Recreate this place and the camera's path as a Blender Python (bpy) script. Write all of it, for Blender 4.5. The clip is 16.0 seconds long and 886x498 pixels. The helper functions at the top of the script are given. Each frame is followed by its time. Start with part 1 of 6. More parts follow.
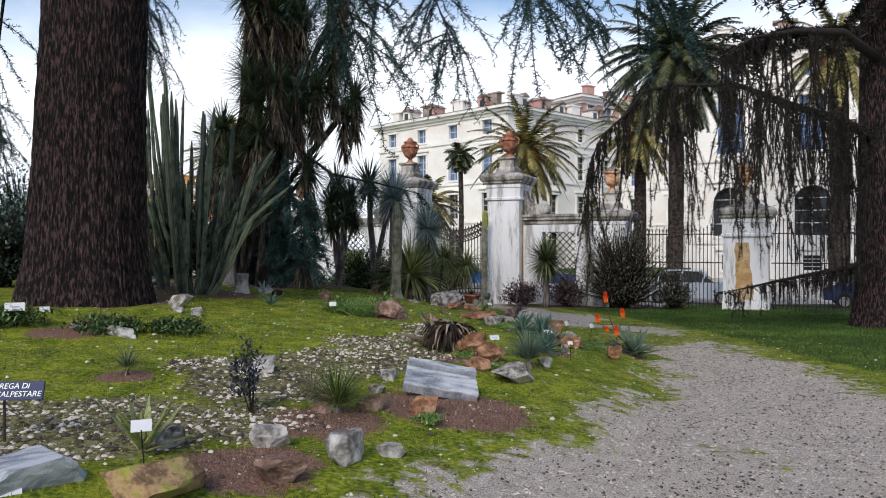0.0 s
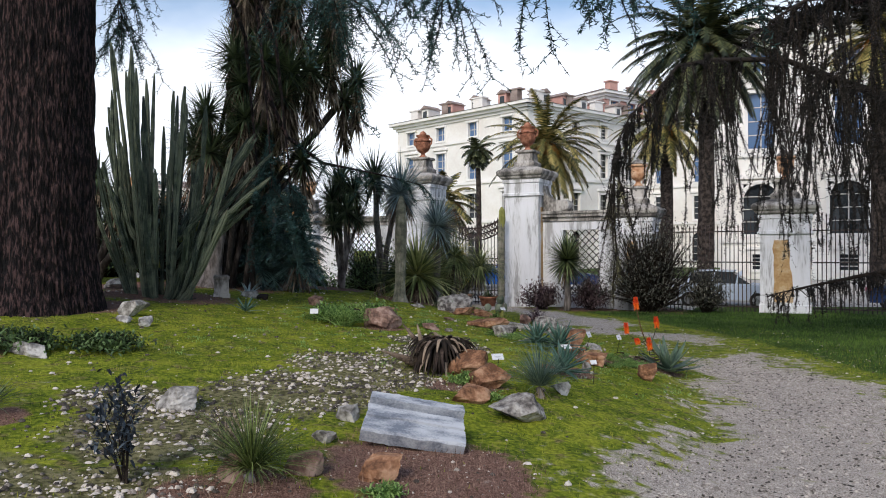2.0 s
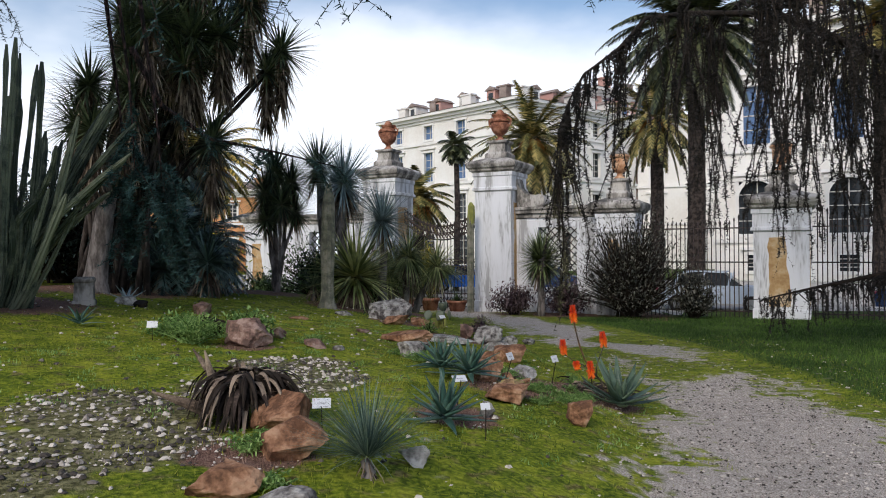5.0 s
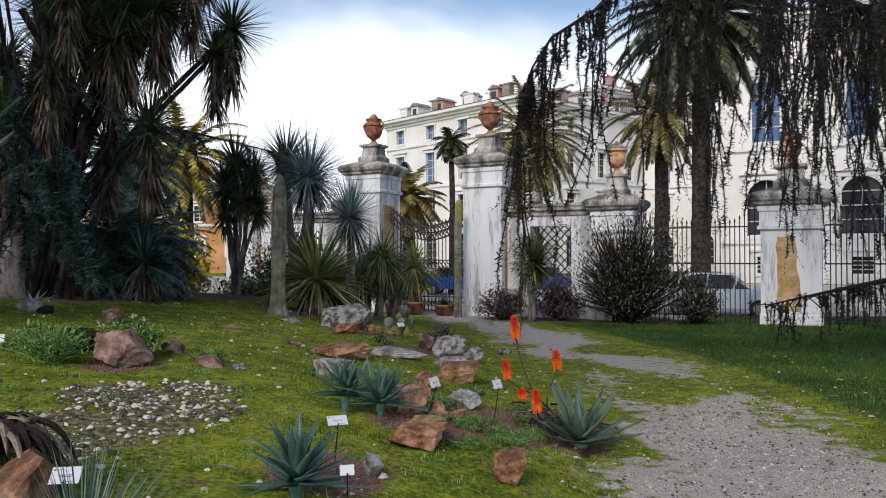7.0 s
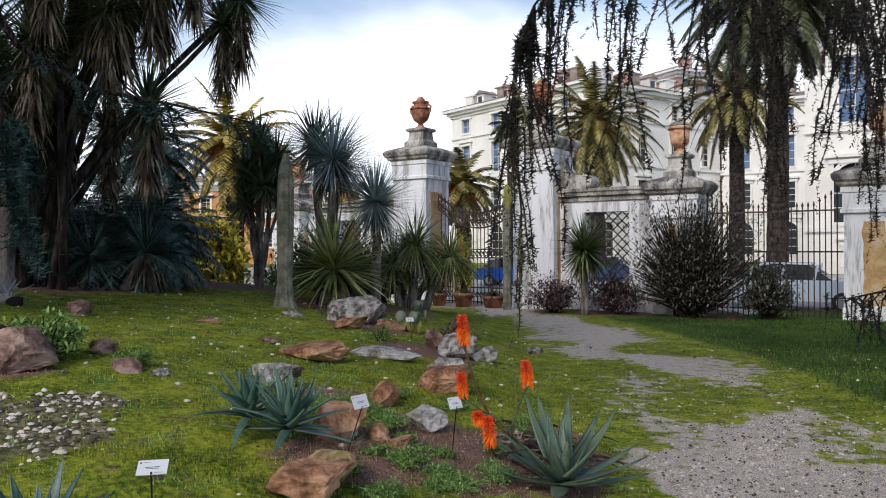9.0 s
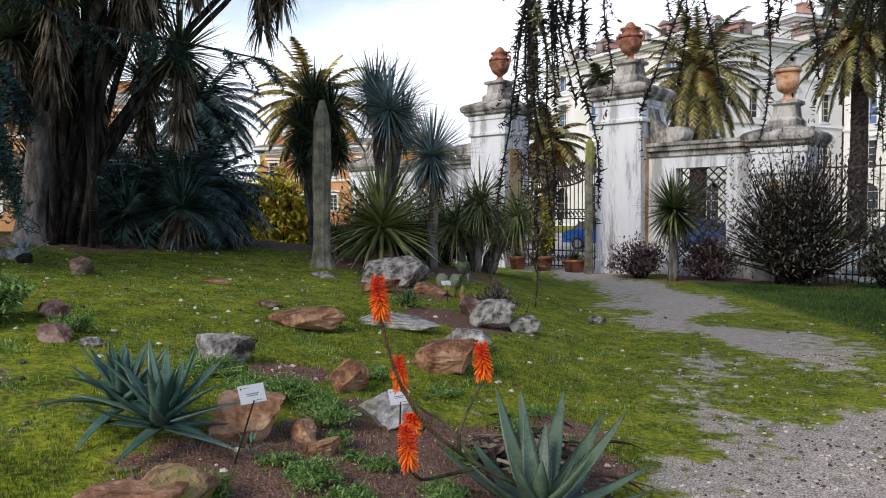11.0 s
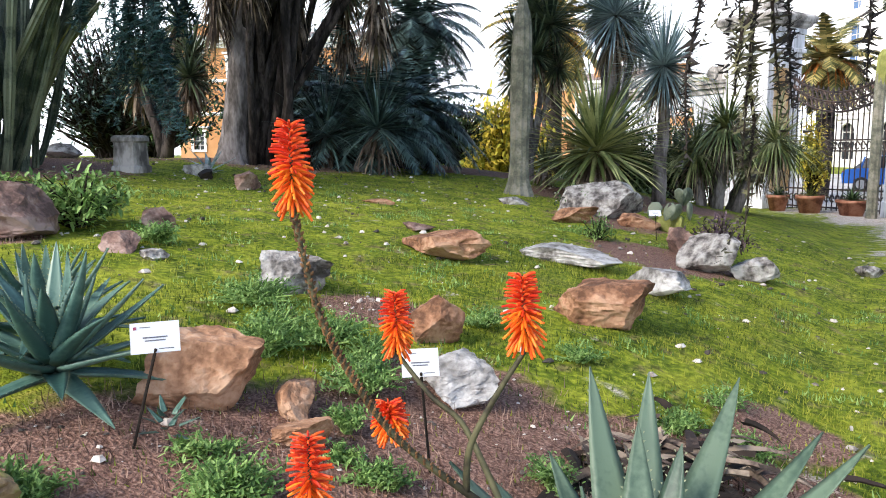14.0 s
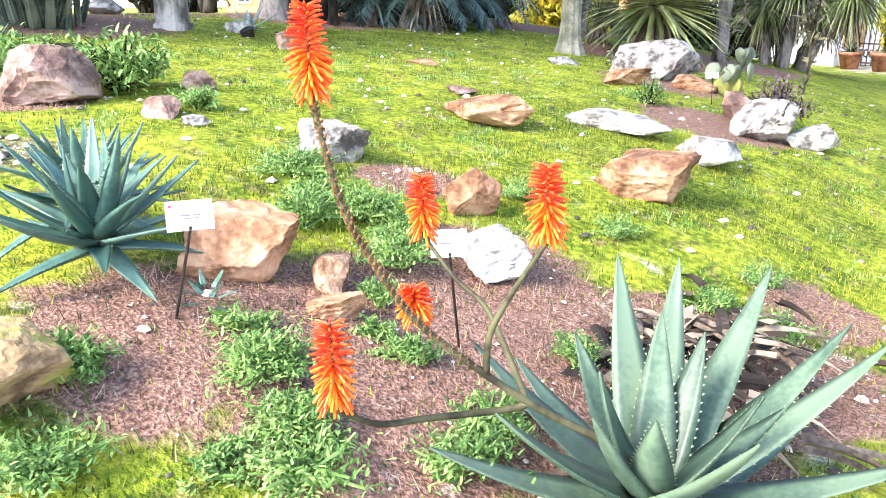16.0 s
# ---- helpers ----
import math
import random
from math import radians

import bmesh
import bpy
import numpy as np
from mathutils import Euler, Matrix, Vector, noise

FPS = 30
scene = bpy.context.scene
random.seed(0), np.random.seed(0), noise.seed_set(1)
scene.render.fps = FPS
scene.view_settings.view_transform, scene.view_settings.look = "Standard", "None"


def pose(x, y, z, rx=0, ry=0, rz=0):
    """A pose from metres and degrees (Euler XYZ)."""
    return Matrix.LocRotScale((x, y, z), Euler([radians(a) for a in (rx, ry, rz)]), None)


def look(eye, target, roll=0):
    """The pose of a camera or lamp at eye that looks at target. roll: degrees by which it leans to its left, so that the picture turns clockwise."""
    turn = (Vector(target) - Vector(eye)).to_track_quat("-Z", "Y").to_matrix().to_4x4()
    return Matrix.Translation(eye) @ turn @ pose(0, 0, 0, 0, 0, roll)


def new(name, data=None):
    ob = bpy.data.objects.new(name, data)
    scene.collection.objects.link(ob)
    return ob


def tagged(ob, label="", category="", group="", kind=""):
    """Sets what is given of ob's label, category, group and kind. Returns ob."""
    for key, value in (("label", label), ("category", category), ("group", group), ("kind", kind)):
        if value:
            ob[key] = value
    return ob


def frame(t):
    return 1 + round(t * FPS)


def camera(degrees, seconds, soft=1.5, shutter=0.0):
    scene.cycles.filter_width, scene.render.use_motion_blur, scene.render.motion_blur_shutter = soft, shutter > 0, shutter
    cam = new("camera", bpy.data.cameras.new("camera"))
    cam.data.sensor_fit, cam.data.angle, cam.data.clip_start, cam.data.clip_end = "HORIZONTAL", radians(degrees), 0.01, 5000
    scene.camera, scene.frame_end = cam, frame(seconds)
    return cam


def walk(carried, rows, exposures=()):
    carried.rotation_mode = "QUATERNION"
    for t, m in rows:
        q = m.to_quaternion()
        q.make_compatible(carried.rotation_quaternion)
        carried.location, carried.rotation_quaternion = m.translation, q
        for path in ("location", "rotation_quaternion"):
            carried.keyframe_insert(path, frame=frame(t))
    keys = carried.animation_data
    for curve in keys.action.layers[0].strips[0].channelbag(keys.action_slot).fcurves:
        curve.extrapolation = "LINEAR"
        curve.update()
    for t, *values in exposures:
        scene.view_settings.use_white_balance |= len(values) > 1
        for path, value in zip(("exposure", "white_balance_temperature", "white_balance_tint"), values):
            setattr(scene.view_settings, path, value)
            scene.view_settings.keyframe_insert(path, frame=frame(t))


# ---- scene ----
# ---- camera and walk ----
cam = camera(62.3, 16.0, soft=1.0)
METRES, EYE = 12.0, 1.5
ROWS = [
    (0.0, 0.0, 0.0, 0.0, 0.0, 0.0, -0.0),
    (0.5, -0.0014, 0.0398, 0.0006, -0.1, -0.02, -0.01),
    (1.0, 0.0043, 0.0818, -0.0008, -0.15, -0.01, 0.03),
    (1.5, 0.0129, 0.1223, -0.0036, 0.62, 0.0, 0.07),
    (2.0, 0.0275, 0.1589, -0.0035, 1.73, 0.03, 0.15),
    (2.5, 0.0434, 0.198, -0.0032, 1.96, 0.04, 0.19),
    (3.0, 0.0589, 0.2368, -0.0077, 1.97, 0.09, 0.23),
    (3.5, 0.0749, 0.2738, -0.0108, 1.83, 0.14, 0.23),
    (4.0, 0.093, 0.3112, -0.0106, 1.72, 0.17, 0.29),
    (4.5, 0.113, 0.3488, -0.0117, 1.62, 0.2, 0.28),
    (7.0, 0.1943, 0.5285, -0.0184, 2.31, 0.41, 0.24),
    (7.5, 0.2141, 0.5621, -0.0182, 3.09, 0.46, 0.27),
    (8.0, 0.2308, 0.5962, -0.0198, 4.01, 0.53, 0.37),
    (8.5, 0.2451, 0.6269, -0.0238, 6.01, 0.53, 0.38),
    (9.0, 0.2599, 0.6561, -0.0257, 8.03, -0.25, 0.42),
    (11.5, 0.3147, 0.8072, -0.0394, 18.93, -3.36, 0.48),
    (12.0, 0.3226, 0.8384, -0.0409, 22.88, -3.33, 0.43),
    (12.5, 0.3246, 0.8669, -0.0447, 27.39, -3.36, 0.31),
    (13.0, 0.3168, 0.8934, -0.0555, 31.66, -3.3, 0.38),
    (13.5, 0.3102, 0.9113, -0.0594, 33.47, -4.99, 0.37),
    (14.0, 0.3071, 0.9166, -0.0631, 35.37, -7.45, 0.28),
    (14.5, 0.308, 0.9182, -0.0635, 38.09, -10.08, 0.51),
    (15.0, 0.3077, 0.9189, -0.0623, 38.16, -12.29, 0.34),
    (15.5, 0.308, 0.9199, -0.0606, 38.24, -15.02, 0.21),
    (16.0, 0.309, 0.9212, -0.0585, 39.22, -18.47, 0.43),
]
EXPO = [(0.0, 0.52), (2.5, 0.48), (4.5, 0.36), (7.0, 0.42), (9.0, 0.5), (11.5, 0.62), (12.5, 0.74), (13.0, 0.86), (13.5, 1.14), (14.0, 1.75), (14.5, 2.32), (15.0, 2.95), (15.5, 3.15), (16.0, 3.18)]
walk(cam, [(t, pose(0, 0, EYE) @ pose(METRES * x, METRES * y, METRES * z, 90 + pitch, roll, yaw)) for t, x, y, z, yaw, pitch, roll in ROWS], EXPO)

# ---- world, sun ----
world = bpy.data.worlds.new("sky")
scene.world = world
world.use_nodes = True
wt = world.node_tree
wt.nodes.clear()
wout = wt.nodes.new("ShaderNodeOutputWorld")
wbg = wt.nodes.new("ShaderNodeBackground")
wbg.inputs["Strength"].default_value = 0.12
wsky = wt.nodes.new("ShaderNodeTexSky")
wsky.sky_type = "NISHITA"
wsky.sun_disc = False
wsky.sun_elevation = radians(38)
wsky.sun_rotation = radians(200)
wco = wt.nodes.new("ShaderNodeTexCoord")
wmap = wt.nodes.new("ShaderNodeMapping")
wmap.inputs["Scale"].default_value = (1.0, 1.0, 2.2)
wnoise = wt.nodes.new("ShaderNodeTexNoise")
wnoise.inputs["Scale"].default_value = 1.6
wnoise.inputs["Detail"].default_value = 6.0
wsep = wt.nodes.new("ShaderNodeSeparateXYZ")
wz = wt.nodes.new("ShaderNodeMapRange")
for key, value in zip(("From Min", "From Max", "To Min", "To Max"), (0.08, 0.42, 0.42, -0.34)):
    wz.inputs[key].default_value = value
wadd = wt.nodes.new("ShaderNodeMath")
wadd.operation = "ADD"
wramp = wt.nodes.new("ShaderNodeMapRange")
wramp.interpolation_type = "SMOOTHSTEP"
wramp.inputs["From Min"].default_value, wramp.inputs["From Max"].default_value = 0.42, 0.72
wmix = wt.nodes.new("ShaderNodeMix")
wmix.data_type = "RGBA"
wmix.inputs["B"].default_value = (6.9, 7.3, 8.1, 1)
wt.links.new(wco.outputs["Generated"], wmap.inputs["Vector"])
wt.links.new(wmap.outputs["Vector"], wnoise.inputs["Vector"])
wt.links.new(wco.outputs["Generated"], wsep.inputs["Vector"])
wt.links.new(wsep.outputs["Z"], wz.inputs["Value"])
wt.links.new(wnoise.outputs["Fac"], wadd.inputs[0])
wt.links.new(wz.outputs["Result"], wadd.inputs[1])
wt.links.new(wadd.outputs["Value"], wramp.inputs["Value"])
wt.links.new(wramp.outputs["Result"], wmix.inputs["Factor"])
wt.links.new(wsky.outputs["Color"], wmix.inputs["A"])
wt.links.new(wmix.outputs["Result"], wbg.inputs["Color"])
wt.links.new(wbg.outputs["Background"], wout.inputs["Surface"])
sun_data = bpy.data.lights.new("sun", "SUN")
sun_data.energy = 1.55
sun_data.angle = radians(20)
sun_data.color = (1.0, 0.93, 0.83)
sun_ob = new("sun", sun_data)
sun_ob.matrix_world = look((-18, -40, 41), (0, 10, 0))


# ---- materials ----
def mat(name, colors, scale=8.0, rough=0.8, bump=0.3, fine=60.0, metal=0.0, dist=0.02, per_object=0.0, island=0.0, spec=0.3, translucent=0.0, stretch=(1, 1, 1)):
    """Two noise scales mix the given colours; the finer one drives relief."""
    m = bpy.data.materials.new(name)
    m.use_nodes = True
    nt = m.node_tree
    bsdf = nt.nodes["Principled BSDF"]
    co = nt.nodes.new("ShaderNodeTexCoord")
    mp = nt.nodes.new("ShaderNodeMapping")
    mp.inputs["Scale"].default_value = stretch
    nt.links.new(co.outputs["Object"], mp.inputs["Vector"])
    n1 = nt.nodes.new("ShaderNodeTexNoise")
    n1.inputs["Scale"].default_value, n1.inputs["Detail"].default_value = scale, 5.0
    n2 = nt.nodes.new("ShaderNodeTexNoise")
    n2.inputs["Scale"].default_value, n2.inputs["Detail"].default_value = fine, 4.0
    nt.links.new(mp.outputs["Vector"], n1.inputs["Vector"])
    nt.links.new(mp.outputs["Vector"], n2.inputs["Vector"])
    mixv = nt.nodes.new("ShaderNodeMath")
    mixv.operation = "MULTIPLY_ADD"
    mixv.inputs[1].default_value, mixv.inputs[2].default_value = 0.35, -0.17
    nt.links.new(n2.outputs["Fac"], mixv.inputs[0])
    addv = nt.nodes.new("ShaderNodeMath")
    nt.links.new(n1.outputs["Fac"], addv.inputs[0])
    nt.links.new(mixv.outputs["Value"], addv.inputs[1])
    last = addv
    if per_object or island:
        src = nt.nodes.new("ShaderNodeObjectInfo" if per_object else "ShaderNodeNewGeometry")
        sc = nt.nodes.new("ShaderNodeMath")
        sc.operation = "MULTIPLY_ADD"
        k = per_object or island
        sc.inputs[1].default_value, sc.inputs[2].default_value = k, -k / 2
        nt.links.new(src.outputs["Random" if per_object else "Random Per Island"], sc.inputs[0])
        last = nt.nodes.new("ShaderNodeMath")
        nt.links.new(addv.outputs["Value"], last.inputs[0])
        nt.links.new(sc.outputs["Value"], last.inputs[1])
    ramp = nt.nodes.new("ShaderNodeValToRGB")
    el = ramp.color_ramp.elements
    n = len(colors)
    for i, c in enumerate(colors):
        p = 0.37 + 0.26 * i / max(1, n - 1)
        e = el[i] if i < 2 else el.new(p)
        e.position, e.color = p, (*c, 1)
    nt.links.new(last.outputs["Value"], ramp.inputs["Fac"])
    nt.links.new(ramp.outputs["Color"], bsdf.inputs["Base Color"])
    bsdf.inputs["Roughness"].default_value = rough
    bsdf.inputs["Metallic"].default_value = metal
    bsdf.inputs["Specular IOR Level"].default_value = spec
    if bump:
        b = nt.nodes.new("ShaderNodeBump")
        b.inputs["Strength"].default_value, b.inputs["Distance"].default_value = bump, dist
        nt.links.new(addv.outputs["Value"], b.inputs["Height"])
        nt.links.new(b.outputs["Normal"], bsdf.inputs["Normal"])
    if translucent:
        tr = nt.nodes.new("ShaderNodeBsdfTranslucent")
        ms = nt.nodes.new("ShaderNodeMixShader")
        ms.inputs["Fac"].default_value = translucent
        nt.links.new(ramp.outputs["Color"], tr.inputs["Color"])
        nt.links.new(bsdf.outputs["BSDF"], ms.inputs[1])
        nt.links.new(tr.outputs["BSDF"], ms.inputs[2])
        nt.links.new(ms.outputs["Shader"], nt.nodes["Material Output"].inputs["Surface"])
    return m


def plain(name, color, rough=0.5, metal=0.0):
    m = bpy.data.materials.new(name)
    m.use_nodes = True
    b = m.node_tree.nodes["Principled BSDF"]
    b.inputs["Base Color"].default_value = (*color, 1)
    b.inputs["Roughness"].default_value, b.inputs["Metallic"].default_value = rough, metal
    return m


M_SCALE = mat("stalk_scale", [(0.0756, 0.0378, 0.0168), (0.2016, 0.1008, 0.0378)], 20, 0.7, 0.1)
# dark bark; light on ridges and shade in furrows are painted by the end tones
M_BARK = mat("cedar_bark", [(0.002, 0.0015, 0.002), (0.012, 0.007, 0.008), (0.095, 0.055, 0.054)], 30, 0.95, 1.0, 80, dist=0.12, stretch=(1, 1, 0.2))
M_CEDAR = mat("cedar_needles", [(0.0072, 0.0216, 0.0216), (0.0187, 0.054, 0.054), (0.0504, 0.108, 0.108)], 3, 0.8, 0, island=0.3)
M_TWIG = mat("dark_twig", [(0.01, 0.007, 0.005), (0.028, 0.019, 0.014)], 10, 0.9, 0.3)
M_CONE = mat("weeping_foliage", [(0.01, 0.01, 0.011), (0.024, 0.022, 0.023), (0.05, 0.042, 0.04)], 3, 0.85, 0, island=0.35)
M_OLIVE = mat("olive_brown_foliage", [(0.034, 0.0306, 0.0204), (0.0935, 0.0884, 0.051), (0.204, 0.1955, 0.1105)], 3, 0.85, 0, island=0.4)
M_YLEAF = mat("yucca_leaf", [(0.012, 0.024, 0.012), (0.05, 0.078, 0.038), (0.15, 0.19, 0.1)], 2, 0.5, 0, island=0.45, spec=0.5)
M_YGREEN = mat("bright_yucca_leaf", [(0.072, 0.096, 0.024), (0.204, 0.24, 0.078), (0.48, 0.48, 0.204)], 2, 0.5, 0, island=0.4, spec=0.45)
M_YSPINY = mat("green_yucca_leaf", [(0.02, 0.035, 0.012), (0.075, 0.105, 0.04), (0.22, 0.26, 0.11)], 2, 0.5, 0, island=0.45, spec=0.45)
M_TUFT = mat("green_tuft_blade", [(0.03, 0.05, 0.012), (0.085, 0.125, 0.03), (0.2, 0.25, 0.075)], 2, 0.5, 0, island=0.45)
M_YBLUE = mat("blue_yucca_leaf", [(0.092, 0.138, 0.138), (0.23, 0.299, 0.299), (0.483, 0.575, 0.5635)], 2, 0.5, 0, island=0.4, spec=0.5)
M_YBLUE2 = mat("blue_green_blade", [(0.04, 0.075, 0.06), (0.09, 0.14, 0.11), (0.18, 0.24, 0.18)], 2, 0.5, 0, island=0.4)
M_YDARK = mat("dark_dry_leaf", [(0.03, 0.02, 0.016), (0.1, 0.07, 0.055), (0.26, 0.2, 0.15)], 3, 0.9, 0, island=0.5)
M_YDEAD = mat("dry_leaf", [(0.05, 0.034, 0.024), (0.15, 0.11, 0.08), (0.32, 0.25, 0.18)], 3, 0.9, 0, island=0.4)
M_YTRUNK = mat("grey_trunk_bark", [(0.07, 0.06, 0.055), (0.15, 0.13, 0.12), (0.26, 0.23, 0.22)], 8, 0.95, 0.8, 40, dist=0.03, stretch=(1, 1, 0.3))
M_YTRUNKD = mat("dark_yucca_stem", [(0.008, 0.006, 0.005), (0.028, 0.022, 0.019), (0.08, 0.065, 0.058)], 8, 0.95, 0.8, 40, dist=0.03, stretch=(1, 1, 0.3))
M_DARKL = mat("dark_cycad_leaf", [(0.008, 0.02, 0.016), (0.034, 0.066, 0.055), (0.12, 0.19, 0.17)], 2, 0.45, 0, island=0.45, spec=0.5)
M_CACTUS = mat("cactus_skin", [(0.0246, 0.04, 0.0277), (0.0738, 0.0953, 0.0646), (0.1414, 0.163, 0.1107)], 5, 0.6, 0.2, 50, per_object=0.35, spec=0.45)
M_CACTUSG = mat("pole_cactus_skin", [(0.1, 0.1, 0.075), (0.17, 0.165, 0.12), (0.26, 0.24, 0.19)], 6, 0.8, 0.5, 40)
M_CACTUSY = mat("yellow_cactus_skin", [(0.16, 0.17, 0.04), (0.26, 0.26, 0.07)], 6, 0.7, 0.2)
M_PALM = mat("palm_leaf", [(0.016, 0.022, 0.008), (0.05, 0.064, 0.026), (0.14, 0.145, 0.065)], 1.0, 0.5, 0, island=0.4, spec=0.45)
# brighter copy of palm_leaf, with the sunlight put into its colours
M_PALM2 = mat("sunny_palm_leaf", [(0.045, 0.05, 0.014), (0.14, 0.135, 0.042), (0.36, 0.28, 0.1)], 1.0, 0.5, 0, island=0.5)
# richer green blades with the weeping cedar's shade put into the colour
M_LUSHSHADE = mat("shaded_lush_blade", [(0.0187, 0.05, 0.0075), (0.05, 0.1063, 0.015), (0.1125, 0.1875, 0.0312)], 0.7, 0.7, 0, 6, island=0.35, translucent=0.2)
# yellower palm leaf still, the sun on the fronds painted into the colour
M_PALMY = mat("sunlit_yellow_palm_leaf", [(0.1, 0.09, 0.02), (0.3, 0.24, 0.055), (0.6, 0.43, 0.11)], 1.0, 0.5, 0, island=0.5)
M_PALMTRUNK = mat("palm_trunk", [(0.012, 0.009, 0.008), (0.035, 0.026, 0.022), (0.07, 0.055, 0.046)], 6, 0.95, 1.0, 20, dist=0.08)
M_DATES = mat("orange_date_stalk", [(0.3, 0.09, 0.015), (0.55, 0.2, 0.03)], 4, 0.7, 0.2, island=0.4)
M_ALOE = mat("aloe_leaf", [(0.037, 0.0651, 0.0459), (0.0651, 0.1051, 0.0703), (0.1073, 0.1554, 0.1036)], 4, 0.42, 0.05, 70, per_object=0.25, spec=0.3)
M_ALOEDARK = mat("blue_aloe_leaf", [(0.028, 0.072, 0.058), (0.056, 0.12, 0.096), (0.108, 0.185, 0.14)], 4, 0.42, 0.05, 70, per_object=0.3, spec=0.45)
M_TOOTH = plain("aloe_tooth", (0.2, 0.22, 0.12), 0.6)
M_ROAD = mat("worn_paving", [(0.3, 0.28, 0.26), (0.42, 0.4, 0.37), (0.5, 0.47, 0.44)], 0.8, 0.9, 0.3, 25)
M_STEM = mat("flower_stalk", [(0.024, 0.02, 0.01), (0.052, 0.047, 0.022), (0.09, 0.084, 0.04)], 14, 0.7, 0.2)
M_FRED = mat("red_floret", [(0.5, 0.025, 0.008), (0.68, 0.055, 0.012), (0.78, 0.1, 0.015)], 30, 0.45, 0, island=0.3)
M_FORANGE = mat("orange_floret", [(0.72, 0.085, 0.006), (0.8, 0.14, 0.01), (0.84, 0.21, 0.015)], 30, 0.45, 0, island=0.3)
M_ROCKW = mat("white_limestone", [(0.12, 0.11, 0.1), (0.29, 0.275, 0.26), (0.5, 0.48, 0.46)], 7, 0.85, 0.9, 35, dist=0.03)
M_ROCKG = mat("grey_pitted_stone", [(0.07, 0.062, 0.058), (0.23, 0.21, 0.195), (0.42, 0.4, 0.37)], 10, 0.95, 1.0, 35, dist=0.05)
M_ROCKO = mat("ochre_stone", [(0.11, 0.052, 0.028), (0.27, 0.135, 0.075), (0.42, 0.25, 0.155)], 6, 0.9, 0.9, 40, dist=0.03)
M_ROCKB = mat("brown_tuff", [(0.09, 0.055, 0.045), (0.2, 0.12, 0.095), (0.33, 0.23, 0.19)], 6, 0.9, 0.9, 40, dist=0.03)
M_ROCKP = mat("pink_tuff", [(0.2, 0.1, 0.055), (0.37, 0.2, 0.115), (0.5, 0.32, 0.21)], 9, 0.9, 0.8, 45, dist=0.03)
M_ROCKM = mat("mossy_tuff", [(0.14, 0.085, 0.05), (0.34, 0.23, 0.12), (0.27, 0.26, 0.06)], 6, 0.95, 0.9, 40, dist=0.03)
M_MARBLE = mat("weathered_marble", [(0.16, 0.18, 0.22), (0.32, 0.34, 0.38), (0.47, 0.49, 0.53)], 5, 0.7, 0.5, 60, dist=0.01, stretch=(1, 3, 1))
M_PEB = mat("pebble", [(0.06, 0.05, 0.042), (0.21, 0.18, 0.155), (0.58, 0.52, 0.46)], 2, 0.85, 0.3, 40, island=0.7)
M_GRASS = mat("grass_blade", [(0.043, 0.0748, 0.0074), (0.1403, 0.1824, 0.0163), (0.3272, 0.3319, 0.0442)], 0.7, 0.7, 0, 6, island=0.35, translucent=0.3)
M_WEED = mat("weed_leaf", [(0.08, 0.16, 0.04), (0.17, 0.3, 0.075), (0.32, 0.46, 0.15)], 2, 0.6, 0, island=0.4, translucent=0.3)
M_MULCH = mat("dry_litter", [(0.07, 0.042, 0.03), (0.17, 0.105, 0.078), (0.33, 0.22, 0.17)], 4, 0.95, 0, island=0.5)
M_STUCCO = mat("aged_stucco", [(0.38, 0.375, 0.38), (0.65, 0.65, 0.67), (0.73, 0.73, 0.76), (0.75, 0.75, 0.785)], 1.9, 0.9, 0.25, 14, stretch=(1.6, 1.6, 0.22))
M_STUCCOD = mat("soot_stained_stone", [(0.08, 0.075, 0.07), (0.25, 0.23, 0.21), (0.5, 0.47, 0.44)], 2.2, 0.95, 0.5, 18, stretch=(1, 1, 0.5))
M_OCHRE = mat("ochre_plaster", [(0.3825, 0.2295, 0.102), (0.51, 0.34, 0.17), (0.561, 0.442, 0.306)], 2, 0.9, 0.2, 14)
M_TERRA = mat("terracotta", [(0.14, 0.055, 0.035), (0.3, 0.12, 0.07), (0.42, 0.2, 0.13)], 4, 0.85, 0.4, 25)
M_TERRAC = mat("pale_terracotta", [(0.32, 0.15, 0.08), (0.5, 0.27, 0.15), (0.58, 0.38, 0.25)], 4, 0.85, 0.3, 25)
M_IRON = mat("rusty_iron", [(0.02, 0.018, 0.018), (0.05, 0.04, 0.04), (0.09, 0.06, 0.05)], 6, 0.6, 0.2, metal=0.4)
M_PALAZZO = mat("cream_render", [(0.74, 0.7, 0.66), (0.8, 0.77, 0.73), (0.84, 0.82, 0.79)], 0.25, 0.9, 0.1, 3)
M_TRIMW = mat("pale_moulding", [(0.74, 0.72, 0.69), (0.84, 0.82, 0.8)], 0.5, 0.85, 0.1)
M_ROOF = mat("grey_roof_tile", [(0.2, 0.15, 0.13), (0.36, 0.29, 0.26)], 1.0, 0.9, 0.3)
M_PINK = mat("pink_render", [(0.5, 0.28, 0.24), (0.6, 0.36, 0.31)], 0.4, 0.9, 0.1)
M_ORANGEW = mat("orange_render", [(0.5, 0.24, 0.1), (0.62, 0.33, 0.16)], 0.4, 0.9, 0.1)
M_GLASSB = plain("window_glass", (0.09, 0.16, 0.3), 0.08)
M_GLASSD = plain("dark_glass", (0.02, 0.025, 0.03), 0.1)
M_FRAME = plain("painted_window_frame", (0.5, 0.48, 0.45), 0.6)
M_LABEL = plain("white_plastic_plate", (0.6, 0.61, 0.64), 0.5)
M_INK = plain("label_print", (0.1, 0.1, 0.12), 0.6)
M_INKR = plain("label_emblem", (0.25, 0.03, 0.07), 0.6)
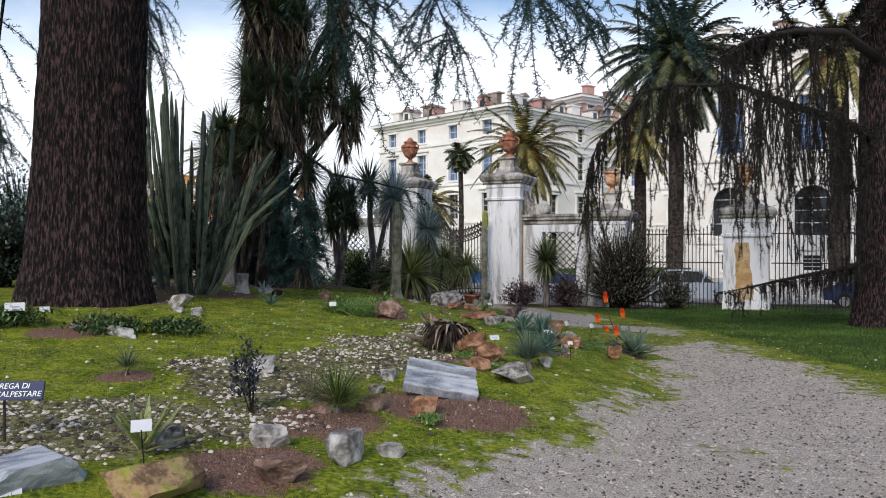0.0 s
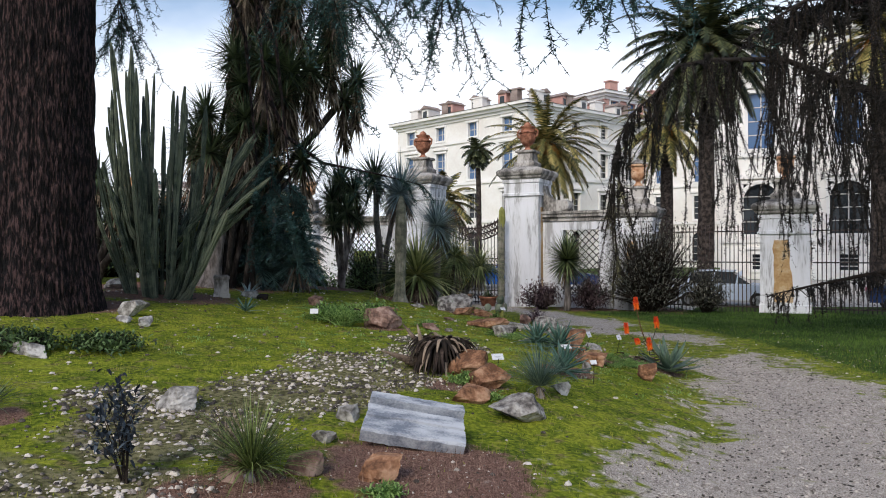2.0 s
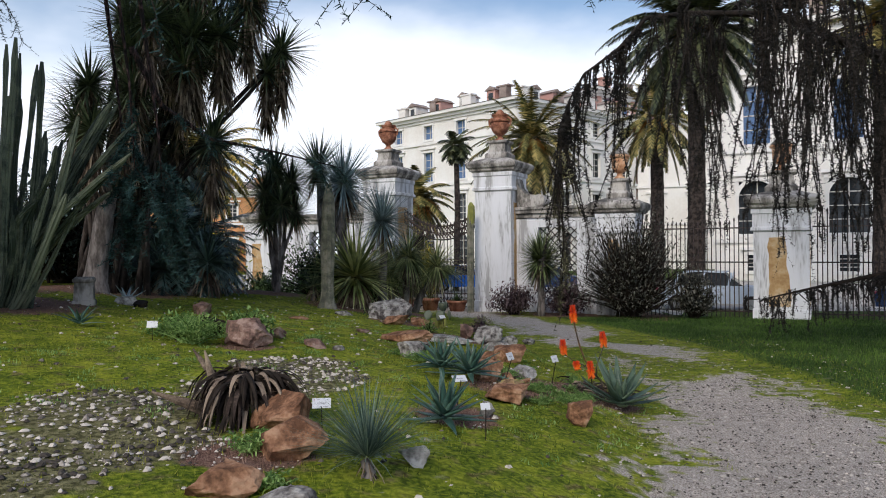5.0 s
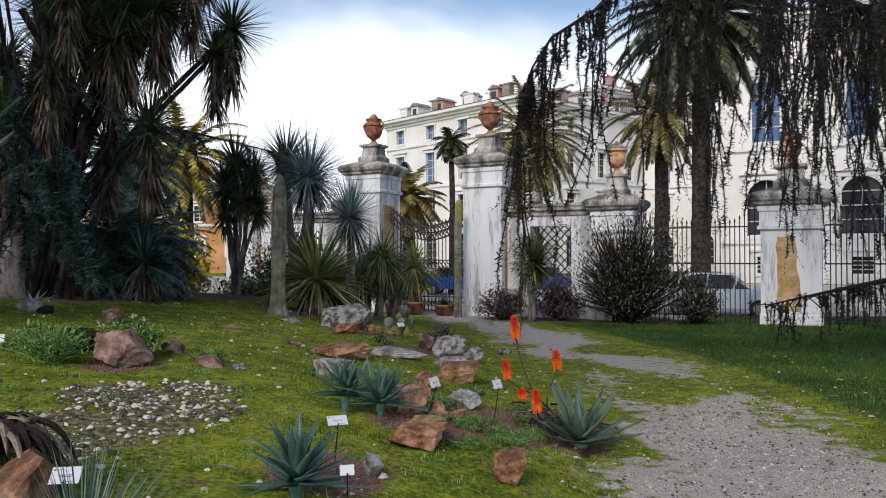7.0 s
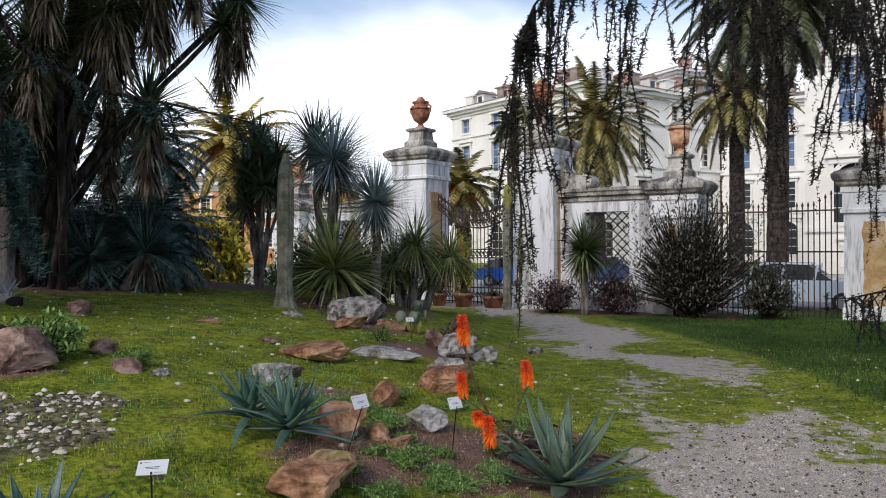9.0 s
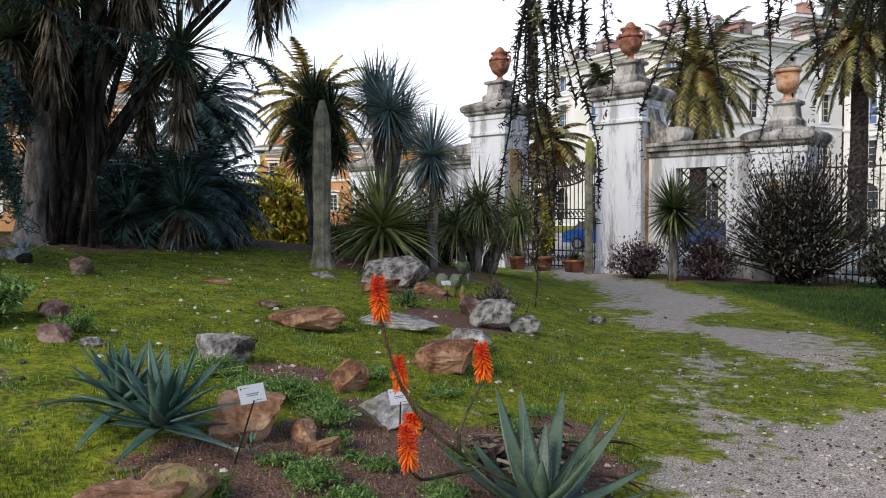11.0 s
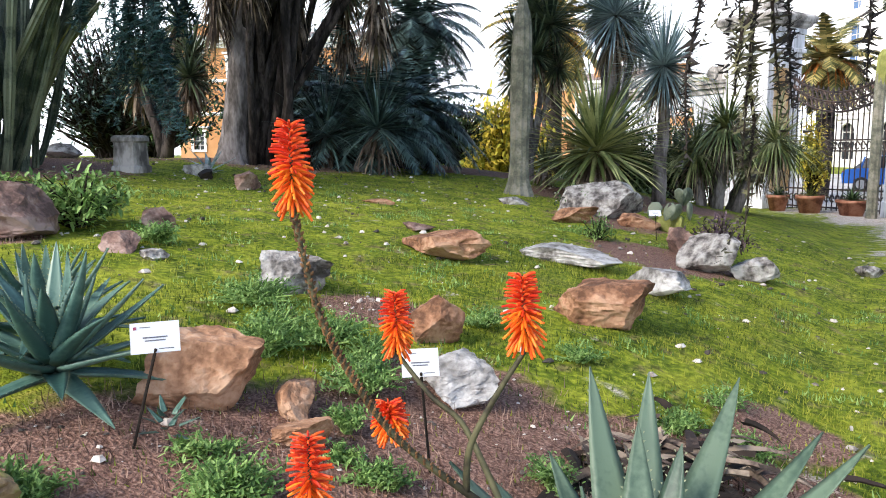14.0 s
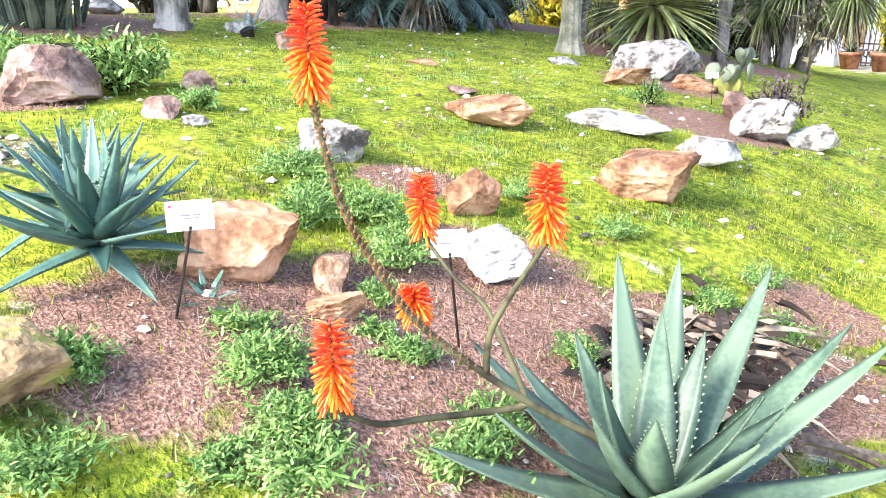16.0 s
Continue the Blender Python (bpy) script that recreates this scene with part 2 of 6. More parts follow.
M_SIGN = plain("dark_blue_enamel", (0.008, 0.02, 0.085), 0.6)
M_SIGNT = plain("white_enamel", (0.75, 0.77, 0.8), 0.4)
M_CARW = plain("pale_blue_car_paint", (0.55, 0.63, 0.76), 0.25)
M_CARB = plain("bright_blue_car_paint", (0.03, 0.14, 0.5), 0.25)
M_CARD = plain("dark_blue_car_paint", (0.03, 0.06, 0.16), 0.25)
M_TYRE = plain("tyre_rubber", (0.015, 0.015, 0.015), 0.8)
M_RIM = plain("alloy_rim", (0.4, 0.41, 0.43), 0.35, 0.8)
M_YTREE = mat("yellow_autumn_leaf", [(0.25, 0.25, 0.03), (0.5, 0.45, 0.05), (0.72, 0.56, 0.09)], 2, 0.7, 0, island=0.5, translucent=0.3)
M_SHRUB = mat("grey_green_leaf", [(0.02, 0.022, 0.018), (0.065, 0.066, 0.052), (0.16, 0.155, 0.125)], 2, 0.7, 0, island=0.4)
M_GSHRUB = mat("green_shrub_leaf", [(0.014, 0.03, 0.01), (0.05, 0.09, 0.03), (0.13, 0.2, 0.075)], 2, 0.6, 0, island=0.4)
M_HEATH = mat("dusky_flower", [(0.05, 0.03, 0.04), (0.11, 0.07, 0.08), (0.18, 0.13, 0.13)], 2, 0.8, 0, island=0.4)
M_NAVY = mat("dark_blue_green_leaf", [(0.008, 0.012, 0.018), (0.022, 0.032, 0.045), (0.06, 0.08, 0.1)], 2, 0.6, 0, island=0.4)


# ---- geometry helpers ----
class Geo:
    """Collects vertices and faces for one mesh."""

    def __init__(self):
        self.v, self.f = [], []

    def add(self, verts, faces):
        o = len(self.v)
        self.v.extend(verts)
        self.f.extend(tuple(i + o for i in f) for f in faces)

    def box(self, c, s, rz=0.0):
        x, y, z = c
        a, b, h = s[0] / 2, s[1] / 2, s[2] / 2
        cs, sn = math.cos(rz), math.sin(rz)
        vs = [(x + cs * i * a - sn * j * b, y + sn * i * a + cs * j * b, z + k * h) for k in (-1, 1) for i, j in ((-1, -1), (1, -1), (1, 1), (-1, 1))]
        self.add(vs, [(3, 2, 1, 0), (4, 5, 6, 7), (0, 1, 5, 4), (1, 2, 6, 5), (2, 3, 7, 6), (3, 0, 4, 7)])

    def tube(self, pts, radii, sides=6, ribs=0.0, cap=True):
        pts = [Vector(p) for p in pts]
        rings = []
        side = None
        for i, p in enumerate(pts):
            d = (pts[min(i + 1, len(pts) - 1)] - pts[max(i - 1, 0)]).normalized()
            if side is None:
                side = d.orthogonal().normalized()
            side = (side - d * side.dot(d)).normalized()
            up = d.cross(side)
            ring = []
            for j in range(sides):
                a = 2 * math.pi * j / sides
                r = radii[i] * (1 - ribs * (j % 2))
                ring.append(tuple(p + side * (math.cos(a) * r) + up * (math.sin(a) * r)))
            rings.append(ring)
        vs = [q for r in rings for q in r]
        fs = [(i * sides + j, i * sides + (j + 1) % sides, (i + 1) * sides + (j + 1) % sides, (i + 1) * sides + j) for i in range(len(pts) - 1) for j in range(sides)]
        if cap:
            fs.append(tuple(range(sides))[::-1])
            fs.append(tuple((len(pts) - 1) * sides + j for j in range(sides)))
        self.add(vs, fs)

    def lathe(self, c, profile, sides=20):
        x, y, z = c
        vs = [(x + r * math.cos(2 * math.pi * j / sides), y + r * math.sin(2 * math.pi * j / sides), z + h) for r, h in profile for j in range(sides)]
        n = len(profile)
        fs = [(i * sides + j, i * sides + (j + 1) % sides, (i + 1) * sides + (j + 1) % sides, (i + 1) * sides + j) for i in range(n - 1) for j in range(sides)]
        fs.append(tuple(range(sides))[::-1])
        fs.append(tuple((n - 1) * sides + j for j in range(sides)))
        self.add(vs, fs)

    def squares(self, profile, rz=0.0, c=(0, 0, 0)):
        """A stack of square rings: (half side, height)."""
        cs, sn = math.cos(rz), math.sin(rz)
        vs = [(c[0] + cs * i * r - sn * j * r, c[1] + sn * i * r + cs * j * r, c[2] + h) for r, h in profile for i, j in ((-1, -1), (1, -1), (1, 1), (-1, 1))]
        n = len(profile)
        fs = [(k * 4 + j, k * 4 + (j + 1) % 4, k * 4 + 4 + (j + 1) % 4, k * 4 + 4 + j) for k in range(n - 1) for j in range(4)]
        fs += [(3, 2, 1, 0), tuple(4 * n - 4 + j for j in range(4))]
        self.add(vs, fs)

    def blade(self, base, d, length, width, droop=0.5, segs=3, fold=0.25, tip=0.0, widest=0.0):
        """A folded strip leaf that starts along d and bends down by droop."""
        base, d = Vector(base), Vector(d).normalized()
        side = d.cross(Vector((0, 0, 1)))
        side = side.normalized() if side.length > 1e-3 else Vector((1, 0, 0))
        vs, p = [], base
        for i in range(segs + 1):
            u = i / segs
            w = width * 0.5 * ((1 - u) ** 0.7 * (1 - widest) + widest * math.sin(math.pi * (0.25 + 0.75 * u))) + tip
            n = side.cross(d).normalized()
            vs += [tuple(p - side * w + n * (fold * w)), tuple(p), tuple(p + side * w + n * (fold * w))]
            d = (d + Vector((0, 0, -droop / segs))).normalized()
            p = p + d * (length / segs)
        fs = []
        for i in range(segs):
            a = i * 3
            fs += [(a, a + 1, a + 4, a + 3), (a + 1, a + 2, a + 5, a + 4)]
        self.add(vs, fs)

    def mesh(self, name, material, smooth=False):
        me = bpy.data.meshes.new(name)
        me.from_pydata([tuple(v) for v in self.v], [], self.f)
        me.materials.append(material)
        if smooth:
            me.shade_smooth()
        return me


def part(name, g, material, parent=None, label="", smooth=False):
    """One mesh object out of a Geo, under a thing or a part."""
    ob = new(name, g.mesh(name, material, smooth))
    if parent is not None:
        ob.parent = parent
    if label:
        ob["label"] = label
    return ob


def thing(name, loc, label, category, group="", rz=0.0):
    ob = new(name)
    ob.matrix_world = pose(*loc, 0, 0, rz)
    return tagged(ob, label, category, group)


def lone(name, g, material, loc, label, category, group="", rz=0.0, smooth=False, kind=""):
    """A thing that is one mesh, built about its own base."""
    ob = new(name, g.mesh(name, material, smooth))
    ob.matrix_world = pose(*loc, 0, 0, rz)
    return tagged(ob, label, category, group, kind)


def smoothstep(a, b, v):
    u = min(1.0, max(0.0, (v - a) / (b - a)))
    return u * u * (3 - 2 * u)


# ---- ground ----
EDGE_Y = (-20, 0, 3, 5, 7, 9, 12, 16, 20, 25, 30, 40)
EDGE_X = (0.2, 0.4, 0.8, 1.3, 2.0, 2.7, 3.3, 3.1, 2.8, 2.0, 1.2, 0.5)


def level(x, y):
    """Height of the ground: a gentle fall to the gate and a mound beside the path."""
    b = -0.03 * max(-10, min(y, 32))
    s = max(0.0, float(np.interp(y, EDGE_Y, EDGE_X)) - x)
    k = (0.55 + 0.45 * smoothstep(2, 12, y)) * (1 - smoothstep(24, 33, y))
    m = k * (0.38 * (1 - math.exp(-s / 1.2)) + 0.06 * min(s, 9))
    m += 0.022 * min(max(0, y - 10), 14) * smoothstep(1, 6, s) * (1 - smoothstep(26, 34, y)) + 0.12 * smoothstep(6, 9, s) * smoothstep(8, 13, y) * (1 - smoothstep(24, 33, y))
    return b + m


PATH_Y = (-6, 2, 4.1, 5.2, 7, 9.3, 11.5, 13.4, 16.9, 19.7, 26.7, 31.4, 37)
PATH_L = (-2.5, -1.5, -0.5, 0.3, 1.5, 2.7, 3.4, 3.8, 4.1, 3.5, 2.6, 0.6, -1.8)
PATH_R = (7, 6.5, 6, 5.9, 5.7, 5.6, 5.6, 5.6, 5.8, 5.7, 4.6, 3.3, 2.6)
SOIL = ((0.1, 6.5, 0.75), (-0.9, 5.7, 0.5), (2.45, 12.45, 0.75), (3.0, 12.7, 0.5), (2.95, 13.15, 0.5), (2.2, 13.1, 0.45), (3.2, 13.4, 0.42), (2.5, 12.95, 0.5), (3.15, 14.1, 0.3), (1.4, 13.6, 0.3), (2.0, 12.0, 0.5), (0.3, 8.9, 0.4), (-1.2, 4.5, 0.5), (1.6, 17.2, 0.7), (-4.6, 9.0, 0.5), (-5.4, 12.3, 1.1), (-5.2, 15.0, 1.5), (-6.0, 19.5, 2.2), (-1.0, 21.4, 1.2), (-0.4, 23.2, 1.3), (-4.0, 23.5, 1.6), (0.4, 19.0, 0.8), (1.5, 10.5, 0.4), (-0.9, 12.9, 0.35), (-3.0, 6.9, 0.3), (-7.5, 17.0, 2.0), (5.2, 30.8, 1.4), (7.6, 30.0, 1.8), (2.9, 31.9, 1.0))
PEBBLE = ((-0.3, 11.7, 0.45), (0.1, 12.3, 0.3), (0.2, 11.0, 0.35), (-1.1, 8.2, 0.9), (-0.4, 9.0, 0.6), (-1.7, 6.9, 0.8), (-2.4, 5.3, 0.9), (-1.5, 5.6, 0.6), (-0.9, 9.6, 0.7), (-0.2, 10.6, 0.6), (-3.3, 5.0, 0.9), (0.2, 11.6, 0.5), (-2.4, 7.6, 0.5))


def cover(x, y, spots):
    return max(smoothstep(1.25, 0.55, math.hypot(x - a, y - b) / r) if math.hypot(x - a, y - b) < 1.3 * r else 0.0 for a, b, r in spots)


def gravel_share(x, y):
    l, r = float(np.interp(y, PATH_Y, PATH_L)), float(np.interp(y, PATH_Y, PATH_R))
    n = noise.noise((x * 0.9, y * 0.9, 3)) * 0.7 + noise.noise((x * 3, y * 3, 7)) * 0.25
    return smoothstep(-0.75, 0.85, min(x - l, r - x) + n * 0.9) * (1 - 0.85 * smoothstep(0.2, 0.5, noise.noise((x * 0.55 + 9, y * 0.4, 11)) + 0.2 * smoothstep(10, 18, y) - 0.25 * (1 - smoothstep(10, 14, y))))


def grid_lines(lo, hi, step, far):
    mid = list(np.arange(lo, hi + 1e-6, step))
    out, d = [], step
    p = hi
    while p < far:
        d *= 1.35
        p += d
        out.append(p)
    back, d, p = [], step, lo
    while p > -far:
        d *= 1.35
        p -= d
        back.append(p)
    return back[::-1] + mid + out


gx, gy = grid_lines(-7.0, 8.0, 0.09, 1500), grid_lines(2.0, 22.0, 0.09, 1500)
g_verts, g_gravel, g_soil, g_peb, g_lush_shade = [], [], [], [], []
for yy in gy:
    for xx in gx:
        near = -9 < xx < 10 and -2 < yy < 36
        gr = gravel_share(xx, yy) if near else 0.0
        so = cover(xx, yy, SOIL) if near else 0.0
        pe = cover(xx, yy, PEBBLE) if near else 0.0
        zz = level(xx, yy)
        if near:
            zz += 0.035 * noise.noise((xx * 0.8, yy * 0.8, 1)) + (1 - gr) * (0.018 * noise.noise((xx * 4, yy * 4, 2)) + 0.012 * noise.noise((xx * 9, yy * 9, 5)))
        g_verts.append((xx, yy, zz))
        g_gravel.append(gr)
        g_soil.append(so)
        g_peb.append(pe)
        # mask right of the path: richer grass, painted dark for the cedar's shade
        g_lush_shade.append(smoothstep(0.4, 1.2, xx - float(np.interp(yy, PATH_Y, PATH_R))) * smoothstep(9, 12, yy))
nx = len(gx)
g_faces = [(j * nx + i, j * nx + i + 1, (j + 1) * nx + i + 1, (j + 1) * nx + i) for j in range(len(gy) - 1) for i in range(nx - 1)]
ground_mesh = bpy.data.meshes.new("ground")
ground_mesh.from_pydata(g_verts, [], g_faces)
ground_mesh.shade_smooth()
for key, values in (("gravel", g_gravel), ("soil", g_soil), ("pebbly", g_peb), ("lush_shade", g_lush_shade)):
    ground_mesh.attributes.new(key, "FLOAT", "POINT").data.foreach_set("value", values)


def ground_material():
    m = bpy.data.materials.new("garden_ground")
    m.use_nodes = True
    nt = m.node_tree
    bsdf = nt.nodes["Principled BSDF"]
    bsdf.inputs["Roughness"].default_value = 0.95
    bsdf.inputs["Specular IOR Level"].default_value = 0.15
    co = nt.nodes.new("ShaderNodeTexCoord")

    def tex(scale, detail=5.0):
        n = nt.nodes.new("ShaderNodeTexNoise")
        n.inputs["Scale"].default_value, n.inputs["Detail"].default_value = scale, detail
        nt.links.new(co.outputs["Object"], n.inputs["Vector"])
        return n.outputs["Fac"]

    def ramp(fac, *stops):
        r = nt.nodes.new("ShaderNodeValToRGB")
        el = r.color_ramp.elements
        for i, (p, c) in enumerate(stops):
            e = el[i] if i < 2 else el.new(p)
            e.position, e.color = p, (*c, 1)
        nt.links.new(fac, r.inputs["Fac"])
        return r.outputs["Color"]

    def blend(fac, a, b):
        x = nt.nodes.new("ShaderNodeMix")
        x.data_type = "RGBA"
        nt.links.new(fac, x.inputs["Factor"])
        nt.links.new(a, x.inputs["A"])
        nt.links.new(b, x.inputs["B"])
        return x.outputs["Result"]

    def attr(name, fine, k=0.9):
        a = nt.nodes.new("ShaderNodeAttribute")
        a.attribute_name = name
        s = nt.nodes.new("ShaderNodeMath")
        s.operation = "MULTIPLY_ADD"
        s.inputs[1].default_value, s.inputs[2].default_value = k, -k / 2
        nt.links.new(fine, s.inputs[0])
        t = nt.nodes.new("ShaderNodeMath")
        nt.links.new(a.outputs["Fac"], t.inputs[0])
        nt.links.new(s.outputs["Value"], t.inputs[1])
        r = nt.nodes.new("ShaderNodeMapRange")
        r.interpolation_type = "SMOOTHSTEP"
        r.inputs["From Min"].default_value, r.inputs["From Max"].default_value = 0.3, 0.7
        nt.links.new(t.outputs["Value"], r.inputs["Value"])
        return r.outputs["Result"]

    big, midn, fine, speck = tex(0.7), tex(3.5), tex(28), tex(95, 3)
    moss = ramp(midn, (0.36, (0.0462, 0.08, 0.0066)), (0.5, (0.1617, 0.2051, 0.0144)), (0.64, (0.3419, 0.3528, 0.036)))
    moss2 = ramp(fine, (0.36, (0.0315, 0.0526, 0.0046)), (0.5, (0.1386, 0.1882, 0.0118)), (0.64, (0.3511, 0.3763, 0.036)))
    bare = ramp(fine, (0.38, (0.075, 0.065, 0.02)), (0.62, (0.24, 0.21, 0.075)))
    half = nt.nodes.new("ShaderNodeValue")
    half.outputs[0].default_value = 0.5

    def window(fac, lo, hi):
        r = nt.nodes.new("ShaderNodeMapRange")
        r.inputs["From Min"].default_value, r.inputs["From Max"].default_value = lo, hi
        nt.links.new(fac, r.inputs["Value"])
        return r.outputs["Result"]

    turf = blend(window(tex(6.5, 8), 0.56, 0.68), blend(half.outputs[0], moss, moss2), bare)
    turf = blend(window(tex(1.3, 6), 0.58, 0.76), turf, blend(half.outputs[0], moss2, bare))
    # turf colour with the shade under the cedar painted in
    lush_shade_c = ramp(fine, (0.36, (0.02, 0.045, 0.008)), (0.5, (0.05, 0.09, 0.014)), (0.64, (0.11, 0.15, 0.03)))
    turf = blend(attr("lush_shade", midn, 0.8), turf, lush_shade_c)
    grit = ramp(speck, (0.4, (0.1176, 0.0966, 0.084)), (0.5, (0.4256, 0.3648, 0.3192)), (0.6, (0.722, 0.6612, 0.6004)))
    dusty = ramp(tex(9, 9), (0.38, (0.3192, 0.266, 0.2204)), (0.62, (0.5776, 0.5016, 0.4332)))
    third = nt.nodes.new("ShaderNodeValue")
    third.outputs[0].default_value = 0.34
    path_c = blend(third.outputs[0], grit, dusty)
    soil_c = blend(half.outputs[0], ramp(speck, (0.36, (0.06, 0.03, 0.022)), (0.5, (0.19, 0.105, 0.08)), (0.64, (0.46, 0.29, 0.22))), ramp(fine, (0.36, (0.1, 0.052, 0.038)), (0.64, (0.26, 0.15, 0.115))))
    peb_c = ramp(tex(22, 3), (0.4, (0.08, 0.075, 0.03)), (0.6, (0.24, 0.22, 0.11)))
    col = blend(attr("pebbly", tex(5, 6), 1.5), turf, peb_c)
    col = blend(attr("soil", tex(7, 7), 1.5), col, soil_c)
    col = blend(attr("gravel", tex(6, 9), 2.2), col, path_c)
    nt.links.new(col, bsdf.inputs["Base Color"])
    h = nt.nodes.new("ShaderNodeMath")
    nt.links.new(fine, h.inputs[0])
    nt.links.new(speck, h.inputs[1])
    b = nt.nodes.new("ShaderNodeBump")
    b.inputs["Strength"].default_value, b.inputs["Distance"].default_value = 0.9, 0.014
    nt.links.new(h.outputs["Value"], b.inputs["Height"])
    nt.links.new(b.outputs["Normal"], bsdf.inputs["Normal"])
    return m


ground_mesh.materials.append(ground_material())
ground = tagged(new("ground", ground_mesh), "mossy garden lawn with a pale gravel path and bare soil beds", "ground", kind="structure")

# ---- gate, wall and fence ----
WALL_A = math.atan2(-0.43, 0.9)
WDIR = Vector((math.cos(WALL_A), math.sin(WALL_A), 0))
WNRM = Vector((math.sin(WALL_A), -math.cos(WALL_A), 0))
BASE_Z = -0.95


def on_wall(u, off=0.0, z=0.0):
    """A point u metres along the wall's line from the second pillar, off metres towards the garden."""
    p = Vector((3.0, 33.2, BASE_Z)) + WDIR * u + WNRM * off
    return (p.x, p.y, p.z + z)


def urn(loc, handles=True):
    t = thing("stone_urn", loc, "weathered terracotta urn with relief on a pillar", "urn", "urns on the gate pillars")
    g = Geo()
    g.lathe((0, 0, 0), [(0.24, 0), (0.24, 0.07), (0.16, 0.1), (0.1, 0.2), (0.13, 0.25), (0.3, 0.36), (0.4, 0.55), (0.43, 0.75), (0.4, 0.8)], 24)
    part("body", g, M_TERRA, t, smooth=True)
    g = Geo()
    g.lathe((0, 0, 0), [(0.4, 0.8), (0.46, 0.82), (0.46, 0.88), (0.34, 0.93), (0.3, 1.05), (0.38, 1.1), (0.38, 1.15), (0.2, 1.17)], 24)
    part("rim", g, M_TERRA, t, smooth=True)
    if handles:
        for s in (-1, 1):
            g = Geo()
            g.tube([(s * 0.38, 0, 0.6), (s * 0.52, 0, 0.72), (s * 0.55, 0, 0.92), (s * 0.42, 0, 1.02), (s * 0.34, 0, 0.98)], [0.05, 0.05, 0.045, 0.045, 0.04], 8)
            part("handle", g, M_TERRA, t, smooth=True)
        g = Geo()
        g.lathe((0, 0, 1.15), [(0.16, 0), (0.2, 0.08), (0.12, 0.18), (0.05, 0.22)], 12)
        part("finial", g, M_TERRA, t, smooth=True)
    return t


def lidded_urn(loc):
    t = thing("stone_urn", loc, "smooth terracotta cup urn with a dark domed lid", "urn", "urns on the gate pillars")
    g = Geo()
    g.lathe((0, 0, 0), [(0.2, 0), (0.2, 0.06), (0.12, 0.1), (0.09, 0.2), (0.14, 0.24), (0.24, 0.3), (0.27, 0.36), (0.3, 0.75)], 24)
    part("body", g, M_TERRAC, t, smooth=True)
    g = Geo()
    g.lathe((0, 0, 0), [(0.3, 0.752), (0.36, 0.78), (0.36, 0.84), (0.31, 0.87)], 24)
    part("rim", g, M_TERRAC, t, smooth=True)
    g = Geo()
    g.lathe((0, 0, 0), [(0.33, 0.872), (0.33, 0.9), (0.25, 0.98), (0.13, 1.04), (0.06, 1.06), (0.06, 1.1), (0.02, 1.13)], 24)
    part("lid", g, M_STUCCOD, t, "soot-dark domed stone lid", smooth=True)
    return t


def pillar(u, side, height, label):
    t = thing("gate_pillar", on_wall(u), label, "pillar", rz=math.degrees(WALL_A))
    h = side / 2
    g = Geo()
    g.squares([(h + 0.03, 0), (h + 0.03, 0.4), (h, 0.43), (h, height - 1.15)])
    part("shaft", g, M_STUCCO, t)
    g = Geo()
    z = height - 1.15
    g.squares([(h, z + 0.003), (h + 0.08, z + 0.03), (h + 0.08, z + 0.12), (h + 0.03, z + 0.16), (h + 0.03, z + 0.55), (h + 0.07, z + 0.58), (h + 0.07, z + 0.72)])
    part("frieze", g, M_STUCCO, t)
    g = Geo()
    g.squares([(h + 0.07, z + 0.723), (h + 0.16, z + 0.78), (h + 0.18, z + 0.84), (h + 0.25, z + 0.9), (h + 0.28, z + 1.0), (h + 0.28, z + 1.05), (h + 0.2, z + 1.13), (0.6 * h, z + 1.3)])
    part("cornice", g, M_STUCCOD, t, "soot-blackened moulded cornice")
    g = Geo()
    g.squares([(0.6 * h, z + 1.303), (0.6 * h, z + 1.45), (0.46 * h, z + 1.55), (0.42 * h, z + 1.85), (0.55 * h, z + 1.9), (0.55 * h, z + 1.98)])
    part("plinth", g, M_STUCCOD, t)
    low = height < 4.6
    for k in (0, 1):
        # what is left of the ochre coat: a strip with flaked edges
        g = Geo()
        w = side * (0.36 if k == 0 else 0.55)
        rows, vs = 22, []
        top_z = height - (1.35 if low else 1.6)
        for i in range(rows + 1):
            zz = 0.5 + (top_z - 0.5) * i / rows
            l = -w / 2 + 0.09 * noise.noise((u * 3, zz * 2.3, k)) - side * 0.04
            r = w / 2 + 0.12 * noise.noise((u * 3 + 5, zz * 2.0, k)) - side * 0.1 * i / rows
            for q in (l, r):
                for out in (0.0, 0.012):
                    vs.append((q, -h - 0.002 - out, zz) if k == 0 else (h + 0.002 + out, q, zz))
        g.add(vs, [(4 * i + p, 4 * i + q, 4 * i + 4 + q, 4 * i + 4 + p) for i in range(rows) for p, q in ((1, 3), (0, 1), (3, 2))] + [(0, 1, 3, 2), (4 * rows, 4 * rows + 2, 4 * rows + 3, 4 * rows + 1)])
        if k == 1 or low:
            part("panel", g, M_OCHRE, t, "flaking ochre plaster panel")
    return z + 1.98


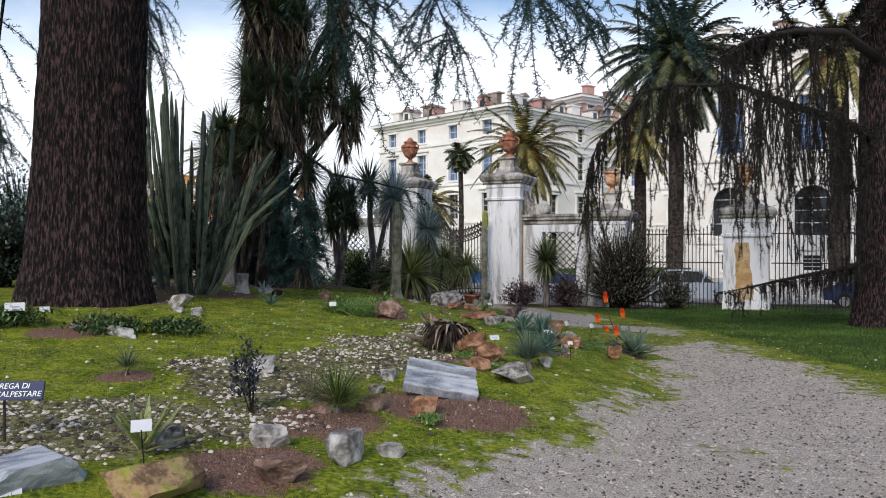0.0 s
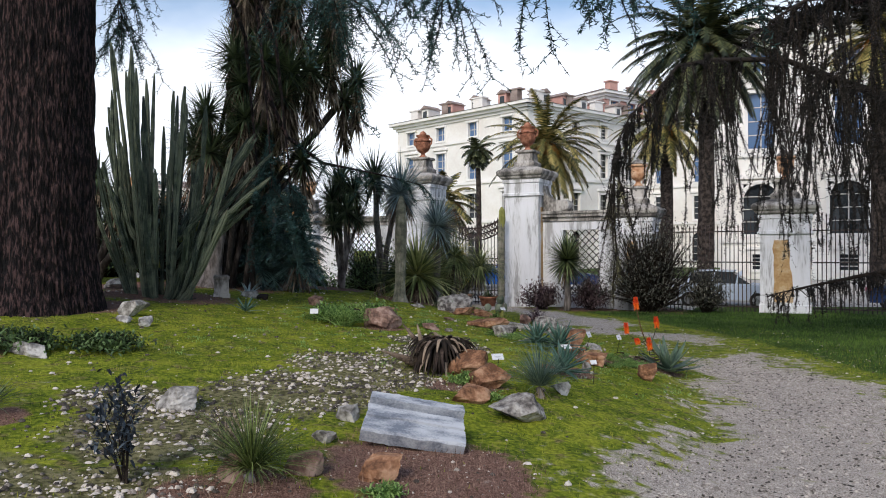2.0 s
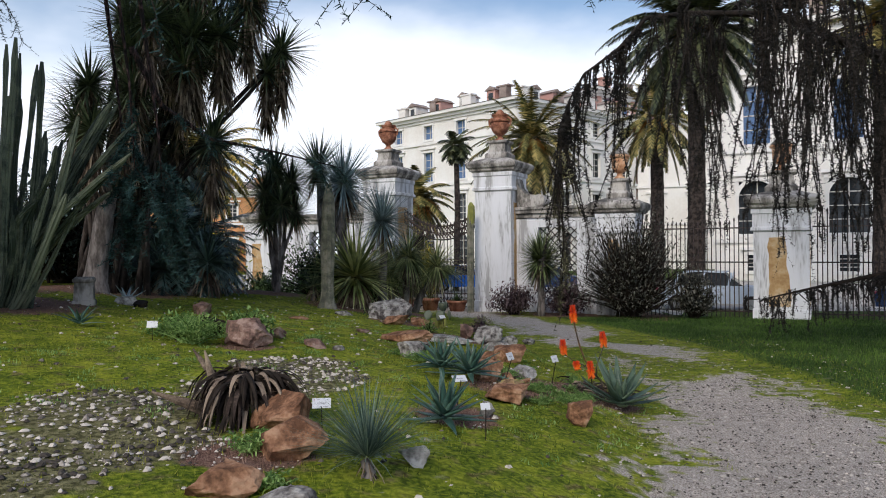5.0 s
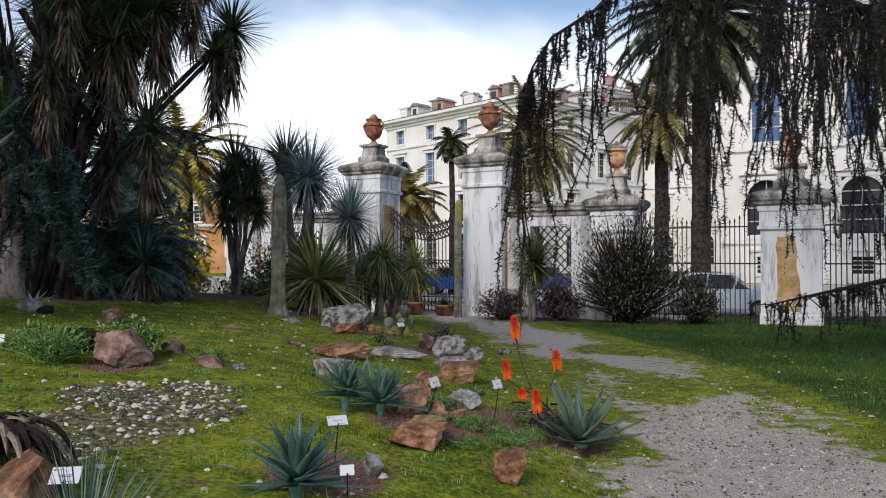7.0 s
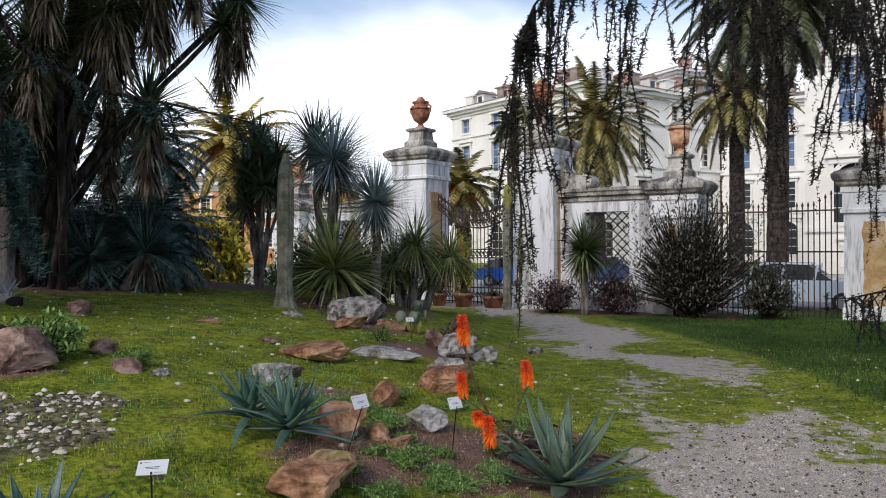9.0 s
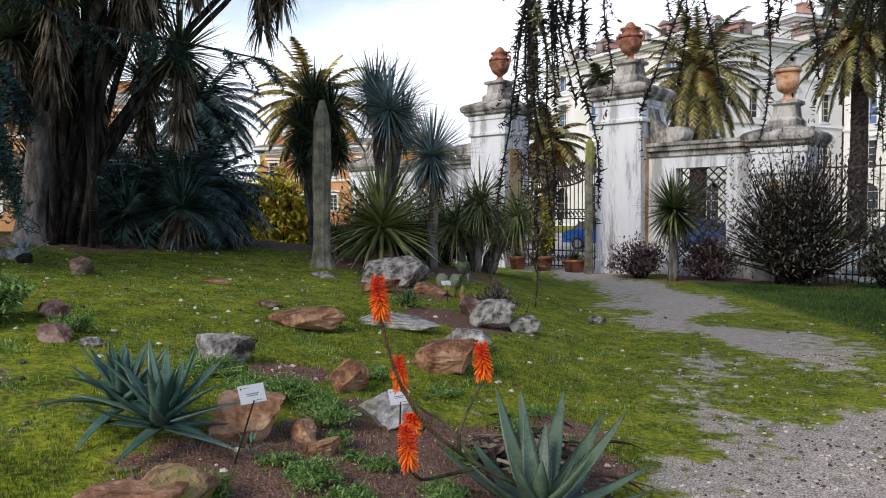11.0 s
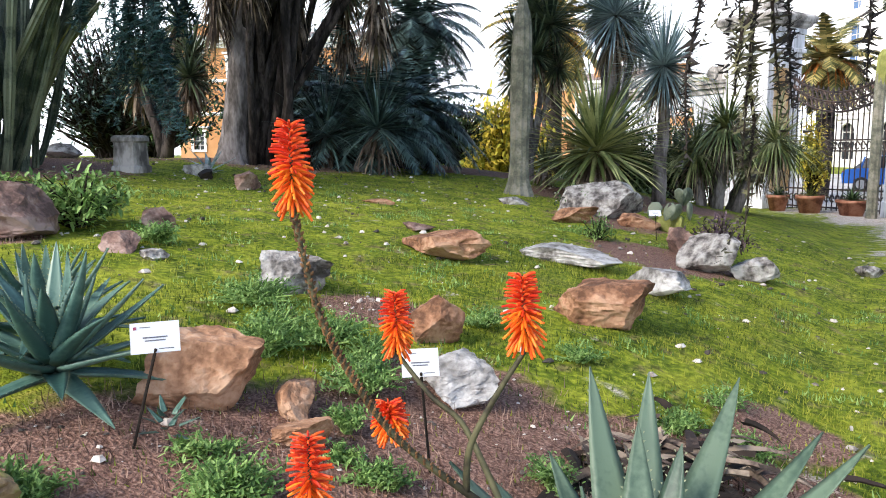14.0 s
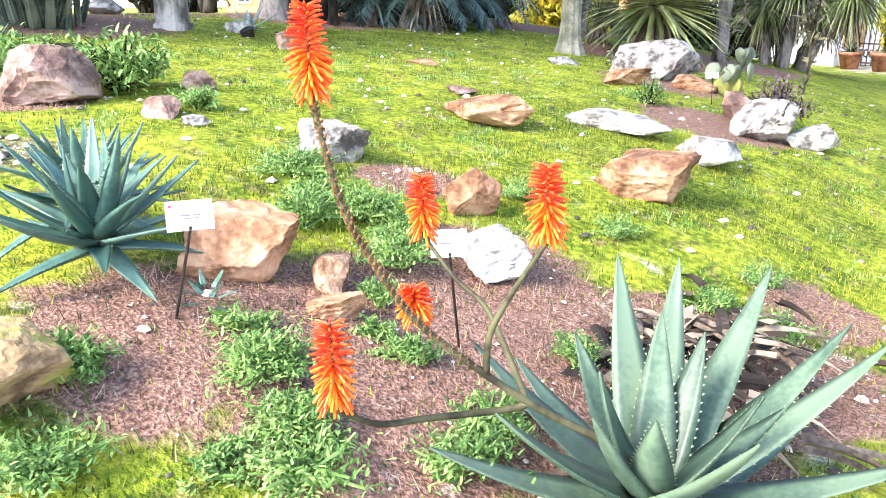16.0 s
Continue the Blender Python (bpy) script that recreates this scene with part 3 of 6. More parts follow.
for u, side, hh, handles, text in ((-5.08, 1.5, 5.75, True, "tall white stucco gate pillar with a blackened cornice"), (0.0, 1.5, 5.75, True, "tall white stucco gate pillar with a blackened cornice"), (4.65, 1.3, 4.05, False, "low weathered pillar ending the garden wall"), (9.95, 1.62, 4.05, False, "weathered fence pillar with an ochre panel"), (19.5, 1.62, 4.05, False, "weathered fence pillar with an ochre panel"), (-11.5, 1.5, 4.05, False, "low weathered pillar ending the garden wall")):
    top = pillar(u, side, hh, text)
    if handles:
        ur = urn(on_wall(u, 0, top))
        ur.scale = (0.84, 0.84, 0.9)
    else:
        ur = lidded_urn(on_wall(u, 0, top))
    ur.rotation_euler = (0, 0, WALL_A)


def wall_piece(u0, u1, name):
    """Low wall with a trellised opening and a black cornice."""
    t = tagged(thing(name, on_wall((u0 + u1) / 2), "low stained stucco wall with a lattice opening", "wall", rz=math.degrees(WALL_A)), kind="structure")
    w = u1 - u0
    a, b, zt = -0.75, 0.75, 3.2
    for x0, x1, z0, z1 in ((-w / 2, a, 0, 4.0 - 0.45), (b, w / 2, 0, 3.55), (a, b, zt, 3.55), (a, b, 0, 0.5)):
        g = Geo()
        g.box(((x0 + x1) / 2, 0, (z0 + z1) / 2), (x1 - x0, 0.5, z1 - z0))
        part("wall_block", g, M_STUCCO, t)
    g = Geo()
    g.box((0, 0, 3.64), (w, 0.62, 0.16))
    g.box((0, 0, 3.8), (w, 0.8, 0.14))
    g.box((0, 0, 3.92), (w, 0.9, 0.1))
    part("cornice", g, M_STUCCOD, t, "black stained cornice")
    g = Geo()
    for i in range(-9, 12):
        for s in (-1, 1):
            x0, z0 = a + i * 0.3, 0.5
            p, q = (x0, z0), (x0 + 2.7, zt)
            x_lo, x_hi = max(a, p[0]), min(b, q[0])
            if x_lo < x_hi:
                za, zb = z0 + (x_lo - p[0]), z0 + (x_hi - p[0])
                m = 1 if s > 0 else -1
                g.tube([(m * x_lo, -0.05 - 0.03 * s, za), (m * x_hi, -0.05 - 0.03 * s, zb)], [0.022, 0.022], 4)
    part("lattice", g, M_IRON, t)
    return t


wall_piece(0.76, 3.99, "wall_east")
wall_piece(-10.74, -5.84, "wall_west")
# volute between the tall pillar and the low wall
for u, flip in ((1.35, 1), (-6.4, -1)):
    t = thing("scroll_bracket", on_wall(u, 0, 3.97), "carved stone scroll on the wall beside the gate pillar", "scroll", rz=math.degrees(WALL_A))
    g = Geo()
    pts = [(-0.55 * flip, 0, 1.1), (-0.45 * flip, 0, 0.75), (-0.2 * flip, 0, 0.5), (0.15 * flip, 0, 0.46), (0.42 * flip, 0, 0.4), (0.5 * flip, 0, 0.22), (0.36 * flip, 0, 0.1), (0.2 * flip, 0, 0.2)]
    prof = []
    for p in pts:
        prof += [(p[0], -0.3, p[2]), (p[0], 0.3, p[2])]
    low = []
    for p in pts:
        low += [(p[0], -0.3, 0), (p[0], 0.3, 0)]
    n = len(pts)
    g.add(prof + low, [(2 * i, 2 * i + 1, 2 * i + 3, 2 * i + 2) for i in range(n - 1)] + [(2 * i, 2 * i + 2, 2 * n + 2 * i + 2, 2 * n + 2 * i) for i in range(n - 1)] + [(2 * i + 1, 2 * n + 2 * i + 1, 2 * n + 2 * i + 3, 2 * i + 3) for i in range(n - 1)])
    part("scroll", g, M_STUCCOD, t)
    g = Geo()
    g.tube([(0.34 * flip, -0.34, 0.25), (0.34 * flip, 0.34, 0.25)], [0.22, 0.22], 16)
    part("volute", g, M_STUCCOD, t)


def iron_run(u0, u1, top_of, name, label, step=0.135, kind="", rails=(0.25, 2.0), skip=None):
    """Vertical bars with spear tips between two pillars."""
    t = tagged(thing(name, on_wall(u0), label, "gate" if "gate" in name else "fence", rz=math.degrees(WALL_A)), kind=kind)
    n = max(2, int((u1 - u0) / step))
    shared = {}
    for i in range(1, n):
        u = (u1 - u0) * i / n
        h = round(top_of(u / (u1 - u0)), 2)
        if h not in shared:
            g = Geo()
            g.tube([(0, 0, 0.02), (0, 0, h - 0.16)], [0.018, 0.018], 6)
            g.tube([(0, 0, h - 0.16), (0, 0, h - 0.1), (0, 0, h)], [0.014, 0.036, 0.003], 6)
            shared[h] = g.mesh("bar", M_IRON)
        ob = new("bar", shared[h])
        ob.parent = t
        ob.location = (u, 0, 0)
    for z in rails:
        g = Geo()
        g.box(((u1 - u0) / 2, 0, z), (u1 - u0, 0.03, 0.045))
        part("rail", g, M_IRON, t)
    return t


gate = iron_run(-4.31, -0.78, lambda s: 3.35 + 0.75 * (2 * s - 1) ** 2 + 0.12, "gate", "tall wrought iron gate with a curved scrolled top, closed", 0.15, "", (0.1, 0.62, 1.7, 2.0))
for s0 in range(24):
    s = (s0 + 0.5) / 24
    for off, hz in ((0.0, 0.0), (0, -0.27)):
        g = Geo()
        x, z = 3.53 * s, 3.35 + 0.75 * (2 * s - 1) ** 2 - 0.15 + hz
        g.tube([(x + 0.065 * math.cos(a), 0, z + 0.085 * math.sin(a)) for a in np.linspace(0, 5.2, 9)], [0.026] * 9, 5)
        part("scroll", g, M_IRON, gate)
for zc in (1.85, 0.36):
    for s0 in range(22):
        g = Geo()
        x = 3.53 * (s0 + 0.5) / 22
        g.tube([(x + 0.06 * math.cos(a), 0, zc + 0.1 * math.sin(a)) for a in np.linspace(0, 5.6, 9)], [0.022] * 9, 5)
        part("scroll", g, M_IRON, gate)
for hz in (-0.03, -0.3, -0.57):
    g = Geo()
    g.tube([(3.53 * s, 0, 3.35 + 0.75 * (2 * s - 1) ** 2 + hz) for s in np.linspace(0, 1, 15)], [0.032] * 15, 6)
    part("rail", g, M_IRON, gate)
fence_top = lambda s: 3.3 + 0.5 * max(0, 1 - 5 * min(s, 1 - s))
iron_run(5.31, 9.06, fence_top, "fence", "black iron railing with spear tips", 0.14, "", (0.25, 1.9, 3.05))
iron_run(10.84, 18.6, fence_top, "fence", "black iron railing with spear tips", 0.14, "", (0.25, 1.9, 3.05))

g = Geo()
for i in range(24):
    for j in range(8):
        u0, u1, o0, o1 = -60 + i * 5, -55 + i * 5, -0.6 - j * 4, -4.6 - j * 4
        g.add([on_wall(u0, o1, 0.006), on_wall(u1, o1, 0.006), on_wall(u1, o0, 0.006), on_wall(u0, o0, 0.006)], [(0, 1, 2, 3)])
road = tagged(part("road", g, M_ROAD), "pale worn paving of the court outside the railing", "road", kind="structure")


# ---- palace and far buildings ----
def facade(name, a, b, z0, z1, depth, rows, bay, label, wallmat, roof=True, dormers=0):
    """A block whose front runs from a to b, with storeys of real recessed windows."""
    a, b = Vector((*a, 0)), Vector((*b, 0))
    d = b - a
    w = d.length
    ang = math.atan2(d.y, d.x)
    t = thing(name, (a.x, a.y, z0), label, "building", rz=math.degrees(ang))
    H = z1 - z0
    n = max(1, int(w / bay))
    pitch = w / n
    # wall strips between the openings
    g = Geo()
    levels = []
    for zc, ww, hh, kind in rows:
        levels.append((zc - hh / 2 - z0, zc + hh / 2 - z0, ww))
    levels.sort()
    zlast = 0.0
    for lo, hi, ww in levels:
        g.box((w / 2, 0.3, (zlast + lo) / 2), (w, 0.6, lo - zlast))
        for i in range(n + 1):
            x0 = 0 if i == 0 else (i - 0.5) * pitch + ww / 2
            x1 = w if i == n else (i + 0.5) * pitch - ww / 2
            g.box(((x0 + x1) / 2, 0.3, (lo + hi) / 2), (x1 - x0, 0.6, hi - lo))
        zlast = hi
    g.box((w / 2, 0.3, (zlast + H) / 2), (w, 0.6, H - zlast))
    g.box((w / 2, depth / 2 + 0.6, H / 2), (w - 0.02, depth, H - 0.02))
    part("wall", g, wallmat, t)
    # string courses and cornice
    for zc in [lv[0] - 0.5 for lv in levels[1:]]:
        g = Geo()
        g.box((w / 2, -0.1, zc), (w + 0.3, 0.2, 0.32))
        part("string_course", g, M_TRIMW, t)
    g = Geo()
    for o, zz, th in ((0.2, H - 0.9, 0.3), (0.5, H - 0.55, 0.35), (0.9, H - 0.2, 0.35)):
        g.box((w / 2, depth / 2, zz), (w + 2 * o, depth + 2 * o, th))
    part("cornice", g, M_TRIMW, t)
    if roof:
        g = Geo()
        e = 1.0
        g.add([(-e, -e, H), (w + e, -e, H), (w + e, depth + e, H), (-e, depth + e, H), (3, depth * 0.4, H + 1.3), (w - 3, depth * 0.4, H + 1.3)], [(0, 1, 5, 4), (1, 2, 5), (2, 3, 4, 5), (3, 0, 4), (3, 2, 1, 0)])
        part("roof", g, M_ROOF, t)
        rnd = random.Random(len(name) + int(w))
        for i in range(max(2, int(w / 4.5))):
            g = Geo()
            x = 2.5 + i * (w - 5) / max(1, int(w / 4.5) - 1)
            hh = rnd.uniform(1.0, 1.6)
            g.box((x, 1.2, H + hh / 2 + 0.2), (rnd.uniform(0.9, 1.6), 0.9, hh))
            g.box((x, 1.2, H + hh + 0.28), (1.9, 1.1, 0.16))
            part("chimney", g, M_ROOF if i % 2 else wallmat, t)
    for i in range(dormers):
        x = 2.2 + (i + 0.5) * (w - 4.4) / dormers
        dm = new("dormer")
        dm.parent = t
        dm.location = (x, 0.9, H + 0.1)
        g = Geo()
        g.box((0, 1.1, 0.75), (1.3, 2.2, 1.5))
        part("wall", g, M_PINK if i % 2 else wallmat, dm)
        g = Geo()
        g.add([(-0.85, -0.2, 1.5), (0.85, -0.2, 1.5), (0.85, 2.4, 1.5), (-0.85, 2.4, 1.5), (0, -0.2, 2.0), (0, 2.4, 2.0)], [(0, 1, 4), (2, 3, 5), (1, 2, 5, 4), (3, 0, 4, 5), (3, 2, 1, 0)])
        part("roof", g, M_ROOF, dm)
        g = Geo()
        g.box((0, -0.015, 0.8), (0.7, 0.03, 0.8))
        part("pane", g, M_GLASSD, dm)
    for zc, ww, hh, kind in rows:
        for i in range(n):
            x = (i + 0.5) * pitch
            win = new("window")
            win.parent = t
            win.location = (x, 0, zc - z0)
            g = Geo()
            s = 0.24
            g.box((-ww / 2 - s / 2 + 0.02, -0.06, 0), (s, 0.16, hh + 2 * s))
            g.box((ww / 2 + s / 2 - 0.02, -0.06, 0), (s, 0.16, hh + 2 * s))
            g.box((0, -0.06, -hh / 2 - s / 2), (ww, 0.16, s))
            g.box((0, -0.1, hh / 2 + s / 2), (ww + 0.6, 0.26, s))
            if kind != "square":
                g.box((0, -0.16, hh / 2 + 0.5), (ww + 1.0, 0.4, 0.22))
            part("window_frame", g, M_TRIMW, win)
            g = Geo()
            g.box((0, 0.32, 0), (ww, 0.04, hh))
            part("pane", g, M_GLASSB if kind in ("square", "tall") else M_GLASSD, win)
            g = Geo()
            g.box((0, 0.28, 0), (0.09, 0.06, hh))
            for q in ((0.0,) if kind == "square" else (-0.25, 0.0, 0.25)):
                g.box((0, 0.28, q * hh), (ww, 0.06, 0.08))
            part("sash", g, M_FRAME, win)
            if kind == "arch":
                g = Geo()
                m = 10
                vs = []
                for k in range(m + 1):
                    an = math.pi * k / m
                    for rr in (ww / 2, ww / 2 + 0.3):
                        vs.append((rr * math.cos(an), -0.16, hh / 2 - ww / 2 + rr * math.sin(an)))
                        vs.append((rr * math.cos(an), 0.05, hh / 2 - ww / 2 + rr * math.sin(an)))
                g.add(vs, [(4 * k + j, 4 * k + j2, 4 * k + 4 + j2, 4 * k + 4 + j) for k in range(m) for j, j2 in ((0, 2), (2, 3), (3, 1), (1, 0))])
                part("arch_moulding", g, M_TRIMW, win)
    return t


PAL_ROWS = ((16.2, 1.5, 1.7, "square"), (11.9, 1.6, 3.6, "tall"), (6.8, 1.7, 3.0, "dark"), (1.8, 2.2, 3.8, "arch"))
facade("palace_wing", (-8.8, 101.7), (7.4, 86.2), -1.2, 18.5, 14, PAL_ROWS, 5.2, "cream palace wing with blue-glazed windows and a moulded cornice", M_PALAZZO, dormers=4)
facade("palace_block", (7.6, 86.2), (24.0, 100.5), -1.2, 18.5, 12, ((16.2, 1.4, 1.7, "grey"), (11.9, 1.5, 3.0, "grey"), (6.8, 1.6, 3.0, "grey"), (1.8, 2.0, 3.6, "arch")), 5.2, "cream palace side front with shuttered windows", M_PALAZZO, dormers=5)
facade("palace_middle", (24.2, 100.5), (46.0, 90.0), -1.2, 18.0, 10, PAL_ROWS, 4.8, "cream middle block of the palace", M_PALAZZO, dormers=4)
facade("palace", (21.0, 62.0), (60.0, 44.5), -1.2, 18.4, 14, ((16.2, 1.5, 1.7, "square"), (11.6, 1.9, 4.4, "tall"), (4.6, 2.6, 4.0, "arch"), (0.4, 1.3, 1.2, "grey")), 5.6, "large cream palace front with tall arched windows", M_PALAZZO)
facade("attic_house", (19.0, 100.0), (30.0, 108.0), -1.2, 22.5, 8, ((20.3, 1.5, 2.0, "square"),), 3.2, "pink attic storey above the palace roof", M_PINK)
facade("street_house", (-46.0, 96.0), (-22.0, 98.0), -1.2, 9.5, 10, ((6.5, 1.2, 1.9, "grey"), (2.2, 1.2, 1.9, "grey")), 3.6, "orange rendered house behind the garden trees", M_ORANGEW)
facade("street_house", (-66.0, 60.0), (-46.0, 74.0), -1.2, 13.0, 10, ((10.0, 1.2, 1.9, "grey"), (6.5, 1.2, 1.9, "grey"), (2.2, 1.2, 1.9, "grey")), 3.6, "orange rendered house behind the garden trees", M_ORANGEW)


def car(loc, rz, paint, label):
    t = thing("parked_car", loc, label, "car", "cars parked outside the railing", rz)
    g = Geo()
    prof = [(-2.1, 0.35), (-2.15, 0.75), (-1.95, 0.95), (-1.2, 1.0), (1.0, 0.98), (1.9, 0.85), (2.1, 0.6), (2.08, 0.3)]
    n = len(prof)
    vs = [(x, s * 0.86, z) for s in (-1, 1) for x, z in prof]
    g.add(vs, [tuple(range(n)), tuple(range(2 * n - 1, n - 1, -1))] + [(i, n + i, n + (i + 1) % n, (i + 1) % n) for i in range(n)])
    part("body", g, paint, t)
    cab = [(-1.75, 0.95), (-1.25, 1.4), (-0.6, 1.5), (0.3, 1.46), (1.05, 0.96)]
    n = len(cab)
    g = Geo()
    g.add([(x, s * (0.84 - 0.2 * (z - 0.95)), z) for s in (-1, 1) for x, z in cab], [tuple(range(n)), tuple(range(2 * n - 1, n - 1, -1))] + [(i, n + i, n + (i + 1) % n, (i + 1) % n) for i in range(n)])
    cabin = part("cabin", g, M_GLASSD, t)
    g = Geo()
    g.box((-0.35, 0, 1.49), (1.5, 1.36, 0.05))
    for x in (-1.3, -0.35, 0.6):
        for s in (-1, 1):
            g.tube([(x - 0.1, s * 0.85, 0.97), (x, s * 0.74, 1.47)], [0.04, 0.04], 5)
    part("roof", g, paint, t)
    for x in (-1.35, 1.3):
        for s in (-1, 1):
            w = new("wheel")
            w.parent = t
            w.location = (x, s * 0.8, 0.31)
            g = Geo()
            g.tube([(0, -0.1, 0), (0, 0.1, 0)], [0.31, 0.31], 20)
            part("tyre", g, M_TYRE, w)
            g = Geo()
            g.tube([(0, -0.115, 0), (0, 0.115, 0)], [0.2, 0.2], 14)
            part("rim", g, M_RIM, w)
    for s in (-1, 1):
        g = Geo()
        g.box((2.03, s * 0.62, 0.68), (0.12, 0.34, 0.14))
        part("headlight", g, M_FRAME, t)
        g = Geo()
        g.box((-2.1, s * 0.66, 0.78), (0.1, 0.22, 0.18))
        part("tail_light", g, M_INKR, t)
    return t


car((11.3, 33.2, -0.96), -24, M_CARW, "pale blue hatchback parked outside the railing")
car((18.0, 30.2, -0.96), -24, M_CARD, "dark blue car parked outside the railing")
car((1.6, 47.0, -0.96), -10, M_CARB, "bright blue car parked outside the gate")
car((6.4, 46.5, -0.96), -10, M_CARD, "dark blue car parked outside the gate")


# ---- trees ----
def cedar_spray(g, p, d, n, spread, rnd, size=0.05, wide=0.13):
    """Short needle tufts along a twig."""
    p, d = Vector(p), Vector(d)
    for i in range(n):
        q = p + d * (i / n)
        o = Vector((rnd.gauss(0, 1), rnd.gauss(0, 1), rnd.gauss(0, 0.7))).normalized() * size * rnd.uniform(0.6, 1.5)
        s = o.cross(Vector((rnd.random(), rnd.random(), rnd.random()))).normalized() * size * wide
        g.add([tuple(q - s), tuple(q + s), tuple(q + o + s * 0.2), tuple(q + o - s * 0.2)], [(0, 1, 2, 3)])


def cedar_limb(t, pts, radii, twigs, twig_len, droop, rnd, leaf=M_CEDAR, size=0.06, density=26, name="limb", first=0.5):
    """A limb with hanging twigs that carry needles."""
    g = Geo()
    g.tube(pts, radii, 7)
    limb = part(name, g, M_BARK, t, smooth=True)
    gt, gn = Geo(), Geo()
    P = [Vector(p) for p in pts]
    for k in range(twigs):
        u = rnd.uniform(first, 1.0) * (len(P) - 1)
        i = min(int(u), len(P) - 2)
        p = P[i].lerp(P[i + 1], u - i)
        axis = (P[i + 1] - P[i]).normalized()
        d = (axis * rnd.uniform(0.1, 0.8) + Vector((rnd.gauss(0, 0.6), rnd.gauss(0, 0.6), rnd.uniform(-0.2, 0.2)))).normalized()
        L = twig_len * rnd.uniform(0.5, 1.3)
        prev, line = p, [p]
        for s in range(5):
            d = (d + Vector((rnd.gauss(0, 0.12), rnd.gauss(0, 0.12), -droop * rnd.uniform(0.15, 0.45)))).normalized()
            q = prev + d * (L / 5)
            line.append(q)
            cedar_spray(gn, prev, q - prev, density, 0.05, rnd, size)
            for b in range(2):
                e = (d + Vector((rnd.gauss(0, 0.7), rnd.gauss(0, 0.7), rnd.gauss(-0.25, 0.3)))).normalized() * L * 0.22
                cedar_spray(gn, q, e, density // 2, 0.05, rnd, size)
                gt.tube([q, q + e], [0.004, 0.002], 3, cap=False)
            prev = q
        gt.tube(line, [0.011, 0.01, 0.008, 0.007, 0.005, 0.003], 4, cap=False)
    tagged(part("twig_spray", gt, M_TWIG, limb), kind="stuff")
    tagged(part("needle_cover", gn, leaf, limb, "dark blue-green needles"), kind="stuff")
    return limb


def ridged_trunk(base, top, r0, r1, sides=64, rings=26, flare=0.35, seed=0, furrow=0.0):
    g = Geo()
    b, tp = Vector(base), Vector(top)
    vs = []
    for i in range(rings + 1):
        u = i / rings
        c = b.lerp(tp, u)
        for j in range(sides):
            a = 2 * math.pi * j / sides
            r = (r0 + (r1 - r0) * u) * (1 + flare * math.exp(-u * 16))
            r *= 1 + 0.03 * noise.noise((math.cos(a) * 9, math.sin(a) * 9, u * 7 + seed)) + 0.02 * noise.noise((math.cos(a) * 24, math.sin(a) * 24, u * 14 + seed)) + (0.06 * math.sin(a * 5 + seed) * math.exp(-u * 12)) + furrow * (abs(noise.noise((math.cos(a) * 19, math.sin(a) * 19, u * 34 + seed))) ** 0.6 - 0.4)
            vs.append((c.x + r * math.cos(a), c.y + r * math.sin(a), c.z))
    fs = [(i * sides + j, i * sides + (j + 1) % sides, (i + 1) * sides + (j + 1) % sides, (i + 1) * sides + j) for i in range(rings) for j in range(sides)]
    g.add(vs, fs)
    return g


rnd = random.Random(4)
t = thing("cedar_tree", (-5.75, 11.75, 0.4), "huge old cedar with furrowed brown bark and drooping branches", "tree", "cedars")
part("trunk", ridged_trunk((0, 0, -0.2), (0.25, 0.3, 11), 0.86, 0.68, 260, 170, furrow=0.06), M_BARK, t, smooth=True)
for tip, n in (((4.6, -1.6, 3.9), 14), ((5.9, -0.6, 4.2), 12), ((7.0, -2.3, 4.3), 12), ((8.4, 0.8, 4.7), 10), ((9.0, -1.3, 4.4), 12), ((-2.6, 1.2, 3.4), 14), ((-3.0, -0.6, 4.2), 14), ((3.5, 4.5, 5.7), 8), ((-1.6, -2.5, 4.6), 10), ((4.6, 1.4, 5.4), 10), ((-4.0, 4.0, 3.6), 14), ((-0.9, 4.9, 5.6), 22)):
    e = Vector(tip)
    cedar_limb(t, [(0.1, 0.1, 8.6), e * 0.45 + Vector((0, 0, 6.6)), e * 0.8 + Vector((0, 0, 3.4)), e * 0.95 + Vector((0, 0, 1.0)), e], [0.14, 0.08, 0.035, 0.016, 0.006], n + 8, 1.2, 0.8, rnd, first=0.6)
# lower sprays in front of the yucca, and one bare bough reaching towards the gate
for tip, n, L in (((2.9, 3.6, 1.3), 12, 0.9), ((2.6, 3.3, 2.0), 8, 0.9), ((2.2, 3.9, 1.5), 5, 0.8)):
    e = Vector(tip)
    cedar_limb(t, [(0.1, 0.1, 9.0), e * 0.5 + Vector((0.3, -0.2, 6.8)), e * 0.9 + Vector((0.1, -0.1, 3.6)), e * 0.98 + Vector((0, 0, 1.4)), e], [0.12, 0.07, 0.035, 0.018, 0.006], n, L, 1.0, rnd, size=0.075, density=44, first=0.78)
cedar_limb(t, [(2.4, 3.6, 4.0), (2.7, 4.0, 3.2), (3.3, 4.4, 2.75), (4.2, 4.8, 2.6), (5.3, 5.1, 2.35)], [0.05, 0.04, 0.03, 0.018, 0.006], 16, 0.55, 0.9, rnd, size=0.06, density=14, first=0.3)
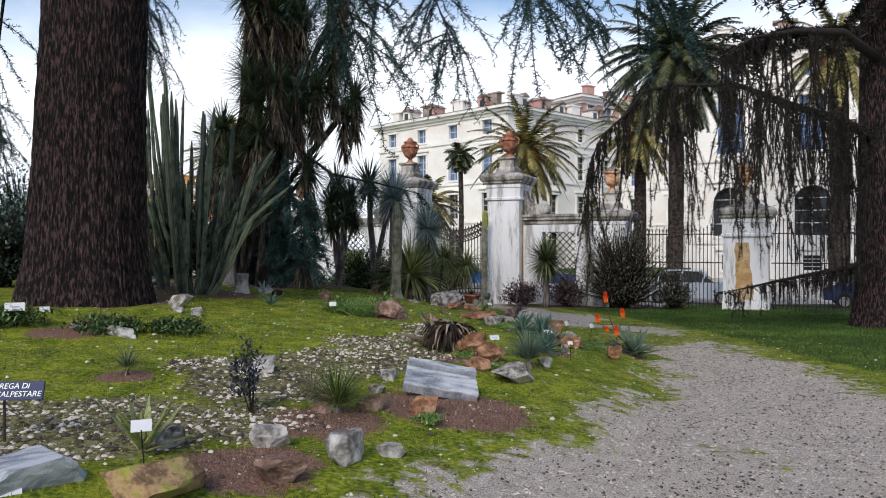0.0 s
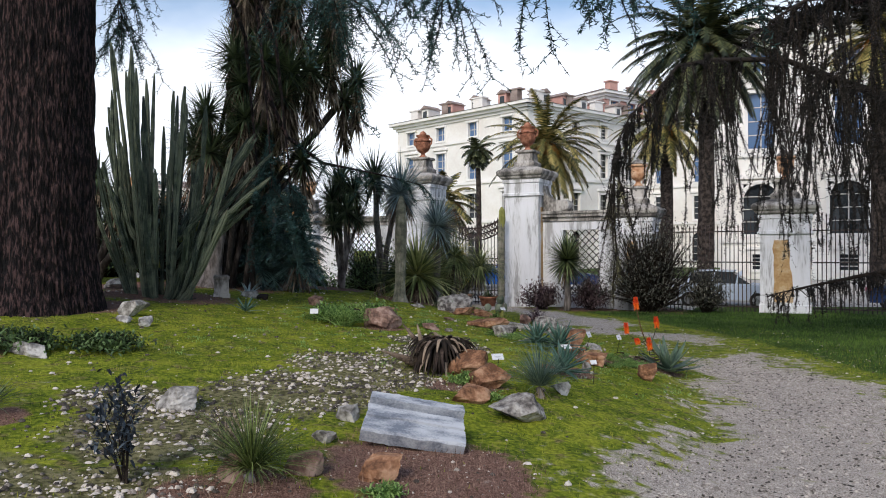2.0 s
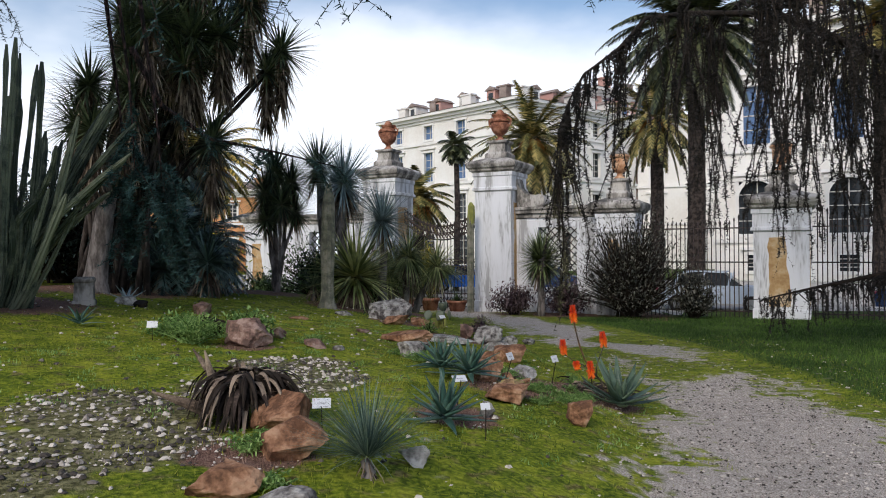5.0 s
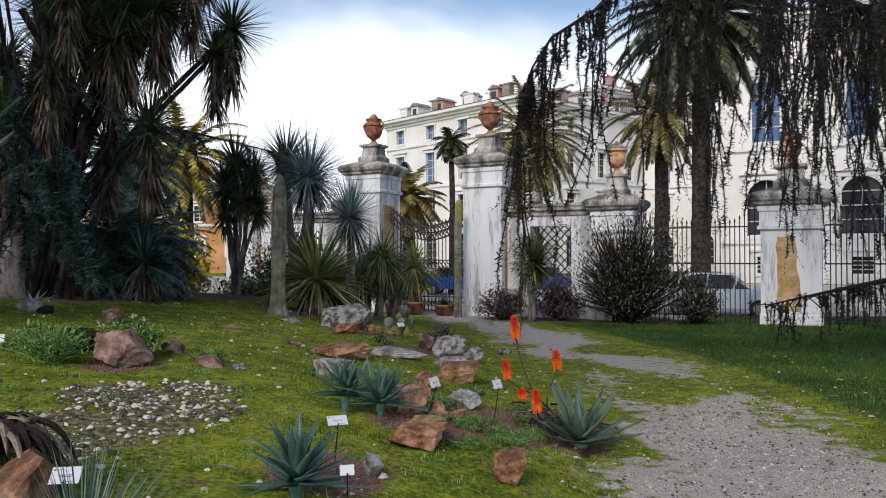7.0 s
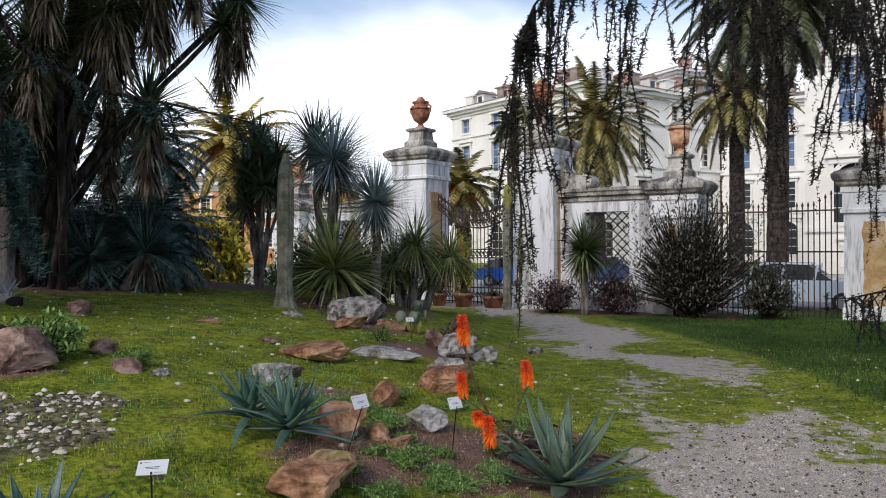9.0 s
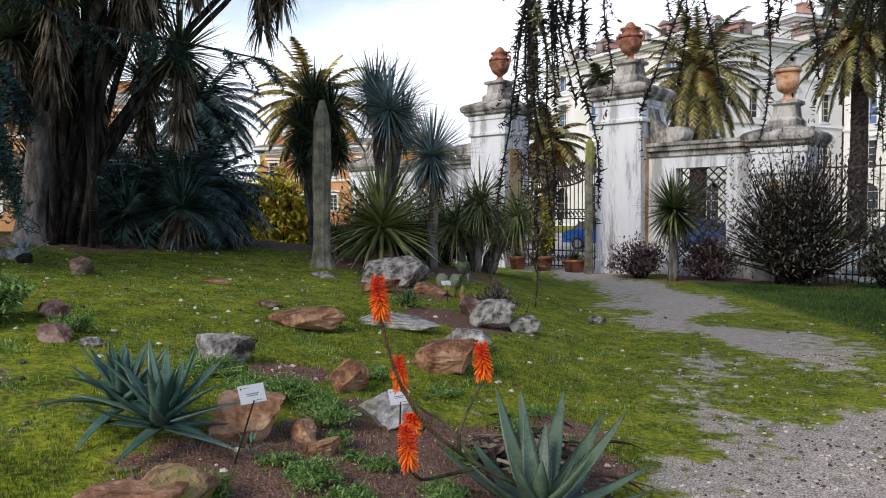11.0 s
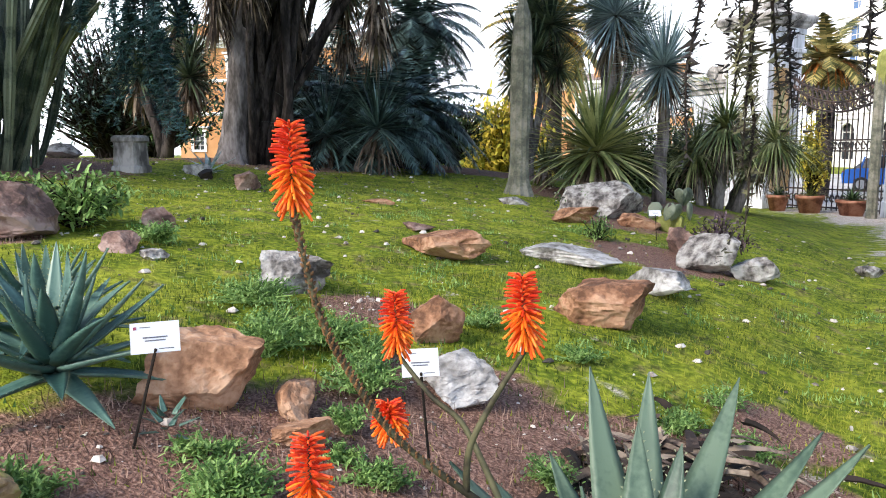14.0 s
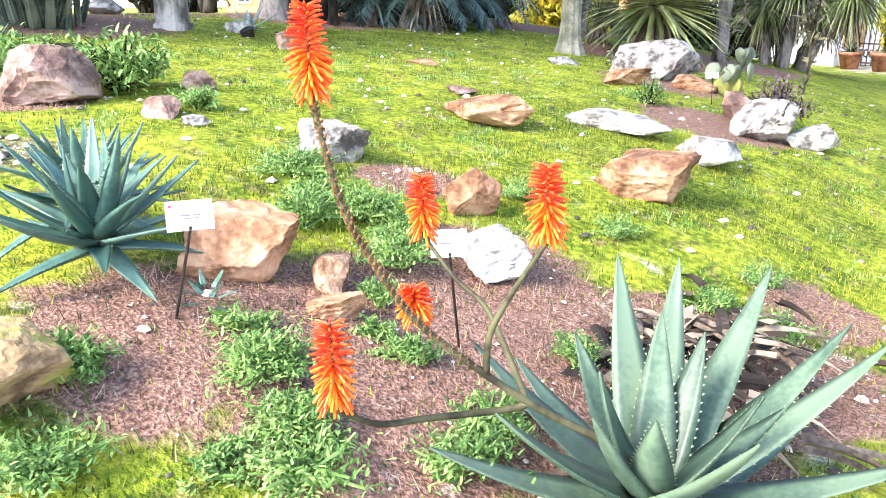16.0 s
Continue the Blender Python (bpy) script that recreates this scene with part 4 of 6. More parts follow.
# the spreading crown overhead
for i in range(11):
    a = i * 2.39996
    z = 8.8 + 0.55 * i
    reach = 6.6 - 0.24 * i
    d = Vector((math.cos(a), math.sin(a), 0))
    cedar_limb(t, [(0.1, 0.1, z - 0.6), tuple(d * reach * 0.35 + Vector((0, 0, z + 0.2))), tuple(d * reach * 0.7 + Vector((0, 0, z + 0.4))), tuple(d * reach + Vector((0, 0, z + 0.2)))], [0.2, 0.14, 0.08, 0.02], 46, 1.5, 0.25, rnd, size=0.2, density=16, first=0.12)

t = thing("cedar_tree", (11.65, 19.7, -0.55), "weeping cedar with a long arched limb and hanging strands", "tree", "cedars")
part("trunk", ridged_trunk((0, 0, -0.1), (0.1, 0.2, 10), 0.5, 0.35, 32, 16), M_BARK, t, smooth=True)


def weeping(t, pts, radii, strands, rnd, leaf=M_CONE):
    """A limb with long thin hanging strands."""
    g = Geo()
    g.tube(pts, radii, 8)
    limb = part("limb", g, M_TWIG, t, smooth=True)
    P = [Vector(p) for p in pts]
    for u, L, side in strands:
        v = u * (len(P) - 1)
        i = min(int(v), len(P) - 2)
        p = P[i].lerp(P[i + 1], v - i) + Vector((0, side, 0))
        gt, gn = Geo(), Geo()
        line = [p]
        dx, dy = rnd.gauss(0, 0.05), rnd.gauss(0, 0.05)
        m = max(4, int(L / 0.17))
        for k in range(m):
            dx = dx * 0.85 + rnd.gauss(0, 0.085)
            dy = dy * 0.85 + rnd.gauss(0, 0.085)
            q = line[-1] + Vector((dx, dy, -1)).normalized() * (L / m)
            cedar_spray(gn, line[-1], q - line[-1], 28, 0.05, rnd, 0.026 + 0.028 * (0.5 + 0.5 * math.sin(k * 1.9 + u * 40)), 0.2)
            if rnd.random() < 0.5:
                e = Vector((rnd.gauss(0, 0.1), rnd.gauss(0, 0.1), -rnd.uniform(0.1, 0.45)))
                cedar_spray(gn, q, e, 16, 0.05, rnd, 0.038, 0.2)
            line.append(q)
        gt.tube([P[i].lerp(P[i + 1], v - i)] + line[1:], list(np.linspace(0.012, 0.004, m + 1)), 4, cap=False)
        part("twig", gt, M_TWIG, limb)
        tagged(part("strand", gn, leaf, limb), kind="stuff")
    return limb


off = Vector((11.65, 19.7, -0.55))
main = [Vector(p) - off for p in ((11.6, 19.6, 4.5), (10.2, 19.0, 4.85), (8.6, 18.2, 5.1), (6.9, 17.2, 5.35), (5.3, 16.8, 5.25), (4.44, 16.2, 4.99), (3.9, 15.7, 4.37), (3.28, 15.05, 3.84), (3.02, 14.7, 3.4), (2.87, 14.45, 2.97))]
strands = []
# bunches along the limb: place, length, count
for u, L, n in ((0.985, 2.4, 7), (0.94, 1.7, 4), (0.89, 1.2, 4), (0.83, 1.5, 3), (0.765, 1.9, 4), (0.7, 1.3, 3), (0.635, 2.7, 6), (0.54, 2.4, 4), (0.49, 3.4, 9), (0.44, 2.8, 6), (0.4, 3.6, 12), (0.365, 3.4, 9), (0.33, 3.0, 8), (0.29, 3.7, 12), (0.25, 2.4, 8), (0.21, 3.6, 11), (0.17, 3.0, 10), (0.13, 3.8, 11), (0.08, 4.0, 10)):
    dy = rnd.gauss(0, 0.35)
    for _ in range(n):
        strands.append((min(0.998, max(0.02, u + rnd.gauss(0, 0.008))), L * rnd.uniform(0.4, 1.08), (dy if u < 0.8 else 0) + rnd.gauss(0, 0.12)))
strands += [(rnd.uniform(0.02, 0.3), rnd.uniform(1.2, 4.4), rnd.gauss(0, 0.7)) for _ in range(70)]
strands += [(rnd.uniform(0.05, 0.99), rnd.uniform(0.12, 0.5), rnd.gauss(0, 0.1)) for _ in range(60)]
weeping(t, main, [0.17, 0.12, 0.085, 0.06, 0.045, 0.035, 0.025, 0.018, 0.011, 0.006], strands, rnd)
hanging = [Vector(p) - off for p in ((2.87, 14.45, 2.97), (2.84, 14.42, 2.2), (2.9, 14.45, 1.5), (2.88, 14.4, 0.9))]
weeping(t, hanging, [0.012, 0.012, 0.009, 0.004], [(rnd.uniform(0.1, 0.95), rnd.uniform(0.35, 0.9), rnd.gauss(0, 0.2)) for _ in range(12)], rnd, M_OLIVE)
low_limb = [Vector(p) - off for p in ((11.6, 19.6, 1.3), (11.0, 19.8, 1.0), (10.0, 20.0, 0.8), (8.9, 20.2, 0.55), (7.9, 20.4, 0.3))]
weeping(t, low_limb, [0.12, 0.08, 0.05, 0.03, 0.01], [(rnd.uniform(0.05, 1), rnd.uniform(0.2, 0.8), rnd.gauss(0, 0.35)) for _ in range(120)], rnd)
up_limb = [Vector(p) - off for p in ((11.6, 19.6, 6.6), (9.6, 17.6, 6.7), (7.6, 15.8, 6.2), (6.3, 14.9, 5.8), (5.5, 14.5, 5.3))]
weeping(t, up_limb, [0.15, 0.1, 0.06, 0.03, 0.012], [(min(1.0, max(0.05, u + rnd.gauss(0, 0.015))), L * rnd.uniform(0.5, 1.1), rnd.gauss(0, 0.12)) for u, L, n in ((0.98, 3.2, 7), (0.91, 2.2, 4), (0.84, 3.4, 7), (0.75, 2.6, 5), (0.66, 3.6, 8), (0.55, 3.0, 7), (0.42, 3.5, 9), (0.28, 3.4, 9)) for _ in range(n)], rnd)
for i in range(9):
    a = i * 2.39996
    d = Vector((math.cos(a), math.sin(a), 0))
    z, reach = 7.6 + 0.5 * i, 4.6 - 0.3 * i
    cedar_limb(t, [(0.1, 0.1, z - 0.4), tuple(d * reach * 0.5 + Vector((0, 0, z + 0.3))), tuple(d * reach + Vector((0, 0, z)))], [0.15, 0.09, 0.02], 34, 1.4, 0.4, rnd, leaf=M_CONE, size=0.18, density=14, first=0.1)


# ---- rosettes, yuccas, cacti ----
def rosette(n, length, width, lo=-60, hi=88, droop=0.25, segs=3, rnd=random, fold=0.3, c=(0, 0, 0), r=0.05):
    """Sword leaves all round a point, from lo to hi degrees above the level."""
    g = Geo()
    for i in range(n):
        a = i * 2.39996 + rnd.uniform(-0.2, 0.2)
        s = math.sin(radians(lo)) + (math.sin(radians(hi)) - math.sin(radians(lo))) * ((i + 0.5) / n)
        e = math.asin(max(-1, min(1, s)))
        d = Vector((math.cos(a) * math.cos(e), math.sin(a) * math.cos(e), math.sin(e)))
        g.blade(Vector(c) + d * r, d, length * rnd.uniform(0.75, 1.1), width, droop * rnd.uniform(0.4, 1.4), segs, fold)
    return g


def skirt(n, length, width, z0, z1, rnd, r=0.08):
    """Dead leaves hanging against a stem."""
    g = Geo()
    for i in range(n):
        a = rnd.uniform(0, 2 * math.pi)
        z = rnd.uniform(z0, z1)
        d = Vector((math.cos(a), math.sin(a), rnd.uniform(-1.2, -0.3)))
        g.blade((math.cos(a) * r, math.sin(a) * r, z), d, length * rnd.uniform(0.6, 1.1), width, 1.6, 3, 0.2)
    return g


def headed_yucca(name, x, y, stems, label, leaf, n=80, length=0.5, width=0.04, dead=25, trunk=M_YTRUNK, r=0.09, seed=1, group="", lo=-50, droop=0.2, category="yucca", deadmat=M_YDEAD, hang=0.45):
    """A plant of one or more stems, each with a head of sword leaves. stems: (foot dx, dy, head dx, dy, height, size)."""
    rr = random.Random(seed)
    t = thing(name, (x, y, level(x, y)), label, category, group)
    for fx, fy, hx, hy, h, k in stems:
        g = Geo()
        m = 7
        pts = [(fx + (hx - fx) * (u ** 1.3) + rr.gauss(0, 0.02), fy + (hy - fy) * (u ** 1.3) + rr.gauss(0, 0.02), -0.1 + (h + 0.1) * u) for u in np.linspace(0, 1, m)]
        g.tube(pts, [r * k * (1.35 - 0.5 * u) for u in np.linspace(0, 1, m)], 10)
        stem = part("stem", g, trunk, t, smooth=True)
        head = part("leaf_head", rosette(n, length * k, width * k, lo, 88, droop, 3, rr), leaf, stem)
        head.location = (hx, hy, h)
        tagged(head, kind="stuff")
        if dead:
            g = skirt(int(dead * 1.5), length * k * 0.75, width * k, -hang * k, 0.0, rr, r * k)
            d = part("dead_skirt", g, deadmat, stem, "dry hanging leaves")
            tagged(d, kind="stuff")
            d.location = (hx, hy, h)
    return t


rnd = random.Random(11)
# great yucca tree beside the columnar cactus
tall = []
for i in range(30):
    a = i * 2.39996
    rad = 0.4 + 1.7 * rnd.random()
    tall.append((rnd.gauss(0.1, 0.25), rnd.gauss(0.1, 0.25), 1.15 + rad * math.cos(a) * 0.85, 0.7 + rad * math.sin(a) * 0.9, 2.6 + 5.4 * rnd.random(), rnd.uniform(0.85, 1.1)))
tall += [(0, 0, 0.0, -0.3, 3.9, 0.9), (0, 0, -0.4, 0.0, 3.2, 0.9), (0, 0, 0.2, -0.6, 3.0, 0.9), (0, 0, 0.8, -0.5, 3.4, 0.9), (0.1, 0.1, 2.7, 2.2, 4.7, 0.95), (0.1, 0.1, 3.0, 2.3, 5.2, 1.0), (0.1, 0, 2.5, 1.4, 6.0, 1.1), (0.1, 0, 2.1, 1.2, 5.2, 1.0), (0.1, 0.1, 1.7, 0.6, 4.6, 0.9), (0.1, 0, 2.6, 1.9, 6.9, 1.0)]
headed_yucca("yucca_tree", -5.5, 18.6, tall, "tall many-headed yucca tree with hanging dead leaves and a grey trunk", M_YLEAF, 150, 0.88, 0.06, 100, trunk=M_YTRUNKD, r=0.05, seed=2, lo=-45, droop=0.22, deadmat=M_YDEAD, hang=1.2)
t = thing("tree_trunk", (-5.45, 18.3, level(-5.45, 18.3) - 0.1), "smooth pale grey trunk flaring at the foot", "tree")
part("trunk", ridged_trunk((0, 0, 0), (0.45, 0.2, 3.6), 0.2, 0.14, 20, 14, 0.75, 3), M_YTRUNK, t, smooth=True)
g = Geo()
g.tube([(0.2, 0.1, 2.2), (0.9, 0.5, 3.6), (1.7, 0.9, 5.0)], [0.1, 0.09, 0.06], 8)
part("branch", g, M_YTRUNK, t, smooth=True)

# columnar cactus clump
t = thing("columnar_cactus", (-5.1, 14.8, level(-5.1, 14.8)), "large clump of tall blue-green ribbed cactus columns", "cactus")
for i in range(66):
    a = rnd.uniform(0, 2 * math.pi)
    out = rnd.random() ** 0.7
    fx, fy = math.cos(a) * (0.08 + 0.42 * out), math.sin(a) * (0.08 + 0.3 * out)
    start = rnd.choice((0.0, 0.0, 0.0, 0.6, 1.1))
    h = (rnd.uniform(1.2, 2.9) if i % 3 else rnd.uniform(3.2, 4.5)) * (1 - 0.25 * out * (1 if fx > 0 else 0))
    lean = out * rnd.uniform(0.4, 1.15) * (1.3 if math.cos(a) > 0 else 0.75)
    hx, hy = fx + math.cos(a) * lean, fy + math.sin(a) * lean * 0.6
    g = Geo()
    m = 15
    us = np.linspace(0, 1, m)
    curl, ph = rnd.uniform(-0.06, 0.06), rnd.uniform(0, 6)
    pts = [(fx + (hx - fx) * u ** 0.75 + curl * math.sin(4 * u + ph), fy + (hy - fy) * u ** 0.8 + curl * math.cos(4 * u + ph), -0.1 + start + (h - start * 0.5) * u ** 1.05) for u in us]
    rad = rnd.uniform(0.035, 0.055)
    g.tube(pts, [rad * (0.92 + 0.16 * math.sin(17 * u + i)) * (1 if u < 0.97 else 0.4) for u in us], 14, 0.3)
    part("column", g, M_CACTUSY if i in (7, 20) else M_CACTUS, t)
for i in range(12):
    g = Geo()
    us = np.linspace(0, 1, 12)
    fx, hx, h = rnd.uniform(0.1, 0.6), rnd.uniform(1.2, 2.1), rnd.uniform(1.6, 3.1)
    fy, hy = rnd.uniform(-0.3, 0.3), rnd.uniform(-0.1, 0.9)
    g.tube([(fx + (hx - fx) * u ** 1.2, fy + (hy - fy) * u, -0.1 + h * u ** 0.8) for u in us], [rnd.uniform(0.032, 0.045) * (1 if u < 0.97 else 0.4) for u in us], 14, 0.3)
    part("column", g, M_CACTUS, t)

# pole cactus
t = thing("pole_cactus", (-1.27, 19.75, level(-1.27, 19.75)), "single tall grey pole cactus with a corky foot", "cactus")
g = Geo()
us = np.linspace(0, 1, 12)
g.tube([(0.05 * u, 0, -0.05 + 2.65 * u) for u in us], [0.24, 0.15, 0.13, 0.13, 0.135, 0.14, 0.145, 0.145, 0.14, 0.135, 0.11, 0.04], 22, 0.12)
part("column", g, M_CACTUSG, t)
t = thing("pole_cactus", (1.82, 32.2, BASE_Z), "tall yellowish pole cactus against the gate pillar", "cactus")
g = Geo()
g.tube([(0, 0, 3.9 * u) for u in us], [0.13] * 10 + [0.12, 0.04], 16, 0.15)
part("column", g, M_CACTUSG, t)
g = Geo()
g.tube([(0, 0, 3.2), (0.03, 0, 3.6), (0.03, 0, 4.0), (0.02, 0, 4.15)], [0.1, 0.15, 0.13, 0.04], 14, 0.15)
part("column", g, M_CACTUSY, t, "yellow-green new growth")

# rosette plants of the middle bed
headed_yucca("blue_yucca", -0.5, 23.2, [(0, 0, 0, 0, 2.25, 1.0)], "blue-grey spherical yucca head on a stem with a pale skirt", M_YBLUE, 460, 1.08, 0.04, 50, r=0.09, seed=5, lo=-70, droop=0.05)
headed_yucca("blue_yucca", -1.6, 23.8, [(0, 0, 0, 0, 3.1, 1.15)], "tall blue-green yucca head on a stem with brown dead leaves", M_YBLUE, 320, 1.1, 0.045, 60, r=0.1, seed=6, lo=-55, droop=0.1)
headed_yucca("sword_yucca", -0.95, 21.6, [(0, 0, 0, 0, 0.7, 1.0)], "green and yellow sword-leaved yucca with dry lower leaves", M_YGREEN, 260, 1.45, 0.085, 90, r=0.15, seed=7, lo=-25, droop=0.4)
headed_yucca("dragon_tree", -3.4, 23.9, [(0, 0, -0.3, 0.1, 2.6, 1.0), (0, 0, -0.1, 0.3, 3.2, 1.1), (0.05, 0, 0.35, 0.2, 2.9, 1.0), (0.05, 0, 0.2, -0.2, 2.3, 0.9), (0, 0, -0.2, -0.2, 1.9, 0.8), (0, 0, 0.45, 0.3, 2.1, 0.8)], "dark many-headed dracaena on thin grey stems", M_YLEAF, 200, 0.85, 0.06, 16, r=0.05, seed=8, lo=-55, droop=0.12)
headed_yucca("dragon_tree", -2.4, 25.5, [(0, 0, -0.2, 0.1, 3.7, 1.2), (0, 0, 0.5, 0.1, 3.1, 1.0)], "dark spiky yucca heads behind the pole cactus", M_YLEAF, 180, 0.95, 0.06, 20, r=0.08, seed=9, lo=-60, droop=0.08)
headed_yucca("beaked_yucca", -0.1, 25.3, [(0, 0, 0.1, 0, 1.5, 1.0), (0.3, 0.2, 0.9, 0.3, 1.2, 0.9), (-0.3, 0, -0.5, 0.2, 1.0, 0.9)], "yellow-green arching yucca clump near the gate", M_YGREEN, 240, 1.25, 0.05, 30, r=0.09, seed=10, lo=-20, droop=1.1)
headed_yucca("beaked_yucca", -0.7, 27.2, [(0, 0, 0.1, 0, 1.4, 1.0), (0.3, 0.2, 0.7, 0.3, 1.0, 0.9)], "yellow-green arching yucca clump near the gate", M_YGREEN, 240, 1.2, 0.05, 30, r=0.09, seed=11, lo=-20, droop=1.1)
headed_yucca("spiny_yucca", 4.25, 30.2, [(0, 0, 0, 0, 1.95, 1.0)], "round green yucca head in front of the garden wall", M_YSPINY, 420, 1.15, 0.08, 40, r=0.11, seed=12, lo=-70, droop=0.08)
headed_yucca("spiny_yucca", -2.0, 21.9, [(0, 0, 0, 0, 0.35, 0.7)], "low green yucca beside the pole cactus", M_YLEAF, 80, 0.8, 0.05, 20, r=0.1, seed=13, lo=-5, droop=0.4)
headed_yucca("spiny_yucca", -6.3, 13.5, [(0, 0, 0, 0, 1.1, 1.0), (0, 0, -0.9, 0.3, 1.8, 1.0), (0, 0, -0.5, 0.9, 2.3, 1.0)], "dark sword-leaved yucca behind the cedar trunk", M_YLEAF, 100, 0.8, 0.06, 40, r=0.1, seed=14, lo=-40)
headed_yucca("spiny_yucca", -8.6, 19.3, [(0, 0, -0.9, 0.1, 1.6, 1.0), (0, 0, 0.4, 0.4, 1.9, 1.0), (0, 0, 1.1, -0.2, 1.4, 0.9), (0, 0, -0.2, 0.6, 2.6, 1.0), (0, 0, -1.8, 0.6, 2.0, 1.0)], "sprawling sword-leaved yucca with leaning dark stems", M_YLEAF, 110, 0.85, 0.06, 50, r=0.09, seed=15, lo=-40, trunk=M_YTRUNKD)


def frond(g, base, d, length, leaflet, pairs, droop, rnd, width=0.03, hang=0.4):
    """A feather leaf: an arching midrib with paired leaflets."""
    p, d = Vector(base), Vector(d).normalized()
    step = length / pairs
    for i in range(pairs):
        u = i / pairs
        d = (d + Vector((0, 0, -droop / pairs))).normalized()
        p = p + d * step
        side = d.cross(Vector((0, 0, 1)))
        side = side.normalized() if side.length > 1e-3 else Vector((1, 0, 0))
        L = leaflet * (0.35 + 0.65 * math.sin(math.pi * min(1, 0.15 + 0.9 * u))) * rnd.uniform(0.85, 1.1)
        for s in (-1, 1):
            q = (side * s + d * 0.7 + Vector((0, 0, -hang + rnd.gauss(0, 0.12)))).normalized()
            w = d * width * 0.5
            e = p + q * L
            g.add([tuple(p - w), tuple(p + w), tuple(e + w * 0.2), tuple(e - w * 0.2)], [(0, 1, 2, 3)])
        if i % 4 == 0:
            g.add([tuple(p - d * step * 4 - side * 0.02), tuple(p - d * step * 4 + side * 0.02), tuple(p + side * 0.015), tuple(p - side * 0.015)], [(0, 1, 2, 3)])


def palm(x, y, h, r, n, length, leaflet, label, dates, seed, leaf=M_PALM, lo=-55, z=None, name="date_palm", pairs=52, trunkmat=M_PALMTRUNK, width=0.11):
    rr = random.Random(seed)
    t = thing(name, (x, y, level(x, y) if z is None else z), label, "palm", "palms outside the garden wall" if dates else "")
    g = Geo()
    m = 26
    g.tube([(0.1 * math.sin(u * 3), 0, h * u) for u in np.linspace(0, 1, m)], [r * (1.15 - 0.25 * u + 0.05 * (i % 2) + (0.35 if u > 0.9 else 0)) for i, u in enumerate(np.linspace(0, 1, m))], 14)
    part("trunk", g, trunkmat, t)
    top = (0.1 * math.sin(3), 0, h)
    for i in range(n):
        a = i * 2.39996
        s = math.sin(radians(lo)) + (0.98 - math.sin(radians(lo))) * ((i + 0.5) / n)
        e = math.asin(s)
        d = Vector((math.cos(a) * math.cos(e), math.sin(a) * math.cos(e), math.sin(e)))
        g = Geo()
        frond(g, Vector(top) + d * r * 0.8, d, length * rr.uniform(0.85, 1.1), leaflet, pairs, 1.35 * rr.uniform(0.7, 1.2), rr, width)
        part("frond", g, leaf, t)
    for i in range(dates):
        a = rr.uniform(0, 6.28)
        g = Geo()
        for k in range(26):
            d = Vector((math.cos(a) + rr.gauss(0, 0.3), math.sin(a) + rr.gauss(0, 0.3), rr.uniform(-0.2, 0.5)))
            g.blade(Vector(top) + Vector((math.cos(a), math.sin(a), 0)) * r, d, 1.5, 0.05, 1.8, 4, 0)
        part("date_stalk", g, M_DATES, t, "orange fruit stalks")
    return t


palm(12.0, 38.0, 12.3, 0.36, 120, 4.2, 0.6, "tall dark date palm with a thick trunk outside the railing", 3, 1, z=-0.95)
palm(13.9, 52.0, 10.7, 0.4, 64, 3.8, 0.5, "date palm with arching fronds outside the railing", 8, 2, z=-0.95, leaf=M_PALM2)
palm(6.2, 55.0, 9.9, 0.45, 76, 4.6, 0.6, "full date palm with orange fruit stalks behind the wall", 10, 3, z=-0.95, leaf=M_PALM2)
palm(1.1, 48.0, 8.6, 0.16, 30, 1.1, 0.5, "slender fan palm on a thin trunk behind the gate", 0, 4, z=-0.95, name="fan_palm", pairs=20, lo=-70)
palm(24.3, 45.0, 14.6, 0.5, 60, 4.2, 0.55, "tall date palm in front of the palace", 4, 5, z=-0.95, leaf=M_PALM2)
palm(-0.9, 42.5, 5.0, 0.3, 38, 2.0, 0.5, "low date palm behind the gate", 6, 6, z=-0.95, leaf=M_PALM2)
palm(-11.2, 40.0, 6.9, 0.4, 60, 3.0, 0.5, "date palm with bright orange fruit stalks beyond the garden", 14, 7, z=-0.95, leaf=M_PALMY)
palm(-5.8, 23.4, 2.8, 0.2, 60, 1.5, 0.36, "dark glossy cycad with stiff feather leaves", 0, 8, leaf=M_DARKL, lo=-30, name="cycad", pairs=34, width=0.045)
palm(-4.8, 20.6, 0.7, 0.2, 80, 1.6, 0.36, "low dark cycad spreading over the lawn edge", 0, 9, leaf=M_DARKL, lo=-12, name="cycad", pairs=34, width=0.045)
palm(-4.9, 21.9, 0.9, 0.2, 70, 1.5, 0.36, "low dark cycad spreading over the lawn edge", 0, 10, leaf=M_DARKL, lo=-15, name="cycad", pairs=34, width=0.045)
headed_yucca("sword_yucca", -4.7, 19.6, [(0, 0, 0, 0, 0.5, 1.0), (0.5, 0.2, 0.9, 0.2, 0.6, 0.95), (-0.4, 0.3, -0.6, 0.5, 0.7, 0.9)], "dark sword-leaved clump at the lawn edge", M_DARKL, 150, 1.15, 0.05, 30, r=0.1, seed=16, lo=-15, droop=0.5)


